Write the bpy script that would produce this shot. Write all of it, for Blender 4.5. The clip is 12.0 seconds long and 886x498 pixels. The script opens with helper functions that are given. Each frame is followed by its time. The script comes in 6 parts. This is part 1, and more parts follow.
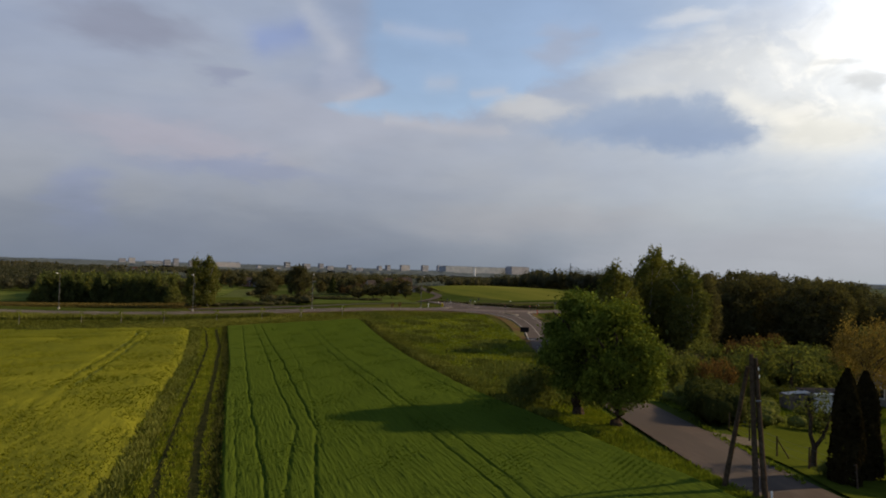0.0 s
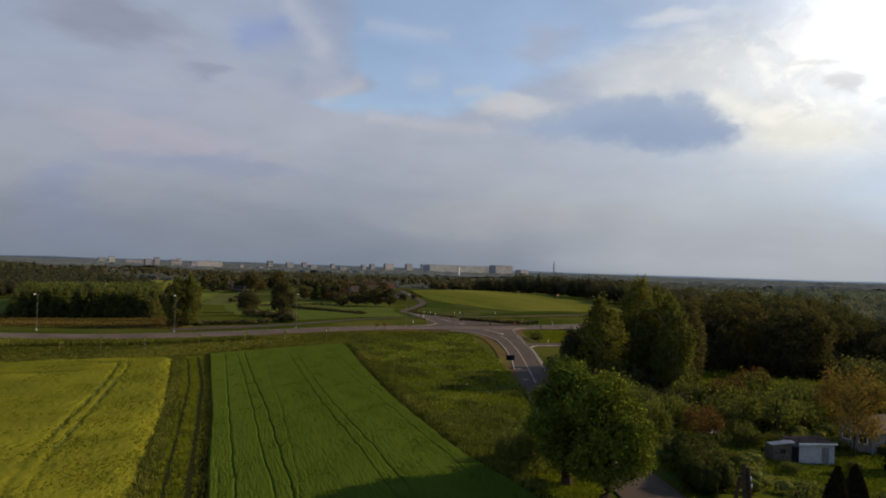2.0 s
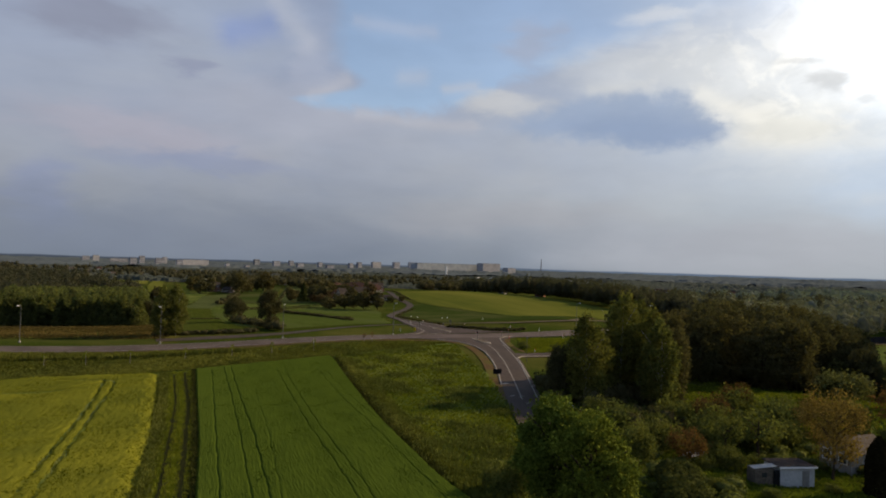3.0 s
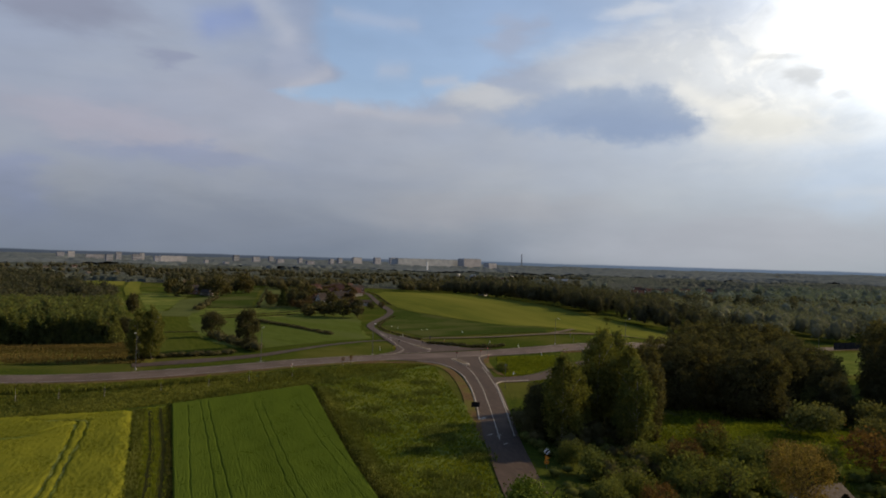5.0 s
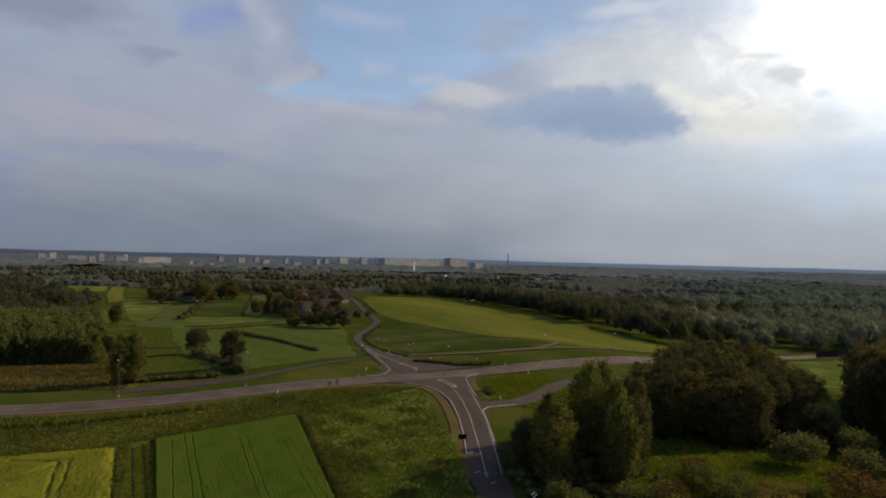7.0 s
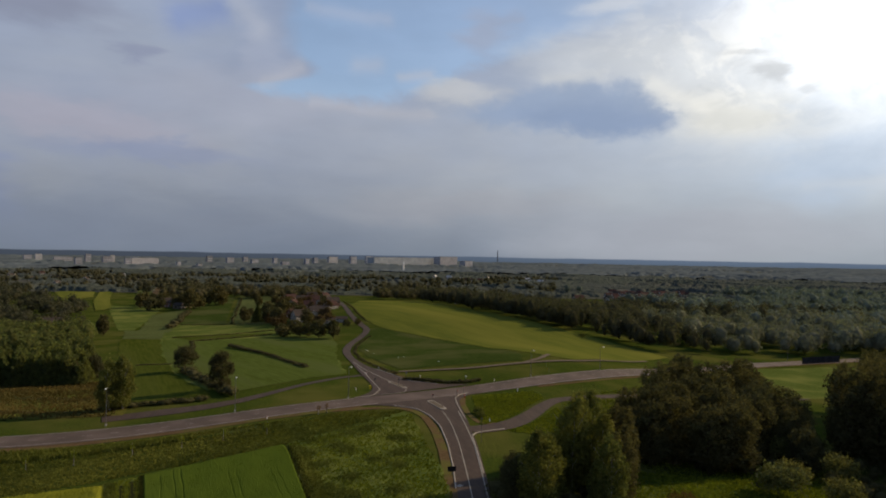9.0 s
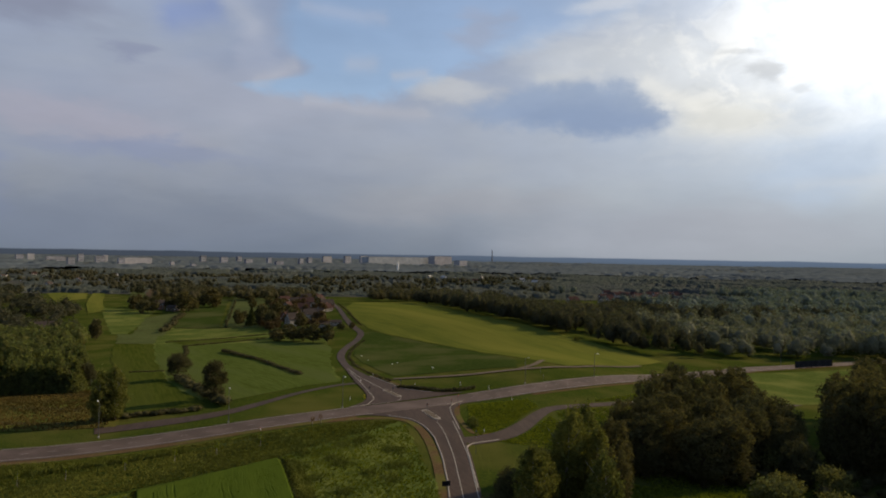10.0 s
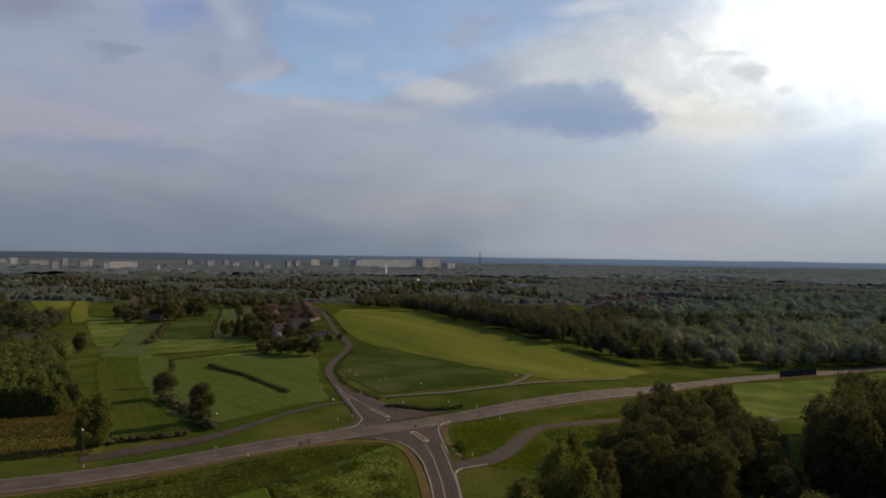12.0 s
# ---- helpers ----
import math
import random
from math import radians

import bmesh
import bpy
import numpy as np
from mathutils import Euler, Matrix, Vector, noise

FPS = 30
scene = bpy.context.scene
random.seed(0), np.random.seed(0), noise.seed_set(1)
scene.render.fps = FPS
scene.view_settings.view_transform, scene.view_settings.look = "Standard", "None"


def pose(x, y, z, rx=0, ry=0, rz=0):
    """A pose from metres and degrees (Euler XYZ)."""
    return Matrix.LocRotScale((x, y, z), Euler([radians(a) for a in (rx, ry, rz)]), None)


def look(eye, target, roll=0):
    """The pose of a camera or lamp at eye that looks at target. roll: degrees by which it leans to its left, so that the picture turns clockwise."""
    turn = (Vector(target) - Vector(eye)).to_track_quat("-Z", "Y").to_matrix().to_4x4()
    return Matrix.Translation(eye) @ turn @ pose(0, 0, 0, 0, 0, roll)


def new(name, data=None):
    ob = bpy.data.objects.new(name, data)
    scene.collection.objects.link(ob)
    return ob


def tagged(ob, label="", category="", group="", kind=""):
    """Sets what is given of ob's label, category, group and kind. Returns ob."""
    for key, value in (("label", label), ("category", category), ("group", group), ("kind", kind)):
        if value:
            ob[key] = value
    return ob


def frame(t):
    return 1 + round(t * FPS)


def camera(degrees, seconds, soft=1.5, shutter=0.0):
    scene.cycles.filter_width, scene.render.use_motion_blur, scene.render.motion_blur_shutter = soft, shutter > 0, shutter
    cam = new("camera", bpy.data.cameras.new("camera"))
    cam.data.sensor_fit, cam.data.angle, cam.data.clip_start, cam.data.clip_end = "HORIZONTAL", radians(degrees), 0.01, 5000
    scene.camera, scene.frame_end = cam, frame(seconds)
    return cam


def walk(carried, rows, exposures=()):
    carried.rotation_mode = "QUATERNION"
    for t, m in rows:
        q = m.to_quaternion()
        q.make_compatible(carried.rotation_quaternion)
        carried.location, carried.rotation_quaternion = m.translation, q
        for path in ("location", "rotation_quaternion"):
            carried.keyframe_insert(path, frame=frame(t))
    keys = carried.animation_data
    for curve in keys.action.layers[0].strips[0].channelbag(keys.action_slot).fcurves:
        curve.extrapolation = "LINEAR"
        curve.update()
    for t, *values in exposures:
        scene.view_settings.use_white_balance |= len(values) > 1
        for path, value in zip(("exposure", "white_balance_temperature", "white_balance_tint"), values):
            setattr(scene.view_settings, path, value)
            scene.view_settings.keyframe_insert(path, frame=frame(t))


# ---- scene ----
cam = camera(69.0, 12.0, soft=1.9)
PATH = [
    (0, (1.237, 3.047, 10.62), (1.245, 5.046, 10.686), 1.8),
    (0.5, (1.098, 3.309, 11.998), (1.119, 5.308, 12.061), 1.8),
    (1, (0.947, 3.531, 13.5), (0.98, 5.53, 13.563), 1.8),
    (1.5, (0.832, 3.617, 14.884), (0.877, 5.616, 14.945), 1.7),
    (2, (0.726, 3.585, 16.498), (0.784, 5.583, 16.558), 1.8),
    (2.5, (0.662, 3.338, 18.165), (0.74, 5.336, 18.22), 1.7),
    (3, (0.681, 3.102, 19.864), (0.778, 5.099, 19.917), 1.7),
    (5, (1.015, 2.914, 27.732), (1.171, 4.908, 27.767), 1.6),
    (5.5, (1.025, 3.065, 29.425), (1.195, 5.058, 29.461), 1.6),
    (6, (0.963, 3.186, 31.196), (1.145, 5.178, 31.228), 1.6),
    (6.5, (0.921, 3.302, 32.804), (1.111, 5.293, 32.835), 1.5),
    (7, (0.892, 3.365, 34.323), (1.09, 5.355, 34.354), 1.4),
    (9, (1.022, 2.973, 41.467), (1.252, 4.959, 41.489), 1.0),
    (9.5, (0.982, 3.076, 42.944), (1.219, 5.062, 42.965), 1.0),
    (10, (1.02, 3.179, 44.509), (1.267, 5.163, 44.528), 1.0),
    (10.5, (0.895, 3.21, 46.067), (1.152, 5.194, 46.087), 0.9),
    (11, (0.822, 3.17, 47.681), (1.091, 5.152, 47.701), 0.9),
    (11.5, (0.825, 3.05, 49.199), (1.102, 5.031, 49.219), 0.8),
    (12, (0.972, 3.002, 50.516), (1.256, 4.981, 50.539), 0.8),
]
walk(cam, [(t, look(eye, target, roll)) for t, eye, target, roll in PATH], exposures=[(0, 0.08, 6780, 10), (5.5, 0.03, 6660, 10), (12, -0.05, 6560, 10)])

# ---------------------------------------------------------------- sky, sun
SUN_AZ, SUN_EL = 73.0, 26.5


class Net:
    """Short hand for building node networks."""

    def __init__(self, tree):
        self.t = tree

    def node(self, kind):
        return self.t.nodes.new(kind)

    def blender(self, blend="MIX"):
        n = self.node("ShaderNodeMix")
        n.data_type, n.blend_type = "RGBA", blend
        return n

    def link(self, value, socket):
        if isinstance(value, bpy.types.NodeSocket):
            self.t.links.new(value, socket)
        elif value is not None:
            if isinstance(value, tuple) and len(value) == 3 and socket.type == "RGBA":
                value = (*value, 1.0)
            socket.default_value = value

    def m(self, op, a, b=None, c=None, clamp=False):
        n = self.node("ShaderNodeMath")
        n.operation, n.use_clamp = op, clamp
        for s, v in zip(n.inputs, (a, b, c)):
            self.link(v, s)
        return n.outputs[0]

    def mix(self, f, a, b, blend="MIX"):
        n = self.blender(blend)
        self.link(f, n.inputs[0])
        self.link(a, n.inputs[6])
        self.link(b, n.inputs[7])
        return n.outputs[2]

    def ramp(self, f, stops, mode="LINEAR"):
        n = self.node("ShaderNodeValToRGB")
        n.color_ramp.interpolation = mode
        els = n.color_ramp.elements
        while len(els) < len(stops):
            els.new(0.5)
        for e, (p, c) in zip(els, stops):
            e.position, e.color = p, (*c, 1.0) if isinstance(c, tuple) else (c, c, c, 1.0)
        self.link(f, n.inputs[0])
        return n.outputs[0]

    def step(self, v, lo, hi, smooth=True):
        n = self.node("ShaderNodeMapRange")
        n.interpolation_type = "SMOOTHSTEP" if smooth else "LINEAR"
        self.link(v, n.inputs[0])
        n.inputs[1].default_value, n.inputs[2].default_value = lo, hi
        return n.outputs[0]

    def noise(self, vec, scale, detail=3.0, rough=0.55, dist=0.0, color=False):
        n = self.node("ShaderNodeTexNoise")
        self.link(vec, n.inputs["Vector"])
        n.inputs["Scale"].default_value, n.inputs["Detail"].default_value = scale, detail
        n.inputs["Roughness"].default_value, n.inputs["Distortion"].default_value = rough, dist
        return n.outputs[1 if color else 0]

    def xyz(self, v):
        n = self.node("ShaderNodeSeparateXYZ")
        self.link(v, n.inputs[0])
        return n.outputs

    def vec(self, x, y, z):
        n = self.node("ShaderNodeCombineXYZ")
        for s, v in zip(n.inputs, (x, y, z)):
            self.link(v, s)
        return n.outputs[0]


def build_world():
    w = bpy.data.worlds.new("cloudy_evening_sky")
    scene.world = w
    w.use_nodes = True
    w.node_tree.nodes.clear()
    k = Net(w.node_tree)
    way = k.node("ShaderNodeTexCoord").outputs["Generated"]
    x, y, z = k.xyz(way)
    az = k.m("MULTIPLY", k.m("ARCTAN2", x, y), 57.2958)
    el = k.m("MULTIPLY", k.m("ARCSINE", z), 57.2958)
    flat = k.vec(k.m("MULTIPLY", az, 0.02), k.m("MULTIPLY", el, 0.055), k.m("MULTIPLY", y, 0.1))
    wob = k.m("SUBTRACT", k.noise(flat, 7.0, 5, 0.52, 0.2), 0.5)
    wob2 = k.m("SUBTRACT", k.noise(flat, 8.0, 5, 0.54, 0.2), 0.5)
    azw = k.m("ADD", az, k.m("MULTIPLY", wob, 9.0))
    elw = k.m("ADD", el, k.m("MULTIPLY", wob2, 4.2))

    def blob(a, e, sa, se, slope, lo, hi):
        """A soft lump of sky at an azimuth and elevation, its outline torn by noise."""
        dx = k.m("SUBTRACT", azw, a)
        p = k.m("POWER", k.m("DIVIDE", dx, sa), 2.0)
        q = k.m("POWER", k.m("DIVIDE", k.m("SUBTRACT", k.m("SUBTRACT", elw, e), k.m("MULTIPLY", dx, slope)), se), 2.0)
        return k.step(k.m("EXPONENT", k.m("MULTIPLY", k.m("ADD", p, q), -1.0)), lo, hi)

    sky = k.node("ShaderNodeTexSky")
    sky.sky_type, sky.sun_disc = "NISHITA", False
    sky.sun_elevation, sky.sun_rotation = radians(SUN_EL), radians(SUN_AZ)
    sky.air_density, sky.dust_density = 1.0, 1.0
    blue = k.mix(1.0, sky.outputs[0], (0.130, 0.146, 0.160), "MULTIPLY")

    # stratus veil, darker towards the horizon
    veil = k.ramp(k.m("DIVIDE", el, 40.0), [
        (0.0, (0.186, 0.222, 0.278)), (0.07, (0.240, 0.272, 0.330)), (0.2, (0.308, 0.346, 0.428)),
        (0.31, (0.334, 0.380, 0.480)), (0.5, (0.300, 0.362, 0.498)), (0.75, (0.26, 0.325, 0.45)), (1.0, (0.21, 0.275, 0.40))])
    grain = k.noise(flat, 2.6, 5, 0.5, 0.3)
    veil = k.mix(1.0, veil, k.ramp(grain, [(0.28, (0.84, 0.88, 0.95)), (0.5, (0.985, 0.99, 1.0)), (0.72, (1.12, 1.09, 1.03))]), "MULTIPLY")

    # brightness that grows towards the hidden sun
    def lobe(a, e, sa, se):
        p = k.m("POWER", k.m("DIVIDE", k.m("SUBTRACT", az, a), sa), 2.0)
        q = k.m("POWER", k.m("DIVIDE", k.m("SUBTRACT", el, e), se), 2.0)
        return k.m("EXPONENT", k.m("MULTIPLY", k.m("ADD", p, q), -1.0))

    def add(f, base, colour):
        n = k.blender("ADD")
        k.link(f, n.inputs[0]), k.link(base, n.inputs[6]), k.link(colour, n.inputs[7])
        return n.outputs[2]

    body = add(lobe(44.0, 10.0, 27.0, 12.0), veil, (0.30, 0.33, 0.32))

    # small tears along the edges of the clouds
    round_way = k.vec(k.m("MULTIPLY", az, 0.05), k.m("MULTIPLY", el, 0.07), 0.3)
    tear = k.m("SUBTRACT", k.noise(round_way, 9.0, 6, 0.6, 0.4), 0.5)
    tear2 = k.m("SUBTRACT", k.noise(round_way, 5.0, 4, 0.55, 0.2), 0.5)

    def line_of(points, v, lo, hi):
        """A piecewise course of values between 0 and 40 along an angle."""
        return k.m("MULTIPLY", k.ramp(k.m("DIVIDE", k.m("SUBTRACT", v, lo), hi - lo), [((p - lo) / (hi - lo), q / 40.0) for p, q in points]), 40.0)

    def bank(bottoms, tops, soft_low, soft_high, torn):
        """A cloud or gap between a lower and an upper course, both given as azimuth and elevation."""
        lo, hi = min(p for p, _ in bottoms), max(p for p, _ in bottoms)
        e = k.m("ADD", el, k.m("ADD", k.m("MULTIPLY", tear, torn), k.m("MULTIPLY", tear2, torn * 0.7)))
        a = k.m("ADD", az, k.m("MULTIPLY", tear2, torn * 1.5))
        low = k.step(k.m("SUBTRACT", e, line_of(bottoms, a, lo, hi)), -soft_low, soft_low)
        high = k.step(k.m("SUBTRACT", line_of(tops, a, lo, hi), e), -soft_high, soft_high)
        return k.m("MULTIPLY", low, high)

    # the blue gap with a hooked western edge, paling towards the east
    notch = k.m("ADD", k.m("MULTIPLY", lobe(-7.0, 15.7, 30.0, 0.95), 2.2), k.m("MULTIPLY", lobe(-7.0, 13.9, 30.0, 0.7), -3.4))
    west = k.step(k.m("SUBTRACT", k.m("ADD", az, k.m("MULTIPLY", tear, 1.8)), k.m("ADD", notch, -7.4)), -0.9, 1.5)
    gap = k.m("MULTIPLY", bank([(-14, 13.4), (-6, 13.3), (1, 13.4), (5, 14.6), (9, 16.4), (16, 18.2), (26, 21.0)], [(-14, 36), (26, 36)], 0.8, 3.0, 2.0), west)
    pale = k.ramp(k.m("DIVIDE", k.m("ADD", az, 8.0), 34.0), [(0.0, 0.86), (0.5, 0.74), (0.75, 0.52), (1.0, 0.2)])

    # wisps, bands and lumps: azimuth, elevation, half sizes, slope, softness, strength, colour
    for a, e, sa, se, slope, lo, hi, strength, colour in (
            (-22.2, 10.1, 9.2, 1.76, -0.10, 0.1, 1.0, 0.55, (0.420, 0.400, 0.475)),  # pink
            (-18.0, 8.0, 9.5, 1.0, -0.03, 0.15, 1.0, 0.6, (0.250, 0.295, 0.440)),  # band
            (-28.7, 4.6, 3.1, 3.02, 0, 0.15, 1.0, 0.55, (0.225, 0.275, 0.445)),  # lowleft
            (-12.0, 12.6, 12.0, 3.4, 0.0, 0.1, 1.0, 0.45, (0.405, 0.425, 0.510)),  # gapedge
            (-8.5, 16.8, 2.2, 3.2, -0.2, 0.1, 1.0, 0.3, (0.440, 0.470, 0.570)),  # body west of the gap
    ):
        body = k.mix(k.m("MULTIPLY", blob(a, e, sa, se, slope, lo, hi), strength), body, colour)
    clear = k.mix(0.22, blue, (0.42, 0.46, 0.54))
    body = k.mix(k.m("MULTIPLY", gap, pale), body, clear)

    def wisp(x0, y0, x1, y1, wide, strength, colour, base):
        """A torn streak of cloud between two places."""
        dx, dy = x1 - x0, y1 - y0
        px = k.m("SUBTRACT", k.m("ADD", az, k.m("MULTIPLY", tear, 1.6)), x0)
        py = k.m("SUBTRACT", k.m("ADD", el, k.m("MULTIPLY", tear2, 1.2)), y0)
        t = k.m("DIVIDE", k.m("ADD", k.m("MULTIPLY", px, dx), k.m("MULTIPLY", py, dy)), dx * dx + dy * dy, clamp=True)
        d = k.m("ADD", k.m("POWER", k.m("SUBTRACT", px, k.m("MULTIPLY", t, dx)), 2.0), k.m("POWER", k.m("SUBTRACT", py, k.m("MULTIPLY", t, dy)), 2.0))
        f = k.m("EXPONENT", k.m("DIVIDE", d, -wide * wide))
        return k.mix(k.m("MULTIPLY", f, strength), base, colour)

    body = wisp(-13.2, 19.6, -16.0, 18.6, 1.3, 0.55, (0.190, 0.275, 0.560), body)
    body = wisp(-12.4, 21.6, -9.7, 18.5, 0.95, 0.26, (0.56, 0.58, 0.64), body)
    body = wisp(-6.4, 15.9, -9.2, 14.2, 0.6, 0.36, (0.50, 0.51, 0.57), body)
    body = wisp(-1.2, 16.2, 0.3, 16.2, 0.7, 0.35, (0.48, 0.50, 0.57), body)
    body = wisp(2.6, 15.4, 5.4, 15.6, 0.5, 0.45, (0.50, 0.52, 0.58), body)
    body = wisp(-5.5, 20.6, 1.5, 20.0, 0.6, 0.3, (0.47, 0.50, 0.60), body)
    body = wisp(-5.0, 12.9, 5.0, 12.3, 0.55, 0.4, (0.49, 0.49, 0.535), body)

    # the bright side under the hidden sun
    for a, e, sa, se, slope, lo, hi, strength, colour in (
            (7.4, 14.2, 3.6, 1.3, -0.05, 0.1, 1.0, 0.7, (0.555, 0.570, 0.590)),  # cream
            (20.5, 17.2, 8.0, 2.4, 0.08, 0.1, 1.0, 0.6, (0.64, 0.67, 0.70)),  # light
            (29.0, 15.0, 7.5, 4.6, 0.05, 0.1, 1.0, 0.6, (0.74, 0.76, 0.76)),  # light
            (30.5, 11.4, 4.2, 2.2, 0.0, 0.05, 1.0, 0.8, (0.74, 0.74, 0.69)),  # rim
            (37.5, 7.6, 6.0, 3.2, 0.25, 0.1, 1.0, 0.6, (0.430, 0.545, 0.715)),  # lowright
            (28.0, 1.8, 18.0, 3.0, 0.0, 0.05, 1.0, 0.75, (0.395, 0.420, 0.480)),  # lowlight
            (-24.0, 2.2, 22.0, 3.0, 0.0, 0.05, 1.0, 0.65, (0.185, 0.222, 0.300)),  # lowdark
            (9.0, 4.5, 12.0, 1.6, 0.02, 0.1, 1.0, 0.3, (0.390, 0.385, 0.415)),  # warmlow
            (-26.6, 18.2, 6.4, 2.2, -0.05, 0.1, 0.9, 0.85, (0.248, 0.276, 0.375)),  # grey
            (-19.4, 15.4, 1.7, 0.7, 0.0, 0.15, 1.0, 0.6, (0.252, 0.285, 0.415)),  # small
            (10.3, 19.4, 2.6, 2.4, 0.0, 0.15, 1.0, 0.6, (0.350, 0.385, 0.490)),  # grey heap in the gap
            (21.0, 20.8, 4.5, 1.0, 0.0, 0.1, 1.0, 0.6, (0.66, 0.69, 0.74)),  # topstreak
    ):
        body = k.mix(k.m("MULTIPLY", blob(a, e, sa, se, slope, lo, hi), strength), body, colour)

    # heaps lit from behind, with grey hearts and bright rims
    region = lobe(31.0, 15.2, 9.0, 4.6)
    lump = k.noise(round_way, 5.2, 7, 0.58, 0.5)
    heap = k.m("MULTIPLY", k.step(lump, 0.45, 0.60), region)
    body = k.mix(k.m("MULTIPLY", heap, 0.60), body, (0.90, 0.90, 0.87))
    heart = k.m("MULTIPLY", k.step(k.noise(round_way, 7.0, 6, 0.55, 0.3), 0.52, 0.66), region)
    body = k.mix(k.m("MULTIPLY", heart, 0.42), body, (0.55, 0.585, 0.62))

    # the long grey cloud: flat below, heaped above, thin at its western end
    shelf = bank([(5.5, 12.9), (9, 11.9), (12, 11.7), (17, 11.4), (19.5, 10.6), (25, 10.5), (29, 13.0)],
                 [(5.5, 11.4), (9.5, 13.0), (12.5, 13.8), (15, 14.9), (19.5, 15.1), (23, 14.3), (29, 10.6)], 0.8, 0.8, 2.4)
    body = k.mix(k.m("MULTIPLY", shelf, 0.88), body, (0.305, 0.388, 0.540))
    under = bank([(8, 13.0), (17, 11.5), (20, 10.6), (25, 10.6), (28, 12.6)], [(8, 11.4), (14, 13.0), (20, 13.4), (24, 12.6), (28, 10.4)], 0.8, 1.1, 1.2)
    body = k.mix(k.m("MULTIPLY", under, 0.6), body, (0.242, 0.325, 0.495))
    body = wisp(15.5, 15.3, 20.0, 15.6, 0.5, 0.5, (0.60, 0.63, 0.66), body)
    body = wisp(24.5, 14.5, 28.5, 12.6, 0.65, 0.6, (0.86, 0.86, 0.82), body)
    body = wisp(36.0, 5.8, 44.0, 6.3, 0.45, 0.4, (0.56, 0.61, 0.67), body)

    far = k.m("MULTIPLY", k.step(k.noise(way, 2.3, 5, 0.6), 0.36, 0.54), k.step(el, 24, 36))
    body = k.mix(k.m("MULTIPLY", far, 0.9), body, blue)
    lumps = k.ramp(k.noise(round_way, 6.0, 6, 0.55, 0.4), [(0.32, 0.62), (0.5, 0.98), (0.66, 1.25)])
    body = add(lobe(49.0, 22.0, 12.5, 8.0), body, k.mix(1.0, (3.0, 3.0, 2.92), lumps, "MULTIPLY"))
    for a, e, sa, se, strength in ((33.4, 15.3, 1.7, 1.1, 0.6), (30.5, 16.9, 2.6, 0.6, 0.4), (35.6, 13.6, 1.2, 0.7, 0.3)):
        body = k.mix(k.m("MULTIPLY", blob(a, e, sa, se, 0.0, 0.2, 0.85), strength), body, (0.575, 0.60, 0.625))

    mottle = k.noise(flat, 9.0, 4, 0.5, 0.2)
    body = k.mix(1.0, body, k.ramp(mottle, [(0.3, 0.965), (0.5, 1.0), (0.7, 1.035)]), "MULTIPLY")

    # land past the end of the ground, haze put into its glowing colours
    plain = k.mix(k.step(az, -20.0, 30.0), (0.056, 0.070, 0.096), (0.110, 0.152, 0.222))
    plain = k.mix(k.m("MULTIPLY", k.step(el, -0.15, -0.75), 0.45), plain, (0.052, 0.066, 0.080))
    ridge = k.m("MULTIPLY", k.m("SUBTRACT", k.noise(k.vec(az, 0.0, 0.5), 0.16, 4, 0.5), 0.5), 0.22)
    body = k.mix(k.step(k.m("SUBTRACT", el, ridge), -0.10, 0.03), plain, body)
    bg = k.node("ShaderNodeBackground")
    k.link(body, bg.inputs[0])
    bg.inputs[1].default_value = 1.0
    out = k.node("ShaderNodeOutputWorld")
    k.link(bg.outputs[0], out.inputs[0])


build_world()
sun = new("sun", bpy.data.lights.new("sun", "SUN"))
sun.data.energy, sun.data.angle, sun.data.color = 5.0, radians(1.0), (1.0, 0.77, 0.47)
ray = Vector((math.sin(radians(SUN_AZ)) * math.cos(radians(SUN_EL)), math.cos(radians(SUN_AZ)) * math.cos(radians(SUN_EL)), math.sin(radians(SUN_EL))))
sun.matrix_world = look(ray * 300, (0, 0, 0))

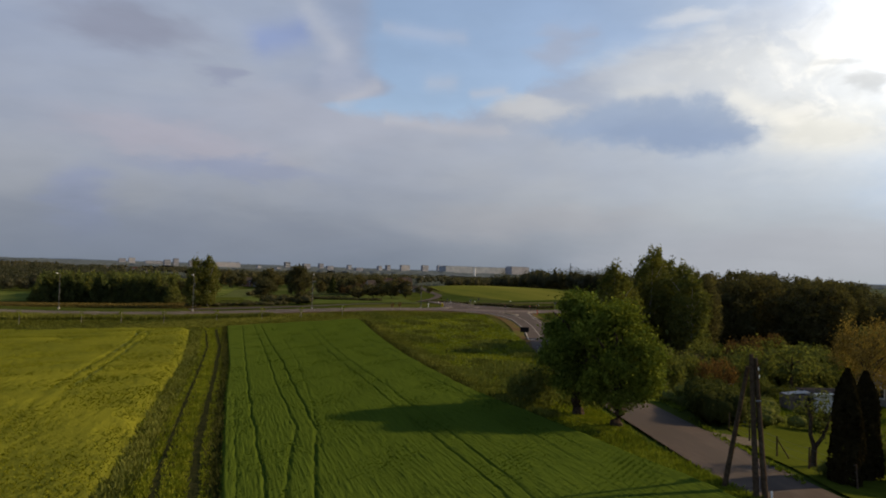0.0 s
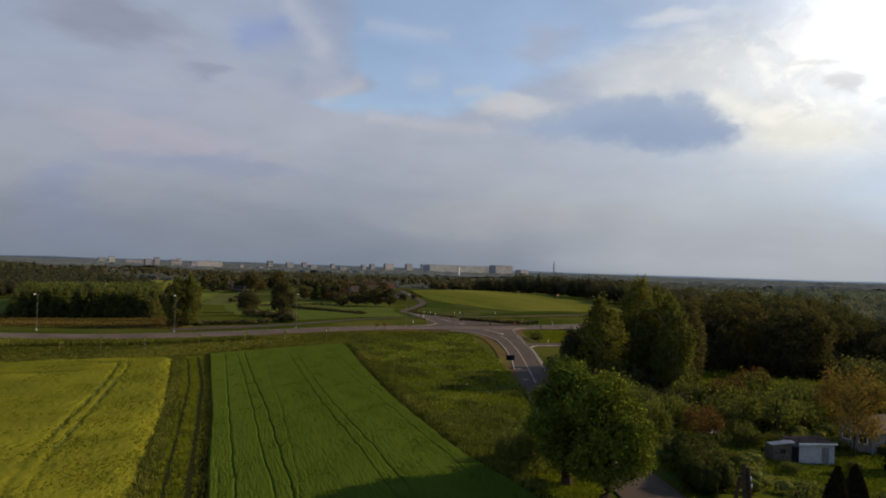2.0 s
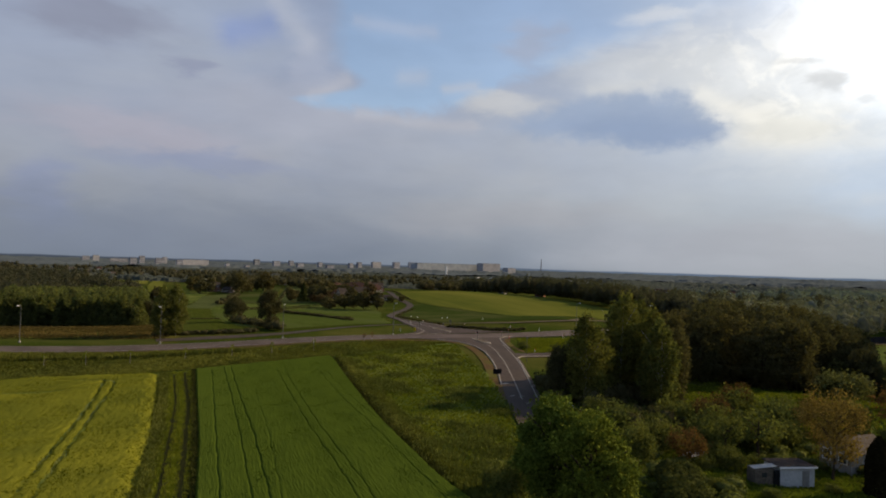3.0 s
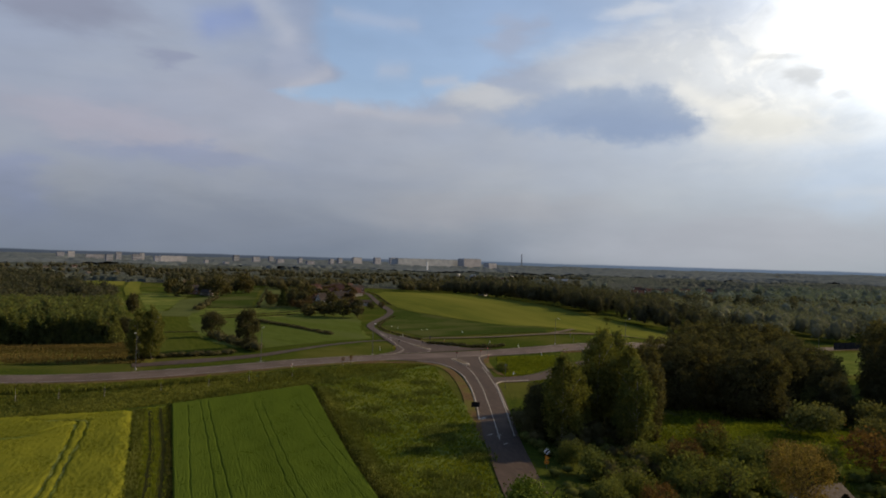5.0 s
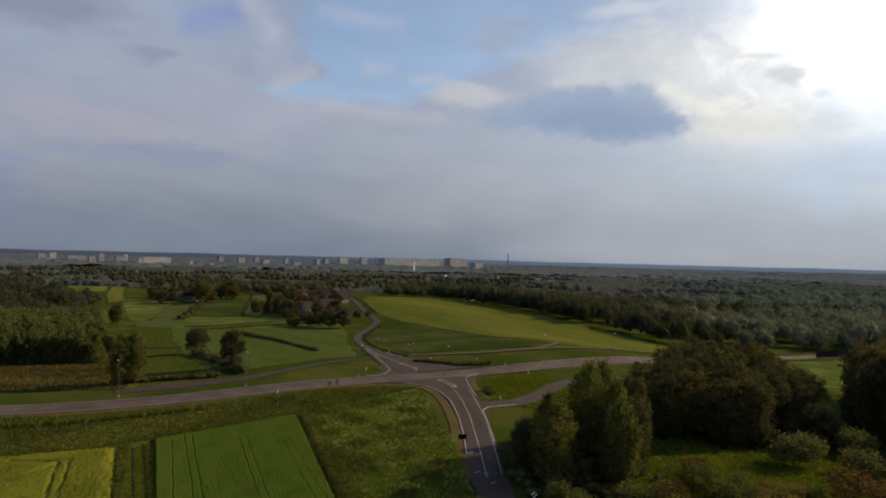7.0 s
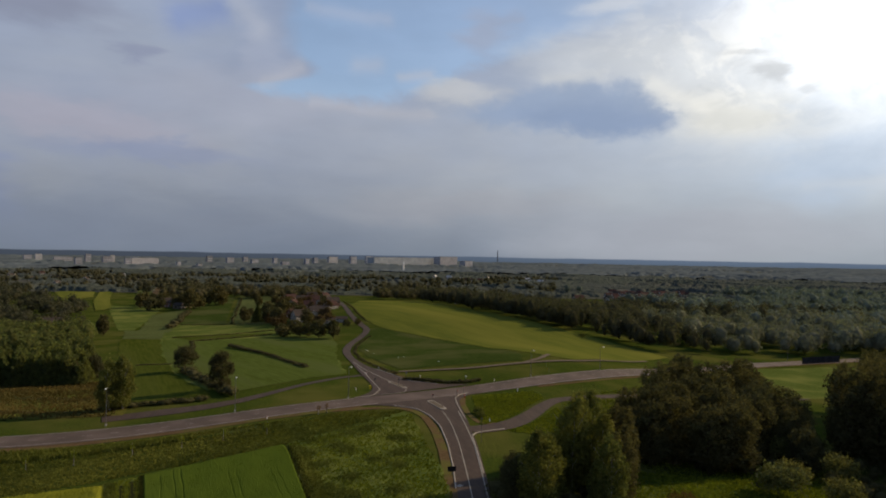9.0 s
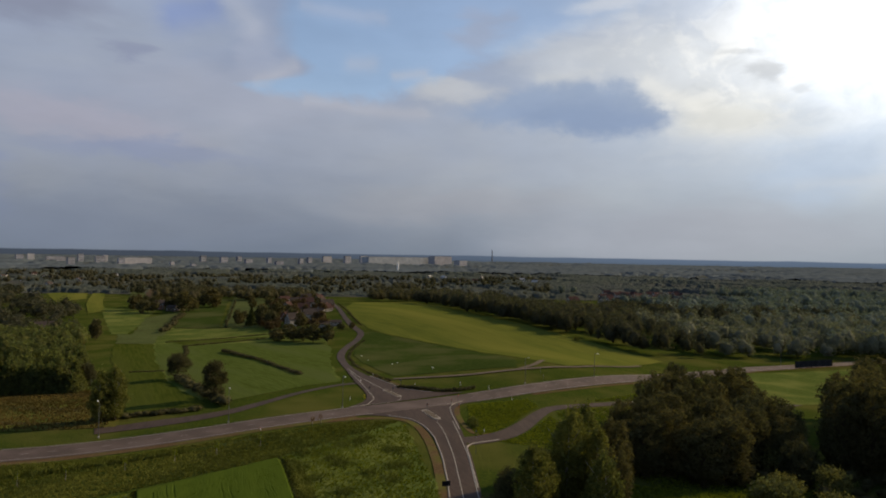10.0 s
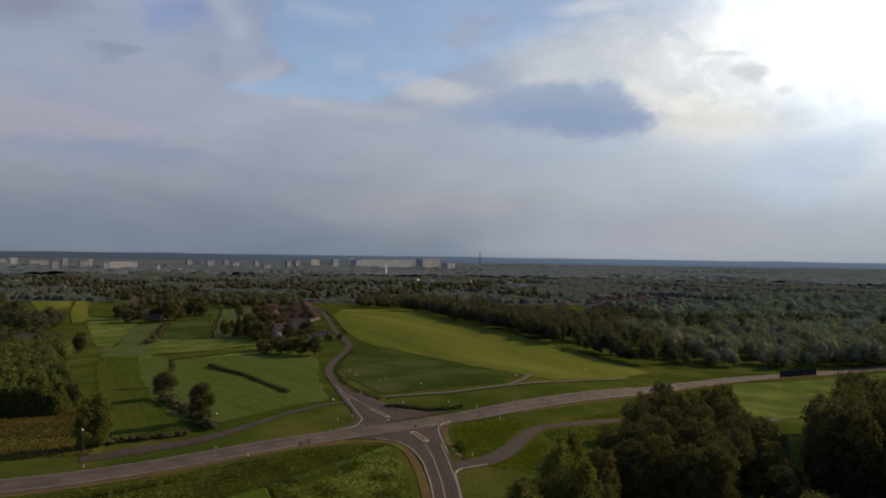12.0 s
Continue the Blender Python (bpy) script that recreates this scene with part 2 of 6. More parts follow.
# ---------------------------------------------------------------- materials
def surface(name, c0, c1, c2=None, fine=6.0, coarse=0.25, rough=0.9, bump=0.3, size=0.05, metal=0.0, leaf=0.0, spec=0.0, spread=(0.35, 0.65), vary=(0.72, 1.3), rows=None):
    """A rough natural or built surface: two or three colours mixed at two scales, with relief."""
    mt = bpy.data.materials.new(name)
    mt.use_nodes = True
    k = Net(mt.node_tree)
    bsdf = mt.node_tree.nodes["Principled BSDF"]
    out = mt.node_tree.nodes["Material Output"]
    where = k.node("ShaderNodeNewGeometry").outputs["Position"]
    if rows:
        lie = k.node("ShaderNodeMapping")
        k.link(where, lie.inputs[0])
        lie.vector_type = "TEXTURE"
        lie.inputs["Rotation"].default_value = (0, 0, radians(rows[0]))
        lie.inputs["Scale"].default_value = (rows[1], 1.0, 1.0)
        where = lie.outputs[0]
    a = k.noise(where, fine, 4, 0.6)
    b = k.noise(where, coarse, 3, 0.55)
    col = k.mix(k.step(a, *spread), c0, c1)
    if c2:
        col = k.mix(k.step(b, 0.42, 0.66), col, c2)
    tone = k.ramp(b, [(0.3, 0.84), (0.7, 1.14)])
    col = k.mix(1.0, col, tone, "MULTIPLY")
    if leaf:
        isl = k.node("ShaderNodeNewGeometry").outputs["Random Per Island"]
        col = k.mix(1.0, col, k.ramp(isl, [(0.0, vary[0]), (0.5, 0.97), (1.0, vary[1])]), "MULTIPLY")
        own = k.node("ShaderNodeObjectInfo").outputs["Random"]
        col = k.mix(1.0, col, k.ramp(own, [(0.0, (0.86, 0.9, 0.95)), (1.0, (1.16, 1.08, 0.95))]), "MULTIPLY")
    k.link(col, bsdf.inputs["Base Color"])
    bsdf.inputs["Roughness"].default_value, bsdf.inputs["Metallic"].default_value = rough, metal
    bsdf.inputs["Specular IOR Level"].default_value = spec
    if bump:
        bn = k.node("ShaderNodeBump")
        bn.inputs["Strength"].default_value, bn.inputs["Distance"].default_value = bump, size
        k.link(a, bn.inputs["Height"])
        k.link(bn.outputs[0], bsdf.inputs["Normal"])
    if leaf:
        tr = k.node("ShaderNodeBsdfTranslucent")
        k.link(k.mix(1.0, col, (1.12, 1.2, 0.7), "MULTIPLY"), tr.inputs[0])
        mx = k.node("ShaderNodeMixShader")
        mx.inputs[0].default_value = leaf
        k.link(bsdf.outputs[0], mx.inputs[1]), k.link(tr.outputs[0], mx.inputs[2]), k.link(mx.outputs[0], out.inputs[0])
    return mt


def glass_pane(name):
    mt = bpy.data.materials.new(name)
    mt.use_nodes = True
    b = mt.node_tree.nodes["Principled BSDF"]
    b.inputs["Base Color"].default_value = (0.03, 0.035, 0.04, 1)
    b.inputs["Roughness"].default_value = 0.08
    b.inputs["Specular IOR Level"].default_value = 0.7
    return mt


M = {}
M["meadow"] = surface("meadow_grass", (0.030, 0.045, 0.009), (0.047, 0.062, 0.010), (0.060, 0.062, 0.015), fine=1.3, coarse=0.035, bump=0.9, size=0.35)
M["lush"] = surface("lush_grass", (0.053, 0.073, 0.014), (0.077, 0.102, 0.025), (0.097, 0.109, 0.028), fine=0.9, coarse=0.05, bump=0.8, size=0.3)
M["lawn"] = surface("garden_lawn", (0.049, 0.062, 0.008), (0.063, 0.075, 0.010), fine=2.0, coarse=0.1, bump=0.5, size=0.1)
M["barley"] = surface("young_barley", (0.045, 0.068, 0.009), (0.058, 0.085, 0.011), (0.054, 0.077, 0.011), fine=6.0, coarse=0.05, bump=0.5, size=0.15, rows=(-72, 16.0), spread=(0.3, 0.7))
M["rape"] = surface("flowering_rape", (0.087, 0.097, 0.013), (0.119, 0.124, 0.014), (0.131, 0.131, 0.014), fine=4.0, coarse=0.05, bump=0.6, size=0.2)
M["rapeflower"] = surface("rape_flowers", (0.134, 0.139, 0.012), (0.178, 0.178, 0.014), fine=9, coarse=0.4, bump=0, leaf=0.2, vary=(0.8, 1.2))
M["weed"] = surface("rough_weeds", (0.075, 0.099, 0.020), (0.116, 0.141, 0.029), (0.106, 0.120, 0.035), fine=1.1, coarse=0.12, bump=1.0, size=0.4)
# near-black rut colour carries the shade of the tall weeds beside it
M["rut"] = surface("rut_shade", (0.015, 0.018, 0.006), (0.027, 0.028, 0.011), fine=2.5, coarse=0.3, bump=0.8, size=0.2, spec=0.0)
M["yellowfield"] = surface("ripening_field", (0.073, 0.087, 0.017), (0.095, 0.106, 0.019), (0.108, 0.109, 0.022), fine=0.35, coarse=0.025, bump=0.7, size=0.4, rows=(-68, 9.0))
M["darkfield"] = surface("dark_green_crop", (0.026, 0.042, 0.009), (0.038, 0.054, 0.012), (0.051, 0.057, 0.019), fine=0.6, coarse=0.03, bump=0.7, size=0.3)
M["palefield"] = surface("pale_green_crop", (0.055, 0.069, 0.023), (0.070, 0.083, 0.030), fine=0.5, coarse=0.03, bump=0.5, size=0.3)
# grass colour greyed to carry the haze of the far plain
M["hazeplain"] = surface("hazed_grassland", (0.058, 0.063, 0.050), (0.072, 0.074, 0.060), (0.065, 0.066, 0.060), fine=0.02, coarse=0.003, bump=0)
M["plough"] = surface("ploughed_soil", (0.068, 0.048, 0.030), (0.095, 0.070, 0.042), fine=0.8, coarse=0.05, bump=0.8, size=0.3)
M["brownfield"] = surface("dry_reed_grass", (0.077, 0.068, 0.018), (0.112, 0.092, 0.025), (0.068, 0.076, 0.015), fine=0.9, coarse=0.06, bump=0.9, size=0.4)
M["haylight"] = surface("light_hay_meadow", (0.048, 0.067, 0.013), (0.068, 0.091, 0.020), (0.058, 0.073, 0.021), fine=0.9, coarse=0.05, bump=0.7, size=0.25, rows=(-61, 9.0))
M["clover"] = surface("dark_clover_strip", (0.037, 0.051, 0.008), (0.054, 0.065, 0.011), (0.046, 0.055, 0.011), fine=0.8, coarse=0.05, bump=0.7, size=0.25, rows=(-69, 12.0))
M["reedband"] = surface("red_brown_sedge", (0.043, 0.036, 0.014), (0.060, 0.049, 0.020), (0.034, 0.040, 0.013), fine=0.8, coarse=0.08, bump=0.9, size=0.4)
M["sedge"] = surface("sedge_blades", (0.082, 0.063, 0.022), (0.115, 0.087, 0.030), fine=0.8, coarse=0.1, bump=0, leaf=0.25, rough=0.85)
M["asphalt"] = surface("worn_asphalt", (0.060, 0.044, 0.036), (0.078, 0.056, 0.046), (0.086, 0.064, 0.054), fine=3.0, coarse=0.12, rough=0.85, bump=0.2, size=0.02, spec=0.15)
M["oldasphalt"] = surface("old_grey_asphalt", (0.044, 0.030, 0.024), (0.060, 0.042, 0.033), (0.034, 0.024, 0.019), fine=2.5, coarse=0.35, rough=0.88, bump=0.3, size=0.02, spec=0.15, rows=(96, 5.0))
M["gravel"] = surface("gravel_track", (0.095, 0.079, 0.059), (0.127, 0.107, 0.082), fine=4.0, coarse=0.3, bump=0.5, size=0.05)
M["verge"] = surface("bare_verge_earth", (0.077, 0.052, 0.026), (0.112, 0.075, 0.041), (0.077, 0.073, 0.022), fine=2.5, coarse=0.15, bump=0.6, size=0.08)
M["paint"] = surface("road_paint", (0.217, 0.202, 0.180), (0.289, 0.271, 0.246), fine=3.0, coarse=0.3, bump=0.1, size=0.01, rough=0.7)
M["kerb"] = surface("concrete_kerb", (0.221, 0.200, 0.174), (0.289, 0.264, 0.234), fine=4.0, coarse=0.4, bump=0.3, size=0.02)
M["concrete"] = surface("grey_concrete", (0.27, 0.26, 0.24), (0.36, 0.345, 0.32), fine=5.0, coarse=0.5, bump=0.3, size=0.02)
M["steel"] = surface("galvanised_steel", (0.126, 0.129, 0.132), (0.156, 0.159, 0.162), fine=8.0, coarse=1.0, bump=0.1, size=0.01, rough=0.45, metal=0.7)
M["white"] = surface("white_paint", (0.72, 0.72, 0.70), (0.80, 0.80, 0.78), fine=3.0, coarse=0.3, bump=0.1, size=0.01, rough=0.6)
M["black"] = surface("black_paint", (0.012, 0.012, 0.013), (0.02, 0.02, 0.021), fine=3.0, coarse=0.3, bump=0.1, size=0.01, rough=0.5)
M["orange"] = surface("orange_sign_face", (0.60, 0.20, 0.02), (0.68, 0.25, 0.03), fine=3.0, coarse=0.3, bump=0, rough=0.5)
M["yellowbox"] = surface("yellow_plastic", (0.52, 0.40, 0.03), (0.60, 0.46, 0.05), fine=3.0, coarse=0.3, bump=0, rough=0.5)
M["red"] = surface("red_paint", (0.40, 0.05, 0.03), (0.48, 0.07, 0.04), fine=3.0, coarse=0.3, bump=0, rough=0.5)
M["bark"] = surface("dark_bark", (0.035, 0.026, 0.018), (0.075, 0.058, 0.042), fine=7.0, coarse=0.6, bump=0.9, size=0.05)
M["birchbark"] = surface("birch_bark", (0.10, 0.09, 0.08), (0.46, 0.44, 0.40), fine=4.0, coarse=0.8, bump=0.4, size=0.03)
M["wood"] = surface("weathered_pole_wood", (0.048, 0.034, 0.023), (0.082, 0.061, 0.043), fine=6.0, coarse=0.8, bump=0.6, size=0.03)
M["leaf"] = surface("chestnut_leaves", (0.091, 0.117, 0.020), (0.145, 0.177, 0.028), fine=1.2, coarse=0.15, bump=0, leaf=0.14, rough=0.8, vary=(0.7, 1.3))
M["leafdark"] = surface("alder_leaves", (0.061, 0.059, 0.029), (0.088, 0.081, 0.040), fine=0.8, coarse=0.08, bump=0, leaf=0.34, rough=0.85, vary=(0.86, 1.14))
M["leafbirch"] = surface("birch_leaves", (0.091, 0.100, 0.028), (0.137, 0.137, 0.039), fine=0.8, coarse=0.08, bump=0, leaf=0.35, rough=0.85, vary=(0.76, 1.26))
M["needle"] = surface("spruce_needles", (0.034, 0.044, 0.016), (0.053, 0.065, 0.022), fine=1.0, coarse=0.1, bump=0, leaf=0.15, rough=0.8)
M["thuja"] = surface("thuja_foliage", (0.018, 0.015, 0.007), (0.028, 0.023, 0.010), fine=3.0, coarse=0.4, bump=0, leaf=0.12, rough=0.85, vary=(0.88, 1.12))
M["shrub"] = surface("shrub_leaves", (0.081, 0.093, 0.026), (0.129, 0.137, 0.040), fine=1.5, coarse=0.2, bump=0, leaf=0.34, rough=0.85, vary=(0.84, 1.16))
M["willow"] = surface("grey_willow_leaves", (0.086, 0.090, 0.034), (0.132, 0.130, 0.049), fine=1.5, coarse=0.2, bump=0, leaf=0.3, rough=0.65)
M["rust"] = surface("copper_leaves", (0.091, 0.052, 0.022), (0.131, 0.081, 0.032), fine=1.5, coarse=0.2, bump=0, leaf=0.3, rough=0.65)
M["ochre"] = surface("young_bronze_leaves", (0.131, 0.098, 0.032), (0.192, 0.140, 0.046), fine=1.5, coarse=0.2, bump=0, leaf=0.3, rough=0.65)
M["young"] = surface("young_wood_leaves", (0.083, 0.094, 0.037), (0.120, 0.132, 0.049), fine=0.7, coarse=0.05, bump=0, leaf=0.62, rough=0.85, vary=(0.84, 1.16))
# leaf colours of the next two paled and blued: distance haze painted in
M["hazeleaf"] = surface("hazed_forest_leaves", (0.103, 0.114, 0.084), (0.138, 0.152, 0.111), (0.120, 0.132, 0.106), fine=0.2, coarse=0.012, bump=0, leaf=0.3, rough=0.9, vary=(0.86, 1.14))
M["midhazeleaf"] = surface("hazed_valley_leaves", (0.106, 0.129, 0.113), (0.135, 0.165, 0.144), (0.120, 0.147, 0.135), fine=0.15, coarse=0.012, bump=0, leaf=0.3, rough=0.9, vary=(0.88, 1.12))
# grey in these leaves is painted haze
M["plainhazewood"] = surface("hazed_woodland_leaves", (0.049, 0.058, 0.049), (0.077, 0.088, 0.071), (0.055, 0.061, 0.056), fine=0.4, coarse=0.006, bump=1.0, size=2.0, rough=0.9)
# darker copy of the forest leaves, with shade put into the colour
M["darkwood"] = surface("shaded_forest_leaves", (0.055, 0.055, 0.034), (0.076, 0.074, 0.043), (0.065, 0.063, 0.041), fine=0.2, coarse=0.012, bump=0, leaf=0.4, rough=0.9, vary=(0.82, 1.18))
# haze of the horizon painted into the leaf colour as blue
M["hazewood"] = surface("hazed_horizon_leaves", (0.068, 0.082, 0.088), (0.096, 0.112, 0.116), (0.082, 0.098, 0.106), fine=0.03, coarse=0.004, bump=0, rough=0.9)
M["leafbrown"] = surface("brown_garden_leaves", (0.066, 0.050, 0.030), (0.095, 0.070, 0.040), fine=0.8, coarse=0.08, bump=0, leaf=0.35, rough=0.85)
M["tuft"] = surface("grass_blades", (0.094, 0.121, 0.013), (0.144, 0.166, 0.020), fine=0.8, coarse=0.1, bump=0, leaf=0.3, rough=0.8, vary=(0.7, 1.35))
M["scrubdark"] = surface("dark_scrub_leaves", (0.034, 0.040, 0.012), (0.052, 0.058, 0.018), fine=0.8, coarse=0.1, bump=0, leaf=0.25, rough=0.85)
M["tuftdark"] = surface("weed_leaves", (0.078, 0.089, 0.019), (0.125, 0.138, 0.033), fine=0.8, coarse=0.1, bump=0, leaf=0.25, rough=0.85)
M["blade"] = surface("barley_blades", (0.047, 0.074, 0.010), (0.060, 0.092, 0.013), fine=1.0, coarse=0.06, bump=0, leaf=0.3, rough=0.8, vary=(0.82, 1.18))
M["plaster"] = surface("cream_plaster", (0.265, 0.244, 0.209), (0.306, 0.286, 0.251), fine=2.0, coarse=0.3, bump=0.2, size=0.02)
M["greyplaster"] = surface("grey_plaster", (0.204, 0.198, 0.186), (0.252, 0.246, 0.234), fine=2.0, coarse=0.3, bump=0.2, size=0.02)
M["brick"] = surface("old_brick", (0.165, 0.085, 0.063), (0.225, 0.128, 0.090), fine=3.0, coarse=0.3, bump=0.4, size=0.03)
M["redroof"] = surface("red_roof_tiles", (0.048, 0.029, 0.025), (0.067, 0.041, 0.038), fine=3.0, coarse=0.3, bump=0.5, size=0.04)
M["darkroof"] = surface("dark_roof_tiles", (0.043, 0.036, 0.033), (0.068, 0.056, 0.050), fine=3.0, coarse=0.3, bump=0.5, size=0.04)
M["sheet"] = surface("sheet_metal_roof", (0.312, 0.305, 0.293), (0.390, 0.384, 0.370), fine=2.0, coarse=0.3, bump=0.2, size=0.02, rough=0.5)
M["plank"] = surface("grey_shed_boards", (0.096, 0.078, 0.060), (0.144, 0.120, 0.096), fine=4.0, coarse=0.4, bump=0.4, size=0.02)
M["whiteboard"] = surface("white_washed_boards", (0.374, 0.381, 0.394), (0.449, 0.456, 0.462), fine=3.0, coarse=0.4, bump=0.2, size=0.02)
M["slab"] = surface("prefab_panel_wall", (0.189, 0.197, 0.227), (0.262, 0.269, 0.305), fine=0.08, coarse=0.01, bump=0)
M["slabwhite"] = surface("white_panel_wall", (0.285, 0.285, 0.302), (0.343, 0.343, 0.365), fine=0.08, coarse=0.01, bump=0)
M["slabdark"] = surface("dark_panel_wall", (0.13, 0.14, 0.16), (0.19, 0.20, 0.22), fine=0.08, coarse=0.01, bump=0)
M["barrier"] = surface("dark_barrier_panels", (0.020, 0.021, 0.024), (0.032, 0.033, 0.037), fine=0.6, coarse=0.1, bump=0.1, size=0.02)
M["hall"] = surface("grey_hall_cladding", (0.275, 0.298, 0.321), (0.343, 0.367, 0.390), fine=0.05, coarse=0.01, bump=0)
M["panewall"] = surface("dull_window_band", (0.30, 0.31, 0.33), (0.36, 0.37, 0.39), fine=0.08, coarse=0.01, bump=0)
M["glass"] = glass_pane("window_glass")

# ---------------------------------------------------------------- terrain and building helpers
HILLS = [(-100, 500, 80, 80, -4.0), (30, 520, 90, 110, 11.0), (230, 330, 90, 110, -3.6), (0, 30, 190, 120, 11.3),
         (100, 620, 100, 120, 0.3), (-250, 900, 250, 250, 1.5), (-130, 310, 70, 80, 3.9), (75, 270, 45, 45, 9.4), (0, 180, 60, 60, 5.0),
         (120, 420, 60, 60, 5.7), (-30, 270, 40, 60, 3.5), (60, 140, 50, 40, 0.5), (-40, 130, 60, 50, -3.2), (-150, 165, 90, 45, 4.2),
         (140, 180, 60, 60, -1.3),
         (50, 78, 17, 24, -2.7)]


def height(x, y):
    """The lie of the land, for numbers or arrays."""
    x, y = np.asarray(x, float), np.asarray(y, float)
    z = np.full(np.broadcast(x, y).shape, -12.0)
    for cx, cy, sx, sy, h in HILLS:
        z = z + h * np.exp(-(((x - cx) / sx) ** 2 + ((y - cy) / sy) ** 2) / 2)
    d = np.hypot(x, y)
    roll = np.sin(x / 310 + 1.3) * np.cos(y / 420 + 0.4) + 0.6 * np.sin(x / 170 - y / 230)
    z = z + 2.2 * roll * np.clip((d - 800) / 900, 0, 1)
    return z + 9.0 * np.clip((d - 1500) / 2500, 0, 1)


def gz(x, y):
    return float(height(x, y))


def mesh_of(name, verts, faces, material, smooth=False):
    me = bpy.data.meshes.new(name)
    verts = np.asarray(verts, np.float32)
    faces = np.asarray(faces, np.int32)
    n, k = faces.shape
    me.vertices.add(len(verts))
    me.vertices.foreach_set("co", verts.ravel())
    me.loops.add(n * k)
    me.loops.foreach_set("vertex_index", faces.ravel())
    me.polygons.add(n)
    me.polygons.foreach_set("loop_start", np.arange(0, n * k, k, dtype=np.int32))
    me.polygons.foreach_set("loop_total", np.full(n, k, np.int32))
    if smooth:
        me.polygons.foreach_set("use_smooth", np.ones(n, bool))
    me.update()
    me.validate()
    me.materials.append(material)
    return me


def sheet(name, gx, gy, gzz, material, smooth=True):
    """A mesh from three 2D arrays."""
    r, c = gx.shape
    i = np.arange(r * c).reshape(r, c)
    f = np.stack([i[:-1, :-1], i[:-1, 1:], i[1:, 1:], i[1:, :-1]], -1).reshape(-1, 4)
    return mesh_of(name, np.stack([gx, gy, gzz], -1).reshape(-1, 3), f, material, smooth)


def resample(pts, n):
    """n points along a polyline, by its length, rounded a little at the corners."""
    p = np.array(pts, float)
    s = np.r_[0, np.cumsum(np.hypot(*np.diff(p, axis=0).T))]
    q = np.linspace(0, s[-1], n)
    out = np.stack([np.interp(q, s, p[:, 0]), np.interp(q, s, p[:, 1])], -1)
    for _ in range(max(2, n // 14)):
        out[1:-1] = (out[:-2] + 2 * out[1:-1] + out[2:]) / 4
    return out


def loft(name, left, right, nu, nv, dz, material, bumps=0.0, seed=0, ragged=0.0):
    """A sheet that lies on the land between two lines."""
    a, b = resample(left, nv), resample(right, nv)
    if ragged:
        for side, ph in ((a, 0.3), (b, 2.1)):
            side += ragged * np.stack([np.sin(side[:, 1] * 0.23 + ph) + 0.6 * np.sin(side[:, 1] * 0.61 + ph), 0.6 * np.sin(side[:, 0] * 0.31 + ph)], -1)
    u = np.linspace(0, 1, nu)[None, :, None]
    p = a[:, None] * (1 - u) + b[:, None] * u
    if a[:, None].shape and np.cross(b[0] - a[0], a[-1] - a[0]) < 0:
        p = p[:, ::-1]
    z = height(p[..., 0], p[..., 1]) + dz
    if bumps:
        z = z + bumps * np.random.default_rng(seed).normal(size=z.shape)
    return new(name, sheet(name, p[..., 0], p[..., 1], z, material))


def ribbon(name, line, width, dz, material, step=2.0, across=3):
    """A band of constant or changing width on the land along a line."""
    p = np.array(line, float)
    total = np.hypot(*np.diff(p, axis=0).T).sum()
    c = resample(line, max(4, int(total / step)))
    t = np.gradient(c, axis=0)
    t /= np.maximum(np.hypot(t[:, 0], t[:, 1]), 1e-6)[:, None]
    nrm = np.stack([-t[:, 1], t[:, 0]], -1)
    w = np.interp(np.linspace(0, 1, len(c)), np.linspace(0, 1, len(np.atleast_1d(width))), np.atleast_1d(width))[:, None, None] / 2
    u = np.linspace(1, -1, across)[None, :, None]
    q = c[:, None] + nrm[:, None] * u * w
    return new(name, sheet(name, q[..., 0], q[..., 1], height(q[..., 0], q[..., 1]) + dz, material))


def kerb_line(name, line, material, width=0.3, top=0.26, dz=0.0):
    """A raised stone edge along a line: two sides and a top."""
    p = np.array(line, float)
    c = resample(line, max(4, int(np.hypot(*np.diff(p, axis=0).T).sum() / 1.0)))
    t = np.gradient(c, axis=0)
    t /= np.hypot(t[:, 0], t[:, 1])[:, None]
    nrm = np.stack([-t[:, 1], t[:, 0]], -1)
    prof = [(1.0, 0.0), (0.95, top - 0.02), (0.8, top), (-0.8, top), (-0.95, top - 0.02), (-1.0, 0.0)]
    q = np.stack([c + nrm * o * width / 2 for o, _ in prof], 1)
    base = height(c[:, 0], c[:, 1])[:, None] + np.array([h for _, h in prof])[None] + dz
    return new(name, sheet(name, q[..., 0], q[..., 1], base, material, False))


def part(name, bm, material, parent=None, label=""):
    me = bpy.data.meshes.new(name)
    bm.to_mesh(me)
    bm.free()
    me.materials.append(material)
    ob = new(name, me)
    ob.parent = parent
    return tagged(ob, label)


def mesh_part(name, me, parent, label=""):
    ob = new(name, me)
    ob.parent = parent
    return tagged(ob, label)


def box(sx, sy, sz, at=(0, 0, 0), bevel=0.0, turn=0.0):
    """A box that stands on its base at a place."""
    bm = bmesh.new()
    bmesh.ops.create_cube(bm, size=1, matrix=pose(at[0], at[1], at[2], 0, 0, turn) @ Matrix.Diagonal((sx, sy, sz, 1)) @ Matrix.Translation((0, 0, 0.5)))
    if bevel:
        bmesh.ops.bevel(bm, geom=bm.edges[:], offset=bevel, segments=1, affect="EDGES")
    return bm


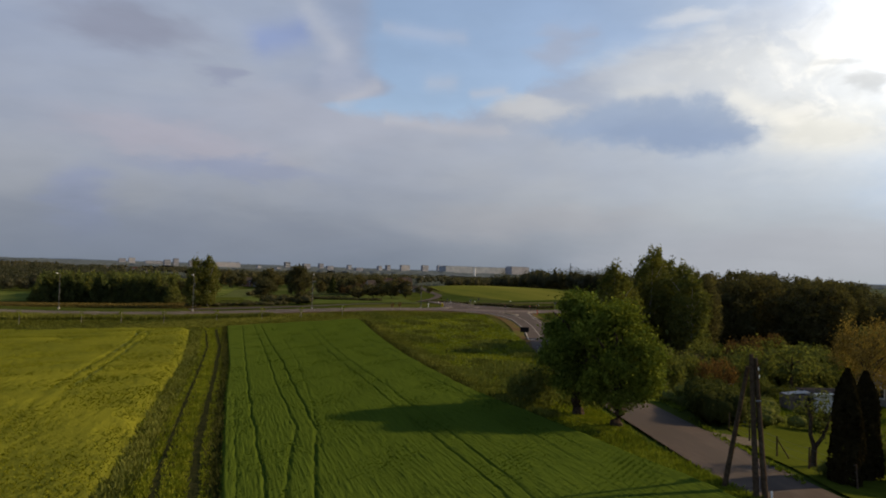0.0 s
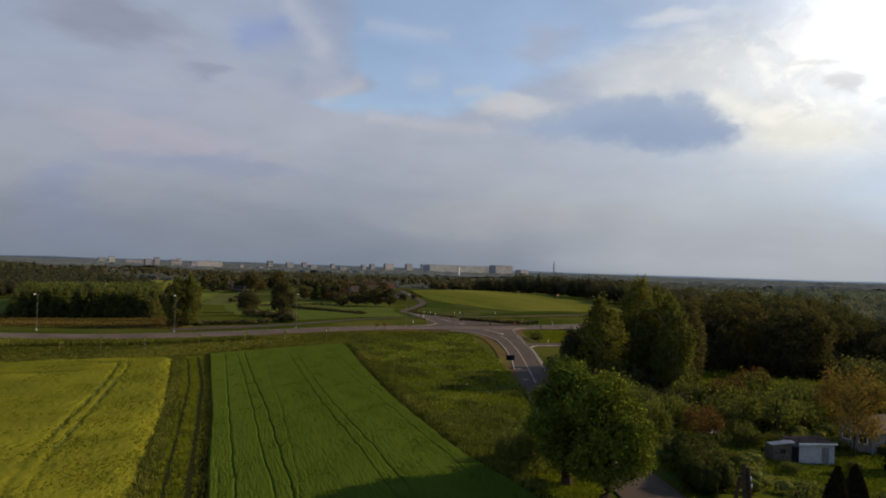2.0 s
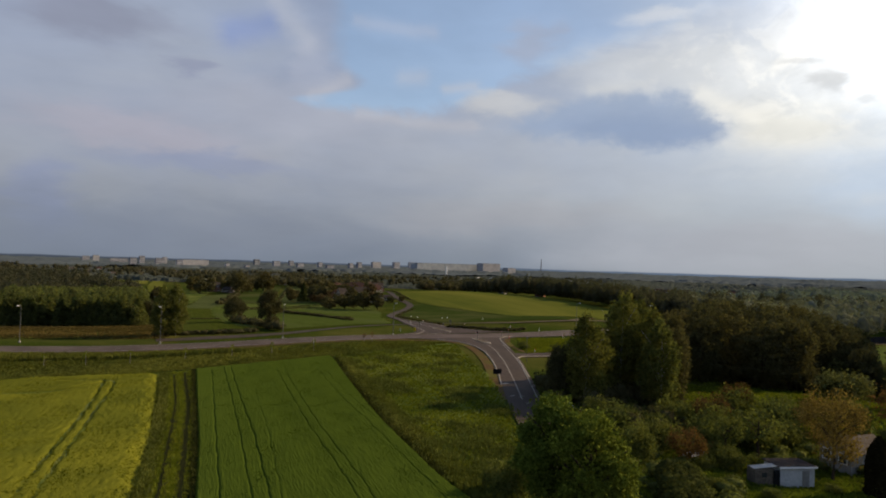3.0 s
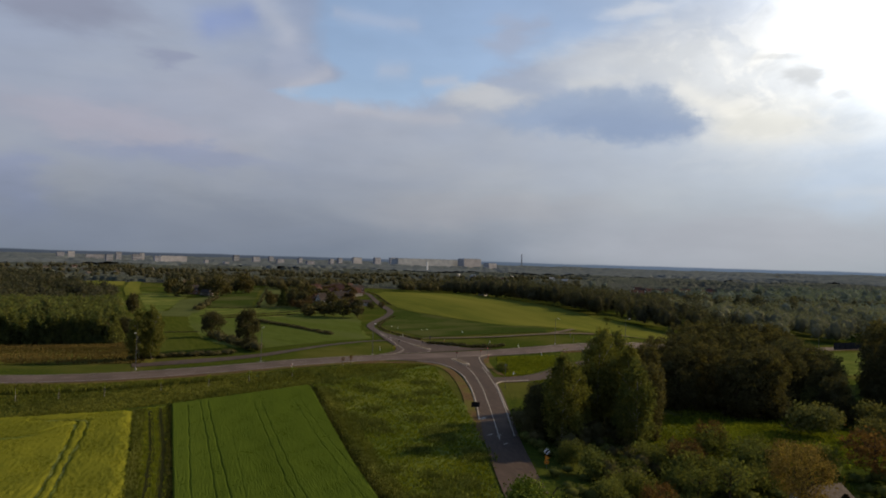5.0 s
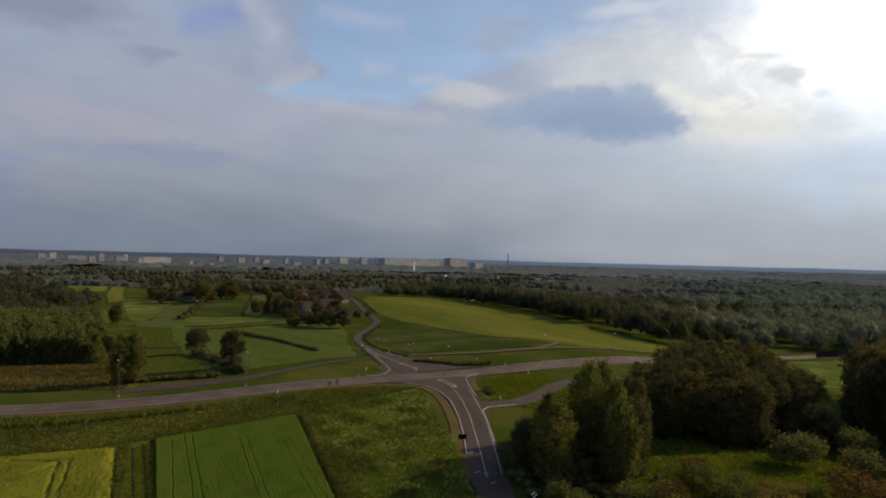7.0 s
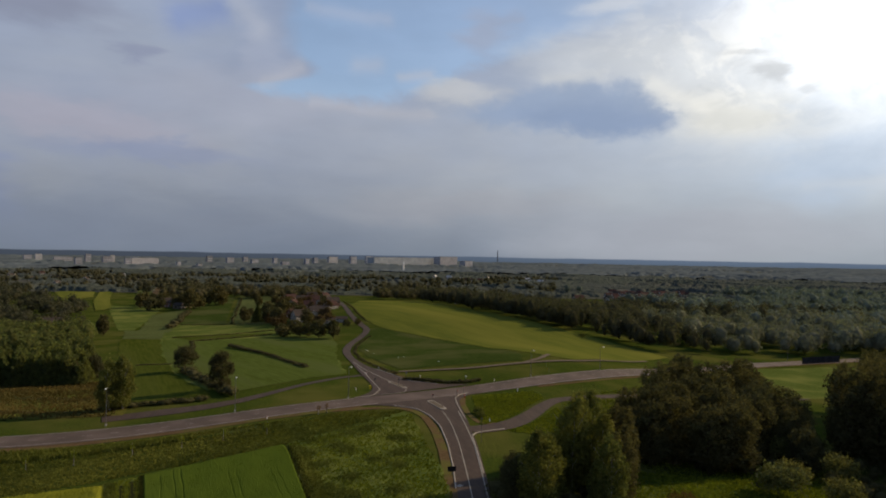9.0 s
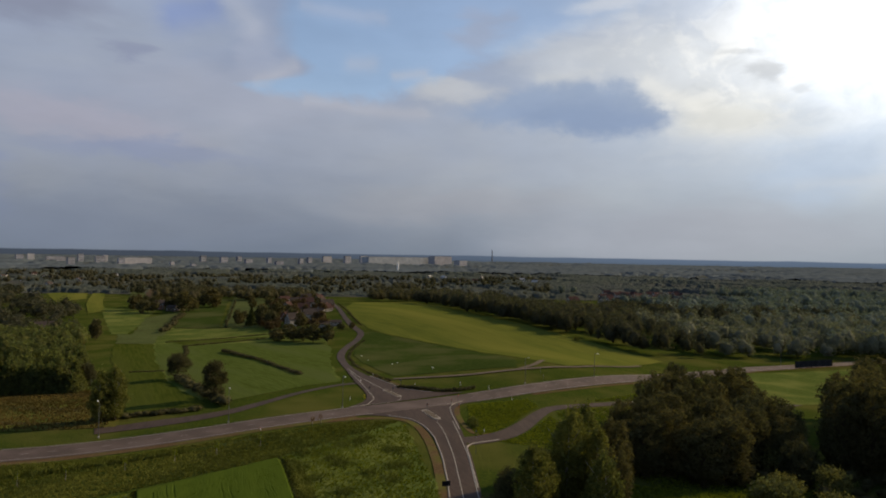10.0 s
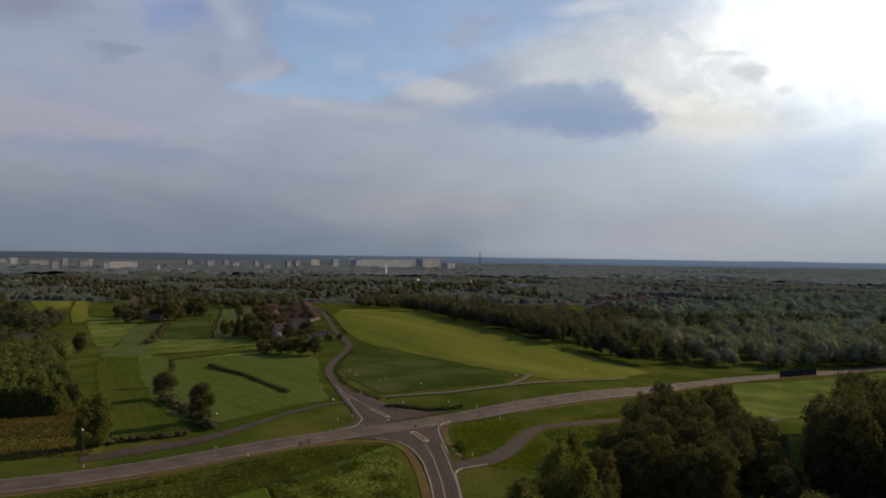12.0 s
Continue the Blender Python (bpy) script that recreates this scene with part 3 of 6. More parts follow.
def tube(points, radii, sides=8):
    """A tapered tube along points."""
    bm = bmesh.new()
    rings = []
    for i, (p, r) in enumerate(zip(points, radii)):
        p = Vector(p)
        a = Vector(points[min(i + 1, len(points) - 1)]) - Vector(points[max(i - 1, 0)])
        q = a.to_track_quat("Z", "Y")
        rings.append([bm.verts.new(p + q @ Vector((r * math.cos(j * math.tau / sides), r * math.sin(j * math.tau / sides), 0))) for j in range(sides)])
    for r0, r1 in zip(rings, rings[1:]):
        for j in range(sides):
            bm.faces.new((r0[j], r0[(j + 1) % sides], r1[(j + 1) % sides], r1[j]))
    bm.faces.new(rings[0][::-1])
    bm.faces.new(rings[-1])
    return bm


def join(*meshes):
    """Several bmeshes as one."""
    bm = meshes[0]
    for other in meshes[1:]:
        me = bpy.data.meshes.new("scrap")
        other.to_mesh(me)
        other.free()
        bm.from_mesh(me)
        bpy.data.meshes.remove(me)
    return bm


def thing(name, x, y, turn=0.0, label="", category="", group="", z=None, scale=(1, 1, 1)):
    ob = new(name)
    ob.empty_display_size = 0.3
    ob.matrix_basis = Matrix.LocRotScale((x, y, gz(x, y) if z is None else z), Euler((0, 0, radians(turn))), scale)
    return tagged(ob, label, category, group)


# ---------------------------------------------------------------- ground, one sheet to the horizon
def spaced(lo, fine_lo, fine_hi, hi, step):
    out = list(np.arange(fine_lo, fine_hi, step))
    s, v = step, fine_hi
    while v < hi:
        out.append(v)
        s *= 1.13
        v += s
    s, v, low = step, fine_lo, []
    while v > lo:
        s *= 1.13
        v -= s
        low.append(v)
    return np.array(low[::-1] + out)


gx, gy = np.meshgrid(spaced(-5200, -180, 280, 5200, 5.0), spaced(-900, -10, 520, 5300, 5.0))
tagged(new("ground", sheet("ground", gx, gy, height(gx, gy), M["meadow"])), "rolling green meadow land with rough grass", "ground", kind="structure")


def field(name, label, *args, **more):
    return tagged(loft(name, *args, **{"ragged": 0.5, **more}), label, "field", kind="structure")


# fields of the near slope
BARLEY_L = [(11, -25), (-9.6, 35.5), (-17.2, 59), (-24, 81), (-41.9, 134.5)]
BARLEY_R = [(24, 5), (16.3, 37.6), (12, 48), (9, 56), (4.5, 67), (-3, 95), (-15, 145), (-16.7, 150.5)]


# wheel tracks in the crop: depth, half width and the line
TRAMS = ((0.32, 0.14, [(-38, 133), (-27.8, 100.5), (-16.5, 64.3), (-12, 50.2), (-9, 41.1), (-6.5, 33.6)]),
         (0.30, 0.13, [(-36.5, 135.7), (-28.4, 111.5), (-20.3, 86), (-13.8, 64.5), (-8.4, 48.1), (-7.7, 44.7), (-6.7, 38.4), (-5.6, 33.7)]),
         (0.36, 0.15, [(-35, 135.6), (-24.8, 104.6), (-18.6, 86), (-11.4, 62), (-6.9, 47.5), (-6.1, 43.6), (-5.1, 37.6), (-4.2, 33.8)]),
         (0.14, 0.13, [(-24.7, 112.7), (-17.2, 87.8), (-9.3, 58), (-5.4, 42)]),
         (0.16, 0.13, [(-16.1, 58.9), (-11.8, 45.6), (-7.9, 33.5)]),
         (0.26, 0.12, [(-25.6, 134.1), (-17.3, 106.7), (-11.6, 87.4), (-5.7, 68.8), (-2, 55.8), (1.3, 45.7), (4.9, 34.4)]),
         (0.26, 0.12, [(-24.1, 134.1), (-16.3, 107.9), (-10.2, 87.3), (-4.2, 68.4), (-0.6, 56.2), (2.7, 46), (6.2, 34.4)]),
         (0.2, 0.11, [(-17.6, 134.7), (-10.1, 108.9), (-3.5, 87.9), (4.0, 62), (9.5, 42)]),
         (0.2, 0.11, [(-16.3, 134.6), (-8.5, 108.8), (-1.6, 87.8), (5.6, 62.5), (11, 43)]))


def tram_depth(x, y):
    """How far the wheel tracks are pressed into the crop."""
    out = np.zeros(np.broadcast(x, y).shape)
    for deep, wide, line in TRAMS:
        p = np.array(line[::-1], float)
        q = p[:, 0]
        d = np.abs(x - np.interp(y, p[:, 1], q) - 0.06 * np.sin(y * 0.7) - 0.03 * np.sin(y * 2.3)) * 0.94
        inside = (y > p[0, 1] - 0.5) & (y < p[-1, 1] + 0.5)
        out = np.maximum(out, deep * 0.36 * np.exp(-((d / (wide * 0.62)) ** 2)) * inside)
    return out


def barley():
    nu, nv = 400, 300
    a, b = resample(BARLEY_L, nv), resample(BARLEY_R, nv)
    u = np.linspace(0, 1, nu)[None, :]
    v = np.linspace(0, 1, nv)[:, None]
    x = a[:, :1] * (1 - u) + b[:, :1] * u
    y = a[:, 1:] * (1 - u) + b[:, 1:] * u
    rng = np.random.default_rng(3)
    width = np.hypot(x[:, -1:] - x[:, :1], y[:, -1:] - y[:, :1])
    z = 0.62 + 0.02 * rng.normal(size=x.shape) + 0.05 * np.sin(x * 0.9 + np.sin(y * 0.4)) * np.sin(y * 0.35) - tram_depth(x, y)
    edge = np.minimum(np.minimum(u, 1 - u) * width, np.minimum(v, 1 - v) * 160)
    z = np.maximum(z, 0.05) * np.clip(edge / 0.5, 0.05, 1)
    ob = new("barley_field", sheet("barley_field", x, y, z + height(x, y) + 0.03, M["barley"], False))
    tagged(ob, "green field of young barley with dark wheel tracks", "field", kind="structure")
    # standing blades, none in the tracks
    n = 50000
    v = 0.24 + 0.74 * rng.uniform(0, 1, n) ** 1.4
    u = rng.uniform(0.01, 0.99, n)
    i = (v * (nv - 1)).astype(int)
    p = a[i] * (1 - u[:, None]) + b[i] * u[:, None] + np.stack([np.zeros(n), rng.uniform(-0.2, 0.2, n)], -1)
    p = p[tram_depth(p[:, 0], p[:, 1]) < 0.05]
    blades("barley_blades", "upright blades of the young barley crop", p[:, 0], p[:, 1], 0.12, 0.035, M["blade"], 45, 0.56, 0.6)


def blades(name, label, xs, ys, tall, wide, material, seed, dz=0.0, lean=0.5):
    """Tufts of three blades each, as bent triangles."""
    rng = np.random.default_rng(seed)
    n = len(xs)
    z = height(xs, ys) + dz
    base = np.stack([xs, ys, z], -1)
    vs = []
    for _ in range(3):
        a = rng.uniform(0, math.tau, n)
        b = rng.uniform(0, math.tau, n)
        h = tall * rng.uniform(0.6, 1.3, n)
        w = wide * rng.uniform(0.7, 1.3, n)
        side = np.stack([np.cos(a) * w, np.sin(a) * w, np.zeros(n)], -1)
        tip = np.stack([np.cos(b) * h * lean, np.sin(b) * h * lean, h], -1)
        vs.append(np.stack([base - side, base + side, base + tip], 1))
    v = np.concatenate(vs).reshape(-1, 3)
    ob = new(name, mesh_of(name, v, np.arange(len(v)).reshape(-1, 3), material))
    return tagged(ob, label, "grass", kind="stuff")


barley()
RAPE_R = [(3, -25), (-15.3, 37), (-22.3, 58.5), (-31, 86), (-47.5, 131)]
RAPE_L = [(-190, -25), (-188, 10), (-186, 40), (-183, 62), (-180, 74)]


def rape():
    nu, nv = 340, 270
    a, b = resample(RAPE_L, nv), resample(RAPE_R, nv)
    u = np.linspace(0, 1, nu)[None, :] ** 0.45
    v = np.linspace(0, 1, nv)[:, None]
    x = a[:, :1] * (1 - u) + b[:, :1] * u
    y = a[:, 1:] * (1 - u) + b[:, 1:] * u
    y = y + 5 * v ** 6 * np.sin(u * math.pi)
    rng = np.random.default_rng(4)
    z = 0.85 + 0.05 * rng.normal(size=x.shape) + 0.10 * np.sin(x * 0.5 + 2 * np.sin(y * 0.13)) * np.sin(y * 0.31)
    for line in ([(-12, 15), (-31, 60), (-40.8, 89.3), (-44.8, 101), (-48.4, 112.7), (-51.4, 121)], [(-14, 15), (-33, 61), (-42.3, 89.4), (-48.8, 108.6), (-53, 120.2)]):
        p = np.array(line, float)
        z -= np.clip((y - 50) / 80, 0.08, 0.36) * np.exp(-(((x - np.interp(y, p[:, 1], p[:, 0]) + 0.12 * np.sin(y)) / 0.24) ** 2)) * (y < 122)
    z -= 0.5 * np.exp(-(((y - 121.8 - 0.15 * np.sin(x)) / 0.4) ** 2)) * (x > -62) * (x < -51)
    z -= 0.55 * np.exp(-(((y - np.interp(x, [-70, -59, -56, -53], [108.5, 111, 113, 119.4])) / 0.9) ** 2)) * (x > -72) * (x < -52.5)
    edge = np.minimum((1 - u) * 150, (1 - v) * 130)
    z = np.maximum(z, 0.1) * np.clip(edge / (1.6 + 0.8 * np.sin(y * 0.37) * np.sin(y * 1.1)) + 0.12 * rng.normal(size=x.shape), 0.05, 1)
    ob = new("rape_field", sheet("rape_field", x, y, z + height(x, y) + 0.03, M["rape"], False))
    tagged(ob, "yellow green field of flowering oilseed rape", "field", kind="structure")


rape()
# ribbons over the wheel lines, standing in for shade inside the trenches
for line, wide in (([(-51.2, 120.7), (-47.6, 113.3), (-45.6, 103.5), (-40.7, 89.3), (-31, 60)], 0.55), ([(-53.0, 119.7), (-49.2, 112.1), (-47.1, 102.8), (-42.3, 89.4), (-33, 61)], 0.45),
                   ([(-51.2, 120.4), (-52.6, 122.0), (-55, 122.8), (-58.4, 121.6), (-61.2, 119.9), (-66, 117)], 0.7), ([(-54.0, 113.8), (-56, 112.4), (-57.6, 111.2), (-60, 110.6), (-66, 109)], 1.1)):
    tagged(ribbon("tramline", [(x + 0.12 * math.sin(y), y) for x, y in line], [wide * (0.7 + 0.6 * abs(math.sin(i * 1.3))) for i in range(40)], 0.72, M["weed"], 0.8), "wheel line in the rape, ribbon in place of trench shade", "track", "wheel lines in the rape", "structure")
field("field_track", "overgrown farm track strip of rough weeds", [(3.5, -25), (-15, 37), (-22, 58.5), (-30.7, 86), (-47, 131.5)],
      [(10.5, -25), (-9.9, 35.5), (-17.5, 59), (-24.3, 81), (-42.2, 135)], 40, 260, 0.10, M["weed"], 0.06)
RUTS = ([(6, -20), (-12.3, 34.7), (-14.0, 39.5), (-17.2, 49.6), (-22.7, 66.9), (-34.7, 104.4), (-44.2, 130)], [(8.2, -20), (-10.4, 34.8), (-13.9, 44.9), (-18.3, 59.1), (-32.8, 104.6), (-42.9, 132)])
for line, wide in zip(RUTS, (0.85, 1.35)):
    tagged(ribbon("wheel_rut", [(x + 0.25 + 0.15 * math.sin(y * 0.7), y) for x, y in line], [wide * (0.75 + 0.5 * abs(math.sin(i * 1.7))) for i in range(60)], 0.24, M["rut"], 1.0), "trodden wheel rut, shade of the weeds in its dark colour", "track", "ruts of the farm track", "structure")

tagged(ribbon("ditch", [(-190, 139), (-130, 144.5), (-90, 147), (-62, 150.5), (-38, 158), (-12, 172)], [9, 8, 7, 4.5, 2.5, 1.5], 0.12, M["darkfield"], 2.0, 6), "dark reedy ditch below the main road", "ditch", kind="structure")

# fields beyond the main road
field("hill_field", "broad yellow green crop field over the hill", [(-8, 720), (-15, 562), (1, 453), (8, 416), (30, 381), (56, 343), (73, 275), (88, 265)],
      [(60, 730), (84, 640), (91, 555), (102, 466), (117, 417), (134, 389), (150, 360), (164, 336)], 40, 90, 0.16, M["yellowfield"])
field("slope_field", "dark green crop on the lower hill slope", [(2, 411), (0, 372), (-3, 333), (2, 285), (13, 247)],
      [(8, 414), (29, 380), (55, 342), (68, 282), (64, 257)], 24, 50, 0.14, M["darkfield"])
field("hay_slope", "broad green hay meadow on the western slope", [(-175, 560), (-128, 400), (-92, 300), (-82, 238), (-66, 200)], [(-62, 465), (-22, 405), (-14, 345), (-13, 300), (-6, 238)], 50, 70, 0.06, M["lush"])
field("hay_field", "light hay meadow with mown swaths", [(-95, 373), (-83, 330), (-66, 267), (-52, 228), (-38, 208)], [(-22, 405), (-14, 345), (-13, 300), (-10, 262), (-8, 240)], 40, 60, 0.12, M["haylight"])
field("strip_field", "dark green clover strip beyond the road", [(-141, 396), (-117, 328), (-84, 243), (-65, 196)], [(-117, 391), (-92, 312), (-66, 244), (-45, 205)], 20, 60, 0.16, M["clover"])
field("mown_strip", "pale mown strip beside the clover", [(-116, 391), (-91, 312), (-66, 245)], [(-96, 373), (-84, 328), (-64, 258)], 12, 40, 0.14, M["haylight"])
field("mown_patch", "pale mown patch above the clover", [(-161, 460), (-140, 398)], [(-134, 456), (-117, 393)], 12, 16, 0.15, M["palefield"])
# hedge shadow laid on the meadow as a strip of dark clover
field("shaded_strip", "dark green strip painted as the hedge shadow", [(-116, 413), (-96, 376)], [(-56, 414), (-58, 403)], 12, 12, 0.17, M["clover"])
field("grey_strip", "greyish pale meadow strip", [(-178, 569), (-152, 459)], [(-163, 615), (-127, 443)], 10, 30, 0.18, M["palefield"])
field("upper_meadow", "rough green meadow below the farm", [(-244, 648), (-166, 462)], [(-190, 640), (-156, 462)], 10, 30, 0.13, M["lush"])
field("ploughed_field", "pale freshly worked field strip", [(-150, 795), (-99, 489)], [(-108, 840), (-62, 467)], 14, 40, 0.35, M["palefield"])
field("crop_field", "dark green crop strip beside the hedge", [(-206, 792), (-138, 502)], [(-152, 780), (-102, 489)], 14, 40, 0.35, M["darkfield"])
field("rape_strip", "small yellow rape field before the town", [(-378, 837), (-309, 706)], [(-358, 909), (-299, 753)], 10, 20, 0.5, M["yellowfield"])
field("rape_strip", "narrow bright yellow green crop strip", [(-340, 880), (-272, 685), (-233, 593)], [(-330, 890), (-256, 685), (-226, 612)], 10, 30, 0.5, M["yellowfield"])
field("pale_strip", "pale green field strip behind the farm", [(-260, 986), (-192, 732)], [(-247, 988), (-186, 745)], 8, 30, 0.5, M["palefield"])
field("pale_strip", "pale green field strip behind the farm", [(-302, 1024), (-240, 811)], [(-284, 1004), (-226, 800)], 8, 30, 0.5, M["palefield"])
field("pale_strip", "pale green field strip near the farm", [(-337, 1000), (-254, 755)], [(-326, 1034), (-238, 755)], 8, 30, 0.5, M["palefield"])
field("soil_strip", "brown ploughed strip near the farm", [(-321, 1023), (-237, 755)], [(-305, 1024), (-233, 790)], 8, 30, 0.5, M["plough"])
field("reed_field", "dry brownish reed grass beside the wood", [(-180, 178), (-165, 225)], [(-62, 181), (-78, 232)], 40, 16, 0.15, M["brownfield"])
for near, far, width in (((-180, 262), (-86, 230), 9), ((-180, 236), (-80, 205), 6), ((-180, 200), (-72, 186), 4)):
    tagged(ribbon("sedge_band", [near, ((near[0] + far[0]) / 2, (near[1] + far[1]) / 2 + 2), far], [width, width * 1.3, width * 0.5], 0.24, M["reedband"], 2.0, 6), "reddish brown band of dry sedge", "field", "bands of sedge", "structure")
field("junction_meadow", "lush rough meadow between field and road", [(-15.8, 151), (-2, 95), (6, 67), (13.5, 51)], [(12.5, 179), (17.2, 122), (15, 86), (15.3, 52)], 50, 170, 0.12, M["lush"], 0.10)
field("clearing", "green clearing among the trees", [(40, 100), (66, 92)], [(54, 130), (92, 122)], 24, 24, 0.12, M["lush"])
field("garden_lawn", "short bright lawn of the allotment garden", [(25.0, 57), (23.8, 42), (24.2, 30)], [(54, 82), (48, 60), (46, 30)], 24, 36, 0.10, M["lawn"])
field("east_meadow", "green meadow below the embankment", [(150, 235), (240, 250)], [(200, 315), (360, 350)], 20, 20, 0.15, M["lush"])

field("far_plain", "grassland of the far plain, greyed by painted haze", [(-5000, 5200), (-2600, 2400), (-900, 860)], [(5000, 5200), (3600, 2400), (1100, 800)], 60, 60, 0.5, M["hazeplain"], ragged=8.0)
field("far_pasture", "pale green pasture strip in the wooded plain", [(720, 1190), (776, 1290)], [(845, 1158), (905, 1245)], 12, 10, 0.8, M["palefield"])
field("far_pasture", "pale green pasture strip in the wooded plain", [(900, 1420), (930, 1330)], [(1060, 1400), (1060, 1340)], 12, 10, 0.8, M["palefield"])
field("west_pasture", "light green pasture beside the young wood", [(-370, 470), (-230, 290)], [(-260, 425), (-160, 262)], 16, 30, 0.2, M["lush"])

# ---------------------------------------------------------------- roads
MAIN = [(-420, 148), (-300, 153), (-200, 156.5), (-130, 158.5), (-90, 158.5), (-74, 160), (-58, 164.2), (-42, 170), (-30, 176), (-16, 183.2), (0, 190), (34, 208), (56, 221.5), (80, 234),
        (106, 251), (135, 277), (163, 303), (210, 329), (250, 341), (330, 356), (420, 366)]


def road(name, label, *args):
    return tagged(ribbon(name, *args), label, "road", kind="structure")


road("main_road", "worn grey asphalt main road with edge lines", MAIN, 9.6, 0.16, M["asphalt"])
road("main_road_shoulder", "bare brown earth shoulder along the main road", [(x + 0.2, y - 6.0) for x, y in MAIN[:11]], 2.6, 0.09, M["verge"])
road("main_road_shoulder", "bare brown earth shoulder along the main road", [(x + 3.0, y - 5.2) for x, y in MAIN[12:]], 1.6, 0.09, M["verge"])
SOUTH_L = [(40, -40), (29, -8), (20.0, 25), (17.9, 37.5), (17.5, 41.5), (17.2, 47), (16.9, 56), (16.4, 70), (16.0, 85), (17.0, 109), (18.5, 125), (19.8, 145), (19.9, 160), (18.6, 172), (15.4, 181.5), (9, 185.2), (2, 186)]
SOUTH_R = [(46, -38), (35, -6), (24.8, 27), (23.0, 38.5), (22.8, 42.5), (22.6, 50), (22.4, 58), (22.2, 70), (22.1, 88), (23.4, 112), (24.8, 127), (26.8, 150), (27.6, 168), (28.2, 184), (28.4, 194), (31, 200), (37, 206)]
tagged(loft("side_road", SOUTH_L, SOUTH_R, 8, 150, 0.14, M["oldasphalt"]), "old grey asphalt side road between field and gardens", "road", kind="structure")
NORTH_L = [(-3, 194), (2.0, 198.5), (4.4, 206), (2.2, 220), (-1.6, 240), (-4.0, 259), (-7.5, 285), (-10.3, 310), (-10.7, 335), (-7.9, 360), (-2.8, 385), (-0.3, 408), (-6.8, 440), (-12.8, 490), (-17.3, 540), (-23.3, 610), (-35.3, 745)]
NORTH_R = [(36, 217), (22, 216), (15.5, 222), (10.5, 234), (3.8, 248), (-0.7, 262), (-4.3, 285), (-6.7, 310), (-6.7, 335), (-4.3, 358), (0.8, 383), (3.7, 408), (-2.7, 442), (-9.1, 490), (-13.7, 540), (-19.7, 610), (-31.7, 745)]
tagged(loft("village_road", NORTH_L, NORTH_R, 8, 220, 0.20, M["oldasphalt"]), "narrow asphalt road winding up to the village", "road", kind="structure")
road("service_path", "grey asphalt service path beside the main road", [(-66, 177.5), (-56, 181.5), (-44, 186.5), (-35, 193), (-27, 204), (-18, 218), (-8, 229), (-0.5, 233.5)], [6, 7, 6, 4.4, 3, 2.6, 2.4, 2.4], 0.13, M["oldasphalt"])
SLIP = [(27, 161.5), (33, 163.5), (39.5, 168.5), (46.5, 178.5), (53, 190), (60, 200), (77, 207), (92, 213), (154, 228), (190, 250), (215, 262)]
road("slip_road", "grey asphalt slip road to the allotments", SLIP, [6.5, 4.0, 3.4, 3.4, 3.4, 3.4], 0.12, M["oldasphalt"])
road("hill_track", "pale gravel farm track along the hill foot", [(13, 240), (25, 241.5), (40, 243), (64, 252), (91, 264), (120, 292), (140, 312)], 2.4, 0.35, M["gravel"])
road("hill_track", "pale gravel spur of the farm track", [(63, 252), (72, 262), (80, 277)], 2.2, 0.36, M["gravel"])
road("driveway", "pale gravel driveway into the garden", [(20.5, 53), (23.4, 51.4), (25.4, 50.6)], [4.5, 3.6, 2.6], 0.13, M["gravel"])


def offset(line, d):
    p = np.array(line, float)
    t = np.gradient(p, axis=0)
    t /= np.hypot(t[:, 0], t[:, 1])[:, None]
    return [(float(a - t_y * d), float(b + t_x * d)) for (a, b), (t_x, t_y) in zip(p, t)]


def marking(line, width, dz=0.20):
    return tagged(ribbon("road_marking", line, width, dz, M["paint"], 2.0, 2), "faded white painted road line", "road marking", "painted lines of the roads", "structure")


for side in (4.2, -4.2):
    fine = resample(MAIN, 240)
    for lo, hi in ((-400, 2 if side > 0 else 6), (36 if side > 0 else 34, 400)):
        seg = [tuple(p) for p in fine if lo < p[0] < hi]
        marking(offset(seg, side), 0.22, 0.20)
dashes = resample(MAIN, 480)
for i in range(140, 400, 3):
    if not (2 < dashes[i][0] < 34):
        marking([tuple(dashes[i]), tuple(dashes[i + 1])], 0.14, 0.20)
marking([(22.2, 180), (22.9, 168), (22.6, 150), (21.2, 128), (19.8, 110)], 0.2, 0.19)
marking([(9.0, 221), (5, 232), (0, 248), (-4, 268)], 0.3, 0.25)
marking([(26.6, 180), (26.5, 168), (26.0, 150), (24.2, 128), (22.7, 112)], 0.22, 0.19)
for x, y, wide in ((19.0, 123.5, 0.9), (18.6, 112.6, 0.4), (20.1, 112.2, 0.35), (20.4, 107.5, 0.3)):
    marking([(x - 0.5, y - 0.5), (x + 0.4, y + 0.5)], wide, 0.19)


def kerb(line, label="pale concrete kerb along the road edge"):
    return tagged(kerb_line("kerb", line, M["kerb"]), label, "kerb", "kerbs of the junction", "structure")


kerb([(9, 185.3), (15.0, 182.6), (18.2, 175), (19.8, 165), (19.9, 150), (19.1, 134), (18.0, 122)])
kerb([(33, 204.5), (29.6, 201), (27.9, 196.5), (27.4, 187), (27.3, 172)])
kerb([(36, 163.2), (31.5, 161.0), (28.2, 159.4), (26.6, 156.6), (26.0, 148), (24.7, 130)])
kerb([(-2, 195.2), (3.2, 197.8), (5.6, 207), (3.4, 220), (0.2, 240), (-2.6, 256)])
kerb([(25, 217), (15.6, 222.2), (10.6, 234), (4.6, 248)])


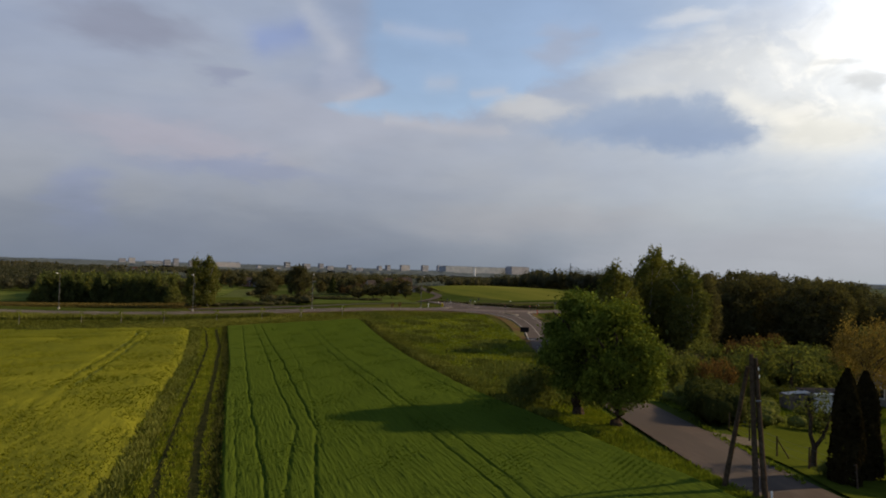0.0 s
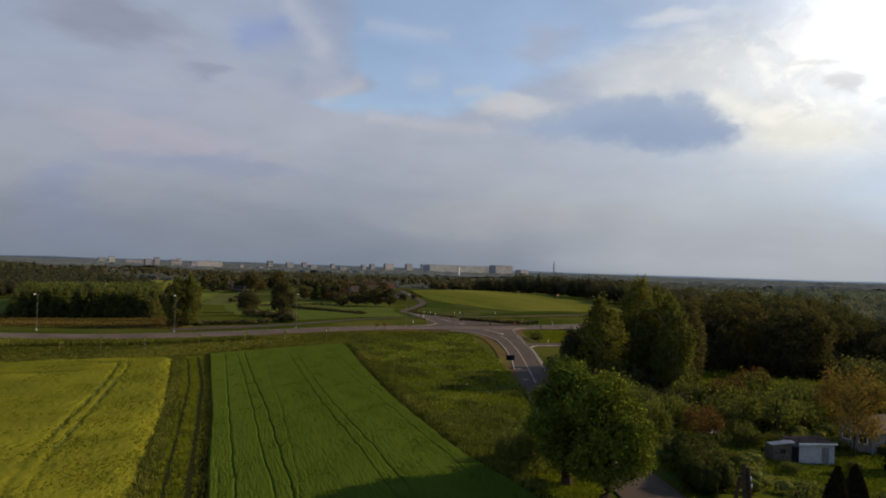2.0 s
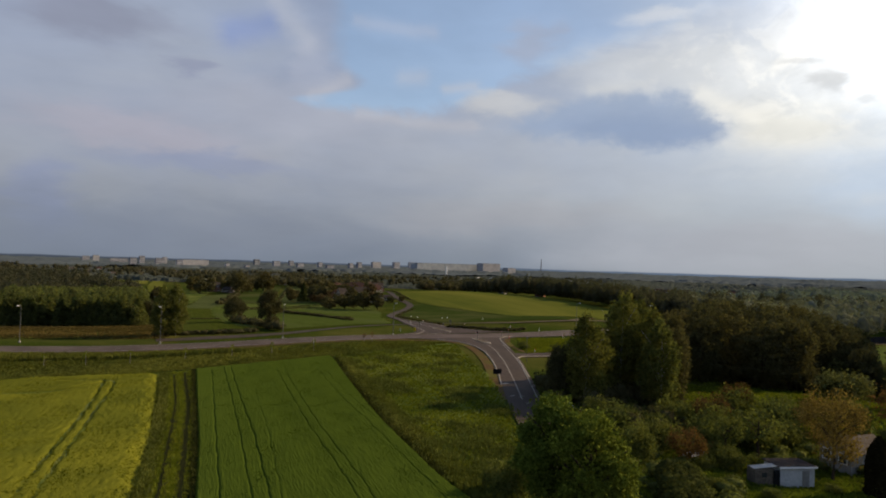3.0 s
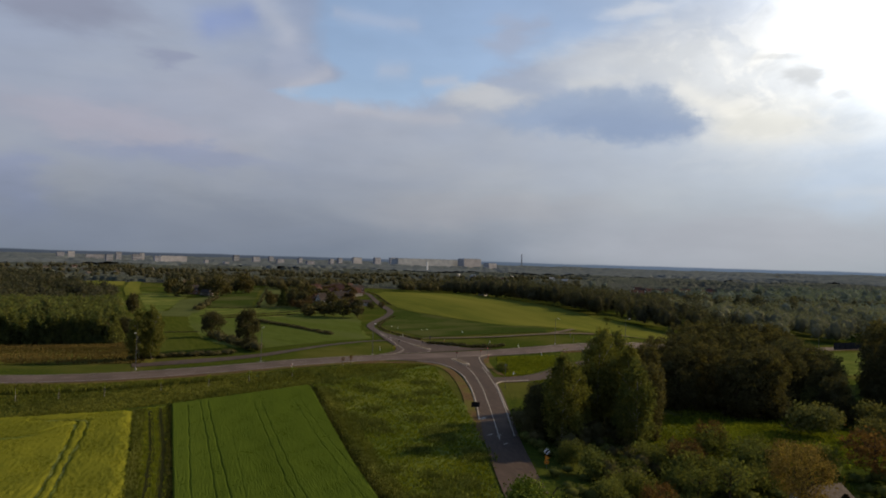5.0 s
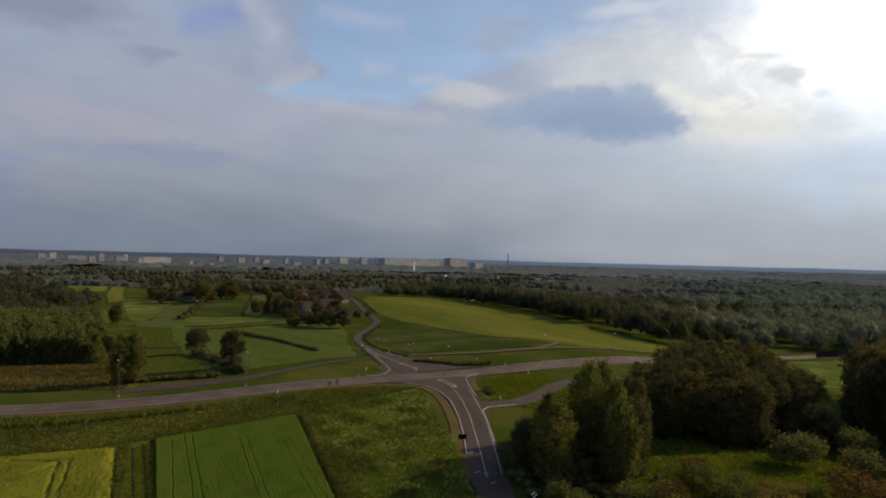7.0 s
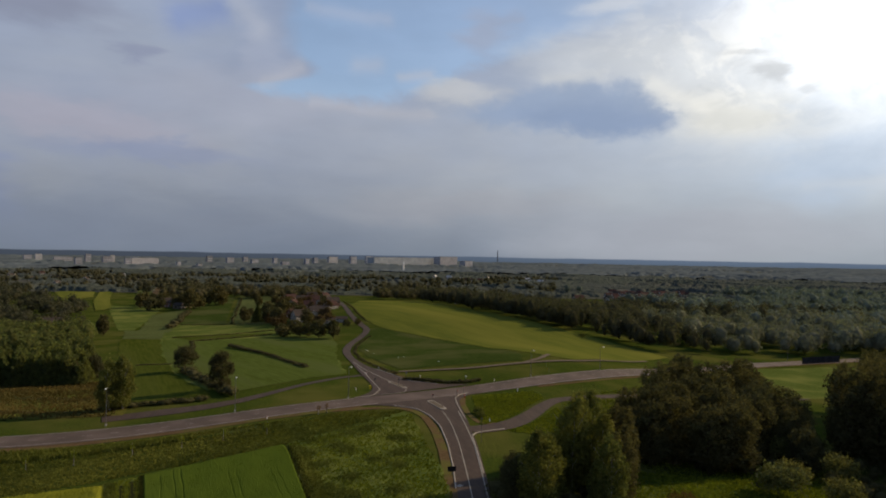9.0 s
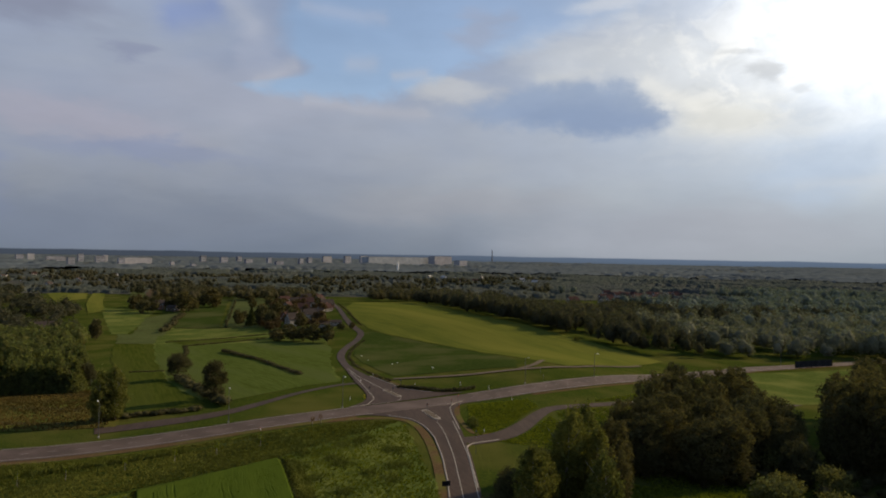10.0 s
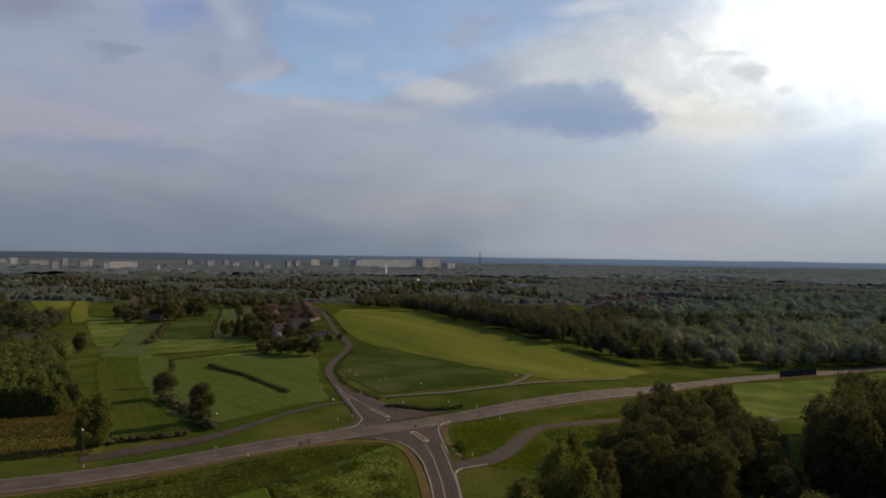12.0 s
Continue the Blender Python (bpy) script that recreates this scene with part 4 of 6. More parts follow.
tagged(ribbon("bare_edge", [(-30, 170.2), (-8, 179.6), (4, 182.6), (9.5, 183.4), (14.2, 180.6), (17.0, 172.8), (18.2, 160), (18.3, 145), (17.3, 124), (15.9, 109)], 2.2, 0.13, M["verge"], 1.5), "bare brown earth edge outside the kerb", "verge", kind="structure")
tagged(ribbon("bare_edge", [(24, 220.5), (16.6, 224.4), (12, 235), (6, 249)], 1.3, 0.13, M["verge"], 1.5), "bare brown earth edge outside the kerb", "verge", kind="structure")
tagged(ribbon("bare_edge", [(30.5, 198), (29.2, 190), (29.0, 178), (30.5, 168), (36, 168.5)], 1.6, 0.10, M["verge"], 1.5), "bare brown earth edge outside the kerb", "verge", kind="structure")
marking([(21.2, 197.2), (26, 200), (32.5, 203.3)], 0.2, 0.22)
marking([(13.9, 208.2), (13.2, 202.5), (8, 200.5), (3.5, 198.2)], 0.2, 0.24)


def island(x0, y0, x1, y1, width):
    """A traffic island: a kerbed long oval with a paved top."""
    a, b = Vector((x0, y0)), Vector((x1, y1))
    along = (b - a).normalized()
    side = Vector((-along.y, along.x))
    rim = []
    for i in range(28):
        s = i * math.tau / 28
        c = a if math.cos(s) < 0 else b
        rim.append(c + along * math.cos(s) * width / 2 + side * math.sin(s) * width / 2)
    mid = (a + b) / 2
    base = gz(mid.x, mid.y)
    top = thing("traffic_island", mid.x, mid.y, 0, "kerbed concrete traffic island at the junction", "traffic island", "islands of the junction")
    for name, scale, lo, hi, mt in (("kerb_rim", 1.0, 0.02, 0.30, M["kerb"]), ("paving", 0.80, 0.28, 0.325, M["gravel"])):
        bm = bmesh.new()
        r0 = [bm.verts.new(((p - mid).x * scale, (p - mid).y * scale, lo)) for p in rim]
        r1 = [bm.verts.new(((p - mid).x * scale * 0.98, (p - mid).y * scale * 0.98, hi)) for p in rim]
        for i in range(28):
            bm.faces.new((r0[i], r0[(i + 1) % 28], r1[(i + 1) % 28], r1[i]))
        bm.faces.new(r1)
        part(name, bm, mt, top)
    return base


island(20.0, 191.6, 22.5, 182.8, 2.2)
island(13.4, 210.3, 9.3, 219.5, 1.9)

# ---------------------------------------------------------------- trees and shrubs
def leaf_quads(rng, centres, normals, size, flat=0.5):
    """Small bent leaf clumps at places, as quads with random turns."""
    n = len(centres)
    d = normals * flat + rng.normal(size=(n, 3)) * 0.7
    d /= np.linalg.norm(d, axis=1)[:, None]
    a = np.cross(d, rng.normal(size=(n, 3)))
    a /= np.linalg.norm(a, axis=1)[:, None]
    b = np.cross(d, a)
    s = size * rng.uniform(0.6, 1.35, n)[:, None]
    a, b = a * s * 0.5, b * s * 0.5 * rng.uniform(0.6, 1.0, n)[:, None]
    v = np.stack([centres - a * 1.1, centres - b + d * s * 0.12, centres + a * 1.1, centres + b - d * s * 0.08], 1)
    return v.reshape(-1, 3), np.arange(4 * n).reshape(n, 4)


def lobes_broad(rng, h, r, low):
    """Lobes of a round, uneven crown: centre and radii of each."""
    out = []
    mid = (low + h) / 2
    for i in range(34):
        a = i * 2.4 + rng.uniform(-0.4, 0.4)
        e = rng.uniform(-0.95, 0.98)
        q = math.sqrt(max(0.05, 1 - e * e * 0.9)) * r * rng.uniform(0.6, 0.8)
        rad = r * rng.uniform(0.17, 0.32)
        out.append((q * math.cos(a), q * math.sin(a), mid + e * (h - low) * 0.42, rad, rad * rng.uniform(0.7, 1.0)))
    out.append((0, 0, mid, r * 0.6, (h - low) * 0.36))
    out.append((rng.uniform(-0.2, 0.2) * r, 0, h - r * 0.3, r * 0.36, r * 0.32))
    return out


def lobes_tall(rng, h, r, low):
    """Lobes of a tall, narrow crown with ragged tips."""
    out = []
    for i in range(44):
        s = (i + 0.5) / 44
        z = low + (h - low) * s * rng.uniform(0.94, 1.0)
        w = r * (0.66 * math.sin(math.pi * (0.14 + 0.78 * s)) + 0.16)
        a = i * 2.4
        q = w * rng.uniform(0.45, 0.85)
        out.append((q * math.cos(a), q * math.sin(a), z, w * rng.uniform(0.22, 0.4), w * rng.uniform(0.3, 0.62)))
    for i in range(3):
        out.append((rng.uniform(-0.3, 0.3) * r, rng.uniform(-0.3, 0.3) * r, h * rng.uniform(0.86, 0.97), r * 0.13, r * 0.4))
    out.append((0, 0, h - r * 0.25, r * 0.16, r * 0.5))
    return out


def lobes_oval(rng, h, r, low):
    """Lobes of a full, round-topped crown of a close wood."""
    out = []
    for i in range(46):
        s = (i + 0.5) / 46
        w = r * (0.72 * math.sqrt(math.sin(math.pi * (0.10 + 0.83 * s))) + 0.08)
        a = i * 2.4 + rng.uniform(-0.3, 0.3)
        q = w * rng.uniform(0.5, 0.9)
        out.append((q * math.cos(a), q * math.sin(a), low + (h - low) * s * rng.uniform(0.95, 0.99), w * rng.uniform(0.24, 0.42), w * rng.uniform(0.28, 0.5)))
    return out


def lobes_spire(rng, h, r, low):
    """Lobes of a young tree that narrows to a thin tip."""
    out = []
    for i in range(34):
        s = (i + 0.5) / 34
        w = r * (0.9 * (1 - s) ** 0.75 + 0.07)
        a = i * 2.4
        q = w * rng.uniform(0.45, 0.8)
        out.append((q * math.cos(a), q * math.sin(a), low + (h - low) * s, w * rng.uniform(0.25, 0.42) + 0.05, w * rng.uniform(0.3, 0.6) + 0.15))
    return out


def lobes_shrub(rng, h, r, low):
    out = []
    for i in range(12):
        a = i * 2.4
        q = r * 0.62 * math.sqrt((i + 0.5) / 12)
        z = h * rng.uniform(0.35, 0.72) * (1.1 - 0.45 * q / r)
        out.append((q * math.cos(a), q * math.sin(a), z, r * rng.uniform(0.28, 0.42), h * rng.uniform(0.22, 0.34)))
    return out


def crown_mesh(name, lobes, count, size, material, seed, low=0.05, fill=0.25):
    rng = np.random.default_rng(seed)
    lob = np.array(lobes)
    p = lob[:, 3] ** 2 * 0.5 + lob[:, 3] * lob[:, 4] * 0.5
    pick = rng.choice(len(lob), count, p=p / p.sum())
    d = rng.normal(size=(count, 3))
    d /= np.linalg.norm(d, axis=1)[:, None]
    depth = np.where(rng.uniform(size=count) < fill, rng.uniform(0.2, 0.9, count), np.abs(rng.normal(0.98, 0.25, count)))[:, None]
    c = lob[pick, :3] + d * depth * lob[pick][:, [3, 3, 4]]
    c[:, 2] = np.maximum(c[:, 2], low + rng.uniform(0, 0.3, count))
    v, f = leaf_quads(rng, c, d, size)
    return mesh_of(name, v, f, material)


def cone_mesh(name, h, r, count, size, material, seed, low=0.6, column=False):
    """Needle sprays on drooping tiers, or a dense column."""
    rng = np.random.default_rng(seed)
    s = rng.uniform(0, 1, count) ** (1.0 if column else 1.35)
    if column:
        w = r * np.clip(np.maximum(0.02, 1 - s ** 3.6) ** 0.85, 0.1, 1) * (0.86 + 0.14 * rng.uniform(size=count))
    else:
        tier = (s * 16) % 1.0
        w = r * (1 - s) * (0.62 + 0.45 * (1 - tier)) * np.where(rng.uniform(size=count) < 0.3, rng.uniform(0.3, 1, count), rng.uniform(0.85, 1.08, count)) + 0.05
    a = rng.uniform(0, math.tau, count)
    w = w * (1 + 0.13 * np.sin(a * 3 + s * 9) + 0.08 * np.sin(a * 5 + 1))
    c = np.stack([w * np.cos(a), w * np.sin(a), low + (h - low) * s], -1)
    nrm = np.stack([np.cos(a), np.sin(a), np.full(count, 0.5 if column else -0.2)], -1)
    v, f = leaf_quads(rng, c, nrm, size, 0.9)
    return mesh_of(name, v, f, material)


def limbs(rng, h, low, r, girth, count, forked=False):
    """A tapered trunk with limbs that reach into the crown."""
    bend = [rng.uniform(-0.03, 0.03) * h for _ in range(4)]
    spine = [(0, 0, -0.4), (bend[0] * 0.2, bend[1] * 0.2, low * 0.5), (bend[0], bend[1], low), (bend[2], bend[3], (low + h) / 2), (bend[2] * 1.2, bend[3], h * 0.92)]
    bms = [tube(spine, [girth * 1.35, girth, girth * 0.85, girth * 0.5, girth * 0.1], 8)]
    for i in range(count):
        a = i * 2.4 + rng.uniform(-0.3, 0.3)
        s = 0.25 + 0.5 * i / count if not forked else 0.0
        z0 = low * 0.9 + (h - low) * s * 0.8
        q = r * rng.uniform(0.55, 0.85)
        z1 = min(h * 0.93, z0 + (h - low) * rng.uniform(0.2, 0.42))
        bms.append(tube([(0, 0, z0), (q * 0.45 * math.cos(a), q * 0.45 * math.sin(a), (z0 * 0.45 + z1 * 0.55)), (q * math.cos(a), q * math.sin(a), z1)],
                        [girth * 0.48, girth * 0.3, girth * 0.06], 6))
    return join(*bms)


KINDS = {}


def kind_of(name, label, category, makers, h, r):
    """Keeps the shared trunk and crown meshes of a kind of plant, a few variants of each."""
    KINDS[name] = (label, category, makers, h, r)


def trunk_data(bm, material):
    me = bpy.data.meshes.new("trunk")
    bm.to_mesh(me)
    bm.free()
    me.materials.append(material)
    return me


def variants(name, category, label, maker_lobes, h, r, low, count, size, leafmat, barkmat, girth, branches, number=3, fill=0.25):
    makers = []
    for i in range(number):
        rng = np.random.default_rng(100 + i + len(KINDS) * 10)
        crown = crown_mesh("crown", maker_lobes(rng, h, r, low), count, size, M[leafmat], 200 + i + len(KINDS) * 10, low * 0.8, fill)
        trunk = trunk_data(limbs(rng, h, low, r, girth, branches), M[barkmat]) if girth else None
        makers.append((trunk, crown))
    kind_of(name, label, category, makers, h, r)


def conifers(name, category, label, h, r, count, size, leafmat, low, column=False, number=2):
    makers = []
    for i in range(number):
        seed = 300 + i + len(KINDS) * 10
        trunk = trunk_data(tube([(0, 0, -0.4), (0, 0, h * 0.5), (0, 0, h * 0.93)], [r * 0.09, r * 0.055, 0.02], 8), M["bark"])
        makers.append((trunk, cone_mesh("crown", h, r, count, size, M[leafmat], seed, low, column)))
    kind_of(name, label, category, makers, h, r)


PLANT_RNG = random.Random(5)


def plant(kind, x, y, h, r, label="", variant=None, turn=None, group="", z=None):
    lab, cat, makers, h0, r0 = KINDS[kind]
    trunk, crown = makers[PLANT_RNG.randrange(len(makers)) if variant is None else variant % len(makers)]
    ob = thing(kind, x, y, PLANT_RNG.uniform(0, 360) if turn is None else turn, label or lab, cat, group, z=z, scale=(r / r0, r / r0, h / h0))
    if trunk:
        mesh_part("trunk", trunk, ob)
    mesh_part("crown" if trunk else "foliage", crown, ob)
    return ob


variants("chestnut_tree", "tree", "large leafy chestnut tree beside the road", lobes_broad, 11.0, 4.0, 1.3, 26000, 0.235, "leaf", "bark", 0.55, 9, 2)
variants("birch_tree", "tree", "tall slender birch with ragged green crown", lobes_tall, 17, 4.2, 1.2, 9500, 0.35, "leafbirch", "birchbark", 0.2, 7, 3)
variants("alder_tree", "tree", "tall dark green broadleaf tree in a dense clump", lobes_oval, 19, 5.6, 0.6, 9500, 0.44, "leafdark", "bark", 0.26, 7, 3)
variants("field_tree", "tree", "round broadleaf tree standing in the meadow", lobes_broad, 11, 4.6, 0.5, 8400, 0.37, "leafdark", "bark", 0.26, 7, 3)
variants("young_tree", "tree", "young close-set tree of the plantation wood", lobes_spire, 10, 3.0, 0.2, 1100, 0.66, "young", "bark", 0.12, 3, 4)
variants("garden_shrub", "shrub", "unkempt green garden shrub", lobes_shrub, 3.6, 2.8, 0.1, 3200, 0.22, "shrub", "bark", 0, 0, 3)
variants("willow_shrub", "shrub", "grey green willow shrub with soft outline", lobes_shrub, 5.5, 4.0, 0.1, 2400, 0.36, "willow", "bark", 0, 0, 2)
variants("copper_tree", "tree", "small copper-leaved garden tree", lobes_broad, 5.0, 2.8, 1.0, 2600, 0.2, "rust", "bark", 0.11, 8, 2, 0.5)
variants("bronze_tree", "tree", "garden tree with thin young bronze leaves", lobes_broad, 8.6, 4.6, 1.8, 6500, 0.2, "ochre", "bark", 0.17, 12, 2, 0.6)
variants("fruit_tree", "tree", "small gnarled fruit tree on the lawn", lobes_broad, 4.8, 2.1, 1.7, 850, 0.26, "shrub", "bark", 0.13, 8, 2, 0.5)
conifers("spruce_tree", "tree", "dark conical spruce in the meadow", 14, 3.6, 3600, 0.55, "needle", 0.6)
conifers("thuja_column", "tree", "dark dense columnar thuja", 6.5, 1.15, 5200, 0.26, "thuja", 0.15, True)
variants("far_tree", "tree", "broad village tree among the houses", lobes_broad, 11, 5.0, 0.6, 900, 1.05, "leafdark", "bark", 0.25, 3, 3)

variants("brown_tree", "tree", "brown-leaved garden tree among the houses", lobes_broad, 8, 4.0, 0.6, 900, 0.8, "leafbrown", "bark", 0.2, 4, 3, 0.4)

# two chestnuts by the side road
plant("chestnut_tree", 15.2, 53.2, 9.8, 3.5, variant=0, turn=20)
plant("chestnut_tree", 13.2, 57.2, 10.4, 3.6, "dense shaded chestnut tree beside the road", variant=1, turn=140)
plant("garden_shrub", 10.2, 60.0, 4.6, 2.4, "dark shrub at the foot of the chestnuts")
plant("garden_shrub", 9.4, 63.5, 3.4, 2.2, "dark shrub at the foot of the chestnuts")
plant("garden_shrub", 11.8, 69.0, 2.0, 1.8, "low scrub along the field edge")

# clump of birches and spruce past the gardens
for x, y, h, r, kind in ((30.2, 109, 14.4, 4.5, "birch_tree"), (27.0, 112, 9.5, 3.2, "alder_tree"), (33.2, 114, 12.5, 4.2, "birch_tree"), (34.5, 122, 11, 4.0, "alder_tree"), (28.4, 118.5, 8.0, 3.4, "alder_tree"),
                         (39.2, 119, 17.6, 4.6, "birch_tree"), (43.0, 126, 17.0, 4.4, "birch_tree"), (48.0, 133, 16.0, 4.6, "birch_tree"), (41.8, 107, 14.6, 4.3, "birch_tree"), (46.0, 113.5, 13.6, 4.2, "alder_tree"),
                         (52.0, 128, 15.0, 4.6, "alder_tree"), (45.0, 119, 15.2, 4.3, "birch_tree")):
    plant(kind, x, y, h, r, group="clump beside the side road")
for x, y, h, r in ((63, 138, 14, 5.4), (70, 139, 15, 5.6), (74, 133, 14.5, 5.6), (80, 134, 15, 5.8), (92, 146, 15.5, 5.8), (76, 153, 16.5, 5.8), (78, 168, 17.5, 5.8),
                   (85, 141, 15.5, 5.8), (87, 153, 16.5, 6), (68, 148, 16, 5.4), (98, 155, 16.5, 6), (85, 163, 17, 6), (62, 147, 15, 5.2), (95, 166, 17.5, 6), (90, 178, 18.5, 6.2), (100, 180, 18.5, 6.2),
                   (108, 172, 18, 6.2), (112, 188, 19, 6.4), (98, 192, 19, 6.4), (85, 176, 18, 6), (106, 163, 17, 6), (120, 196, 19, 6.4),
                   (99, 140, 12, 5), (103, 147, 13, 5.2), (96, 134, 10, 4.6), (109, 155, 14, 5.4), (113, 165, 15, 5.6)):
    plant("alder_tree", x, y, h, r, group="dark wood behind the gardens")
for x, y, h, r in ((117, 146, 19, 6.6), (124, 155, 19.5, 6.8), (121, 141, 19, 6.4), (130, 152, 19, 6.6), (141, 166, 19, 7), (151, 179, 19, 7), (162, 192, 19, 7), (174, 206, 19, 7), (134, 146, 19, 7), (145, 157, 20, 7.4), (155, 168, 20, 7.4), (166, 180, 20, 7.4),
                   (178, 194, 20, 7.4), (140, 143, 20, 7), (152, 152, 20, 7.4), (186, 216, 19, 7), (195, 206, 20, 7.4)):
    plant("alder_tree", x, y, h * 1.22, r, group="dark wood to the east")
for x, y, h, r in ((80.8, 118.6, 6.9, 5.2), (95, 138, 8.0, 4.4), (88, 126, 5.5, 4.0), (100, 128, 6.5, 4.4), (90, 114, 5.4, 4.0)):
    plant("willow_shrub", x, y, h, r)
# added trees past the edge of view, there to shade the meadow
for x, y, h, r in ((119, 121, 19, 6.5), (126, 131, 19, 6.5), (114, 109, 18, 6.4), (110, 99, 17, 6), (122, 112, 19, 6.5)):
    plant("alder_tree", x, y, h, r, group="dark wood to the east")

# garden growth
for x, y, h, r in ((49, 91.3, 4.6, 4.2), (38.3, 82, 2.8, 2.7), (28.3, 78, 5.0, 2.4), (54, 92, 3.8, 3.1), (54, 105.5, 5, 4), (44.5, 92.5, 5.8, 4.2), (46, 100, 4.3, 3.7), (33.5, 86, 4.3, 3.4), (57, 98.5, 5.1, 4.2),
                   (31.2, 93.3, 4.4, 3.6), (41, 97.5, 5.0, 3.8), (36.6, 94.5, 3.3, 2.6), (29.5, 84, 3.4, 2.6), (41.0, 88.0, 4.8, 3.2), (61, 104, 4.2, 3.4), (66.5, 96, 5.8, 3.2), (28.6, 99, 3.8, 2.6), (36.0, 79.0, 1.8, 1.8),
                   (31.5, 72.5, 2.0, 1.9), (30.5, 69.0, 1.6, 1.6), (33.5, 69.5, 1.6, 1.6), (36.5, 72.0, 1.5, 1.3), (48.3, 73.2, 1.2, 1.1), (53, 72, 1.4, 1.4), (38.5, 68.5, 1.4, 1.3), (43.5, 79.5, 2.4, 1.8), (40, 79.5, 3.0, 2.2)):
    plant("garden_shrub", x, y, h, r)
plant("copper_tree", 34.4, 79.5, 4.6, 2.5)
plant("copper_tree", 45.0, 95.0, 6.4, 3.2, "reddish garden tree among green shrubs")
plant("copper_tree", 74.0, 94.5, 7.4, 5.8, "broad rust-coloured garden tree")
plant("copper_tree", 55.4, 108.0, 5.4, 3.0, "small reddish tree at the clearing")
plant("bronze_tree", 51.5, 78.0, 11.0, 4.3)
plant("bronze_tree", 62.4, 95.6, 5.8, 5.0, "low spreading tree with young bronze leaves")
plant("fruit_tree", 46.5, 85.5, 6.6, 3.2, "slim garden tree with thin young leaves")


def gnarled_tree(x, y):
    """An old fruit tree that forks low into two crooked limbs with thin tufts of leaves."""
    ob = thing("fruit_tree", x, y, 0, "old gnarled fruit tree forking low on the lawn", "tree")
    rng = np.random.default_rng(91)
    left = [(0.08, 0, 1.3), (-0.16, 0.05, 2.1), (-0.12, 0.1, 3.2), (-0.4, 0.2, 4.2)]
    right = [(0.08, 0, 1.3), (0.55, -0.1, 2.0), (0.85, 0.0, 2.6), (1.25, 0.2, 3.5)]
    bms = [tube([(0, 0, -0.3), (0.03, 0, 0.7), (0.08, 0, 1.4)], [0.26, 0.19, 0.17], 9), tube(left, [0.15, 0.12, 0.1, 0.04], 8), tube(right, [0.14, 0.11, 0.09, 0.04], 8)]
    tips = []
    for limb, count in ((left, 9), (right, 14)):
        for i in range(count):
            s = rng.uniform(0.45, 1.0) * 3
            k0 = min(2, int(s))
            base = Vector(limb[k0]).lerp(Vector(limb[k0 + 1]), s - k0)
            end = base + Vector((rng.uniform(-0.9, 0.9), rng.uniform(-0.9, 0.9), rng.uniform(-0.1, 0.9)))
            bms.append(tube([base, base.lerp(end, 0.5) + Vector((0, 0, 0.12)), end], [0.04, 0.025, 0.008], 5))
            tips.append(end)
    part("trunk", join(*bms), M["bark"], ob)
    pick = rng.integers(0, len(tips), 900)
    d = rng.normal(size=(900, 3))
    c = np.array([tips[i][:] for i in pick]) + d * np.array([0.3, 0.3, 0.22])
    v, f = leaf_quads(rng, c, d, 0.15)
    mesh_part("crown", mesh_of("crown", v, f, M["shrub"]), ob)


gnarled_tree(25.5, 44.6)
plant("fruit_tree", 41.5, 84.0, 5.6, 2.4, "pale leaved young tree in the garden")
plant("thuja_column", 25.5, 41.2, 6.7, 0.85, variant=0)
plant("thuja_column", 27.5, 42.6, 6.5, 0.85, variant=1)
plant("thuja_column", 53.0, 72.5, 6.6, 1.35, "tall dark thuja beside the garden cabin", variant=0)
plant("garden_shrub", 25.0, 42.2, 1.1, 0.8, "small clipped dark shrub by the hedge")
plant("garden_shrub", 30.5, 45.2, 2.0, 1.6, "dark garden shrub beside the thuja")

# trees along and beyond the main road
plant("birch_tree", -68.0, 187.5, 13.6, 4.2, "old birch with white stems beside the road", variant=0)
plant("birch_tree", -65.0, 189.0, 14.2, 4.0, "old birch with white stems beside the road", variant=1)
plant("field_tree", -67.5, 258.5, 9.6, 4.7)
plant("field_tree", -43.4, 209.5, 12.2, 4.2, "upright broadleaf tree standing in the meadow", variant=1)
plant("garden_shrub", 32.0, 178.5, 2.1, 2.0, "round dark shrub on the grass triangle")
plant("garden_shrub", 31.9, 174.5, 1.6, 1.7, "round dark shrub on the grass triangle")
plant("garden_shrub", 131.0, 382.0, 2.8, 2.6, "lone dark bush on the hill field")
plant("spruce_tree", -80.0, 496.0, 14.5, 5.0)
for x, y, h, r in ((-161, 424, 13, 4), (-164, 430, 11, 4), (-47, 388, 6, 5), (-26, 377, 11, 5.0), (-18, 374, 11, 4.4), (-38, 386, 7, 5), (-32, 384, 9, 5), (-50, 400, 7, 4), (-43, 410, 8, 5), (-158, 610, 19, 8), (-144, 655, 20, 8),
                   (-62, 470, 12, 6), (-70, 485, 11, 6), (-48, 478, 12, 5), (-40, 450, 11, 5), (-12, 428, 4.6, 3), (-5, 431, 4.4, 2.4), (-75, 520, 12, 6), (-66, 540, 13, 6)):
    plant("far_tree", x, y, h, r, group="trees round the village")
for i in range(46):
    a = PLANT_RNG.uniform(0, 1)
    plant("brown_tree", -66 + 46 * PLANT_RNG.random() - 26 * a, 440 + 300 * a, PLANT_RNG.uniform(5, 9), PLANT_RNG.uniform(3, 5), group="trees round the village")
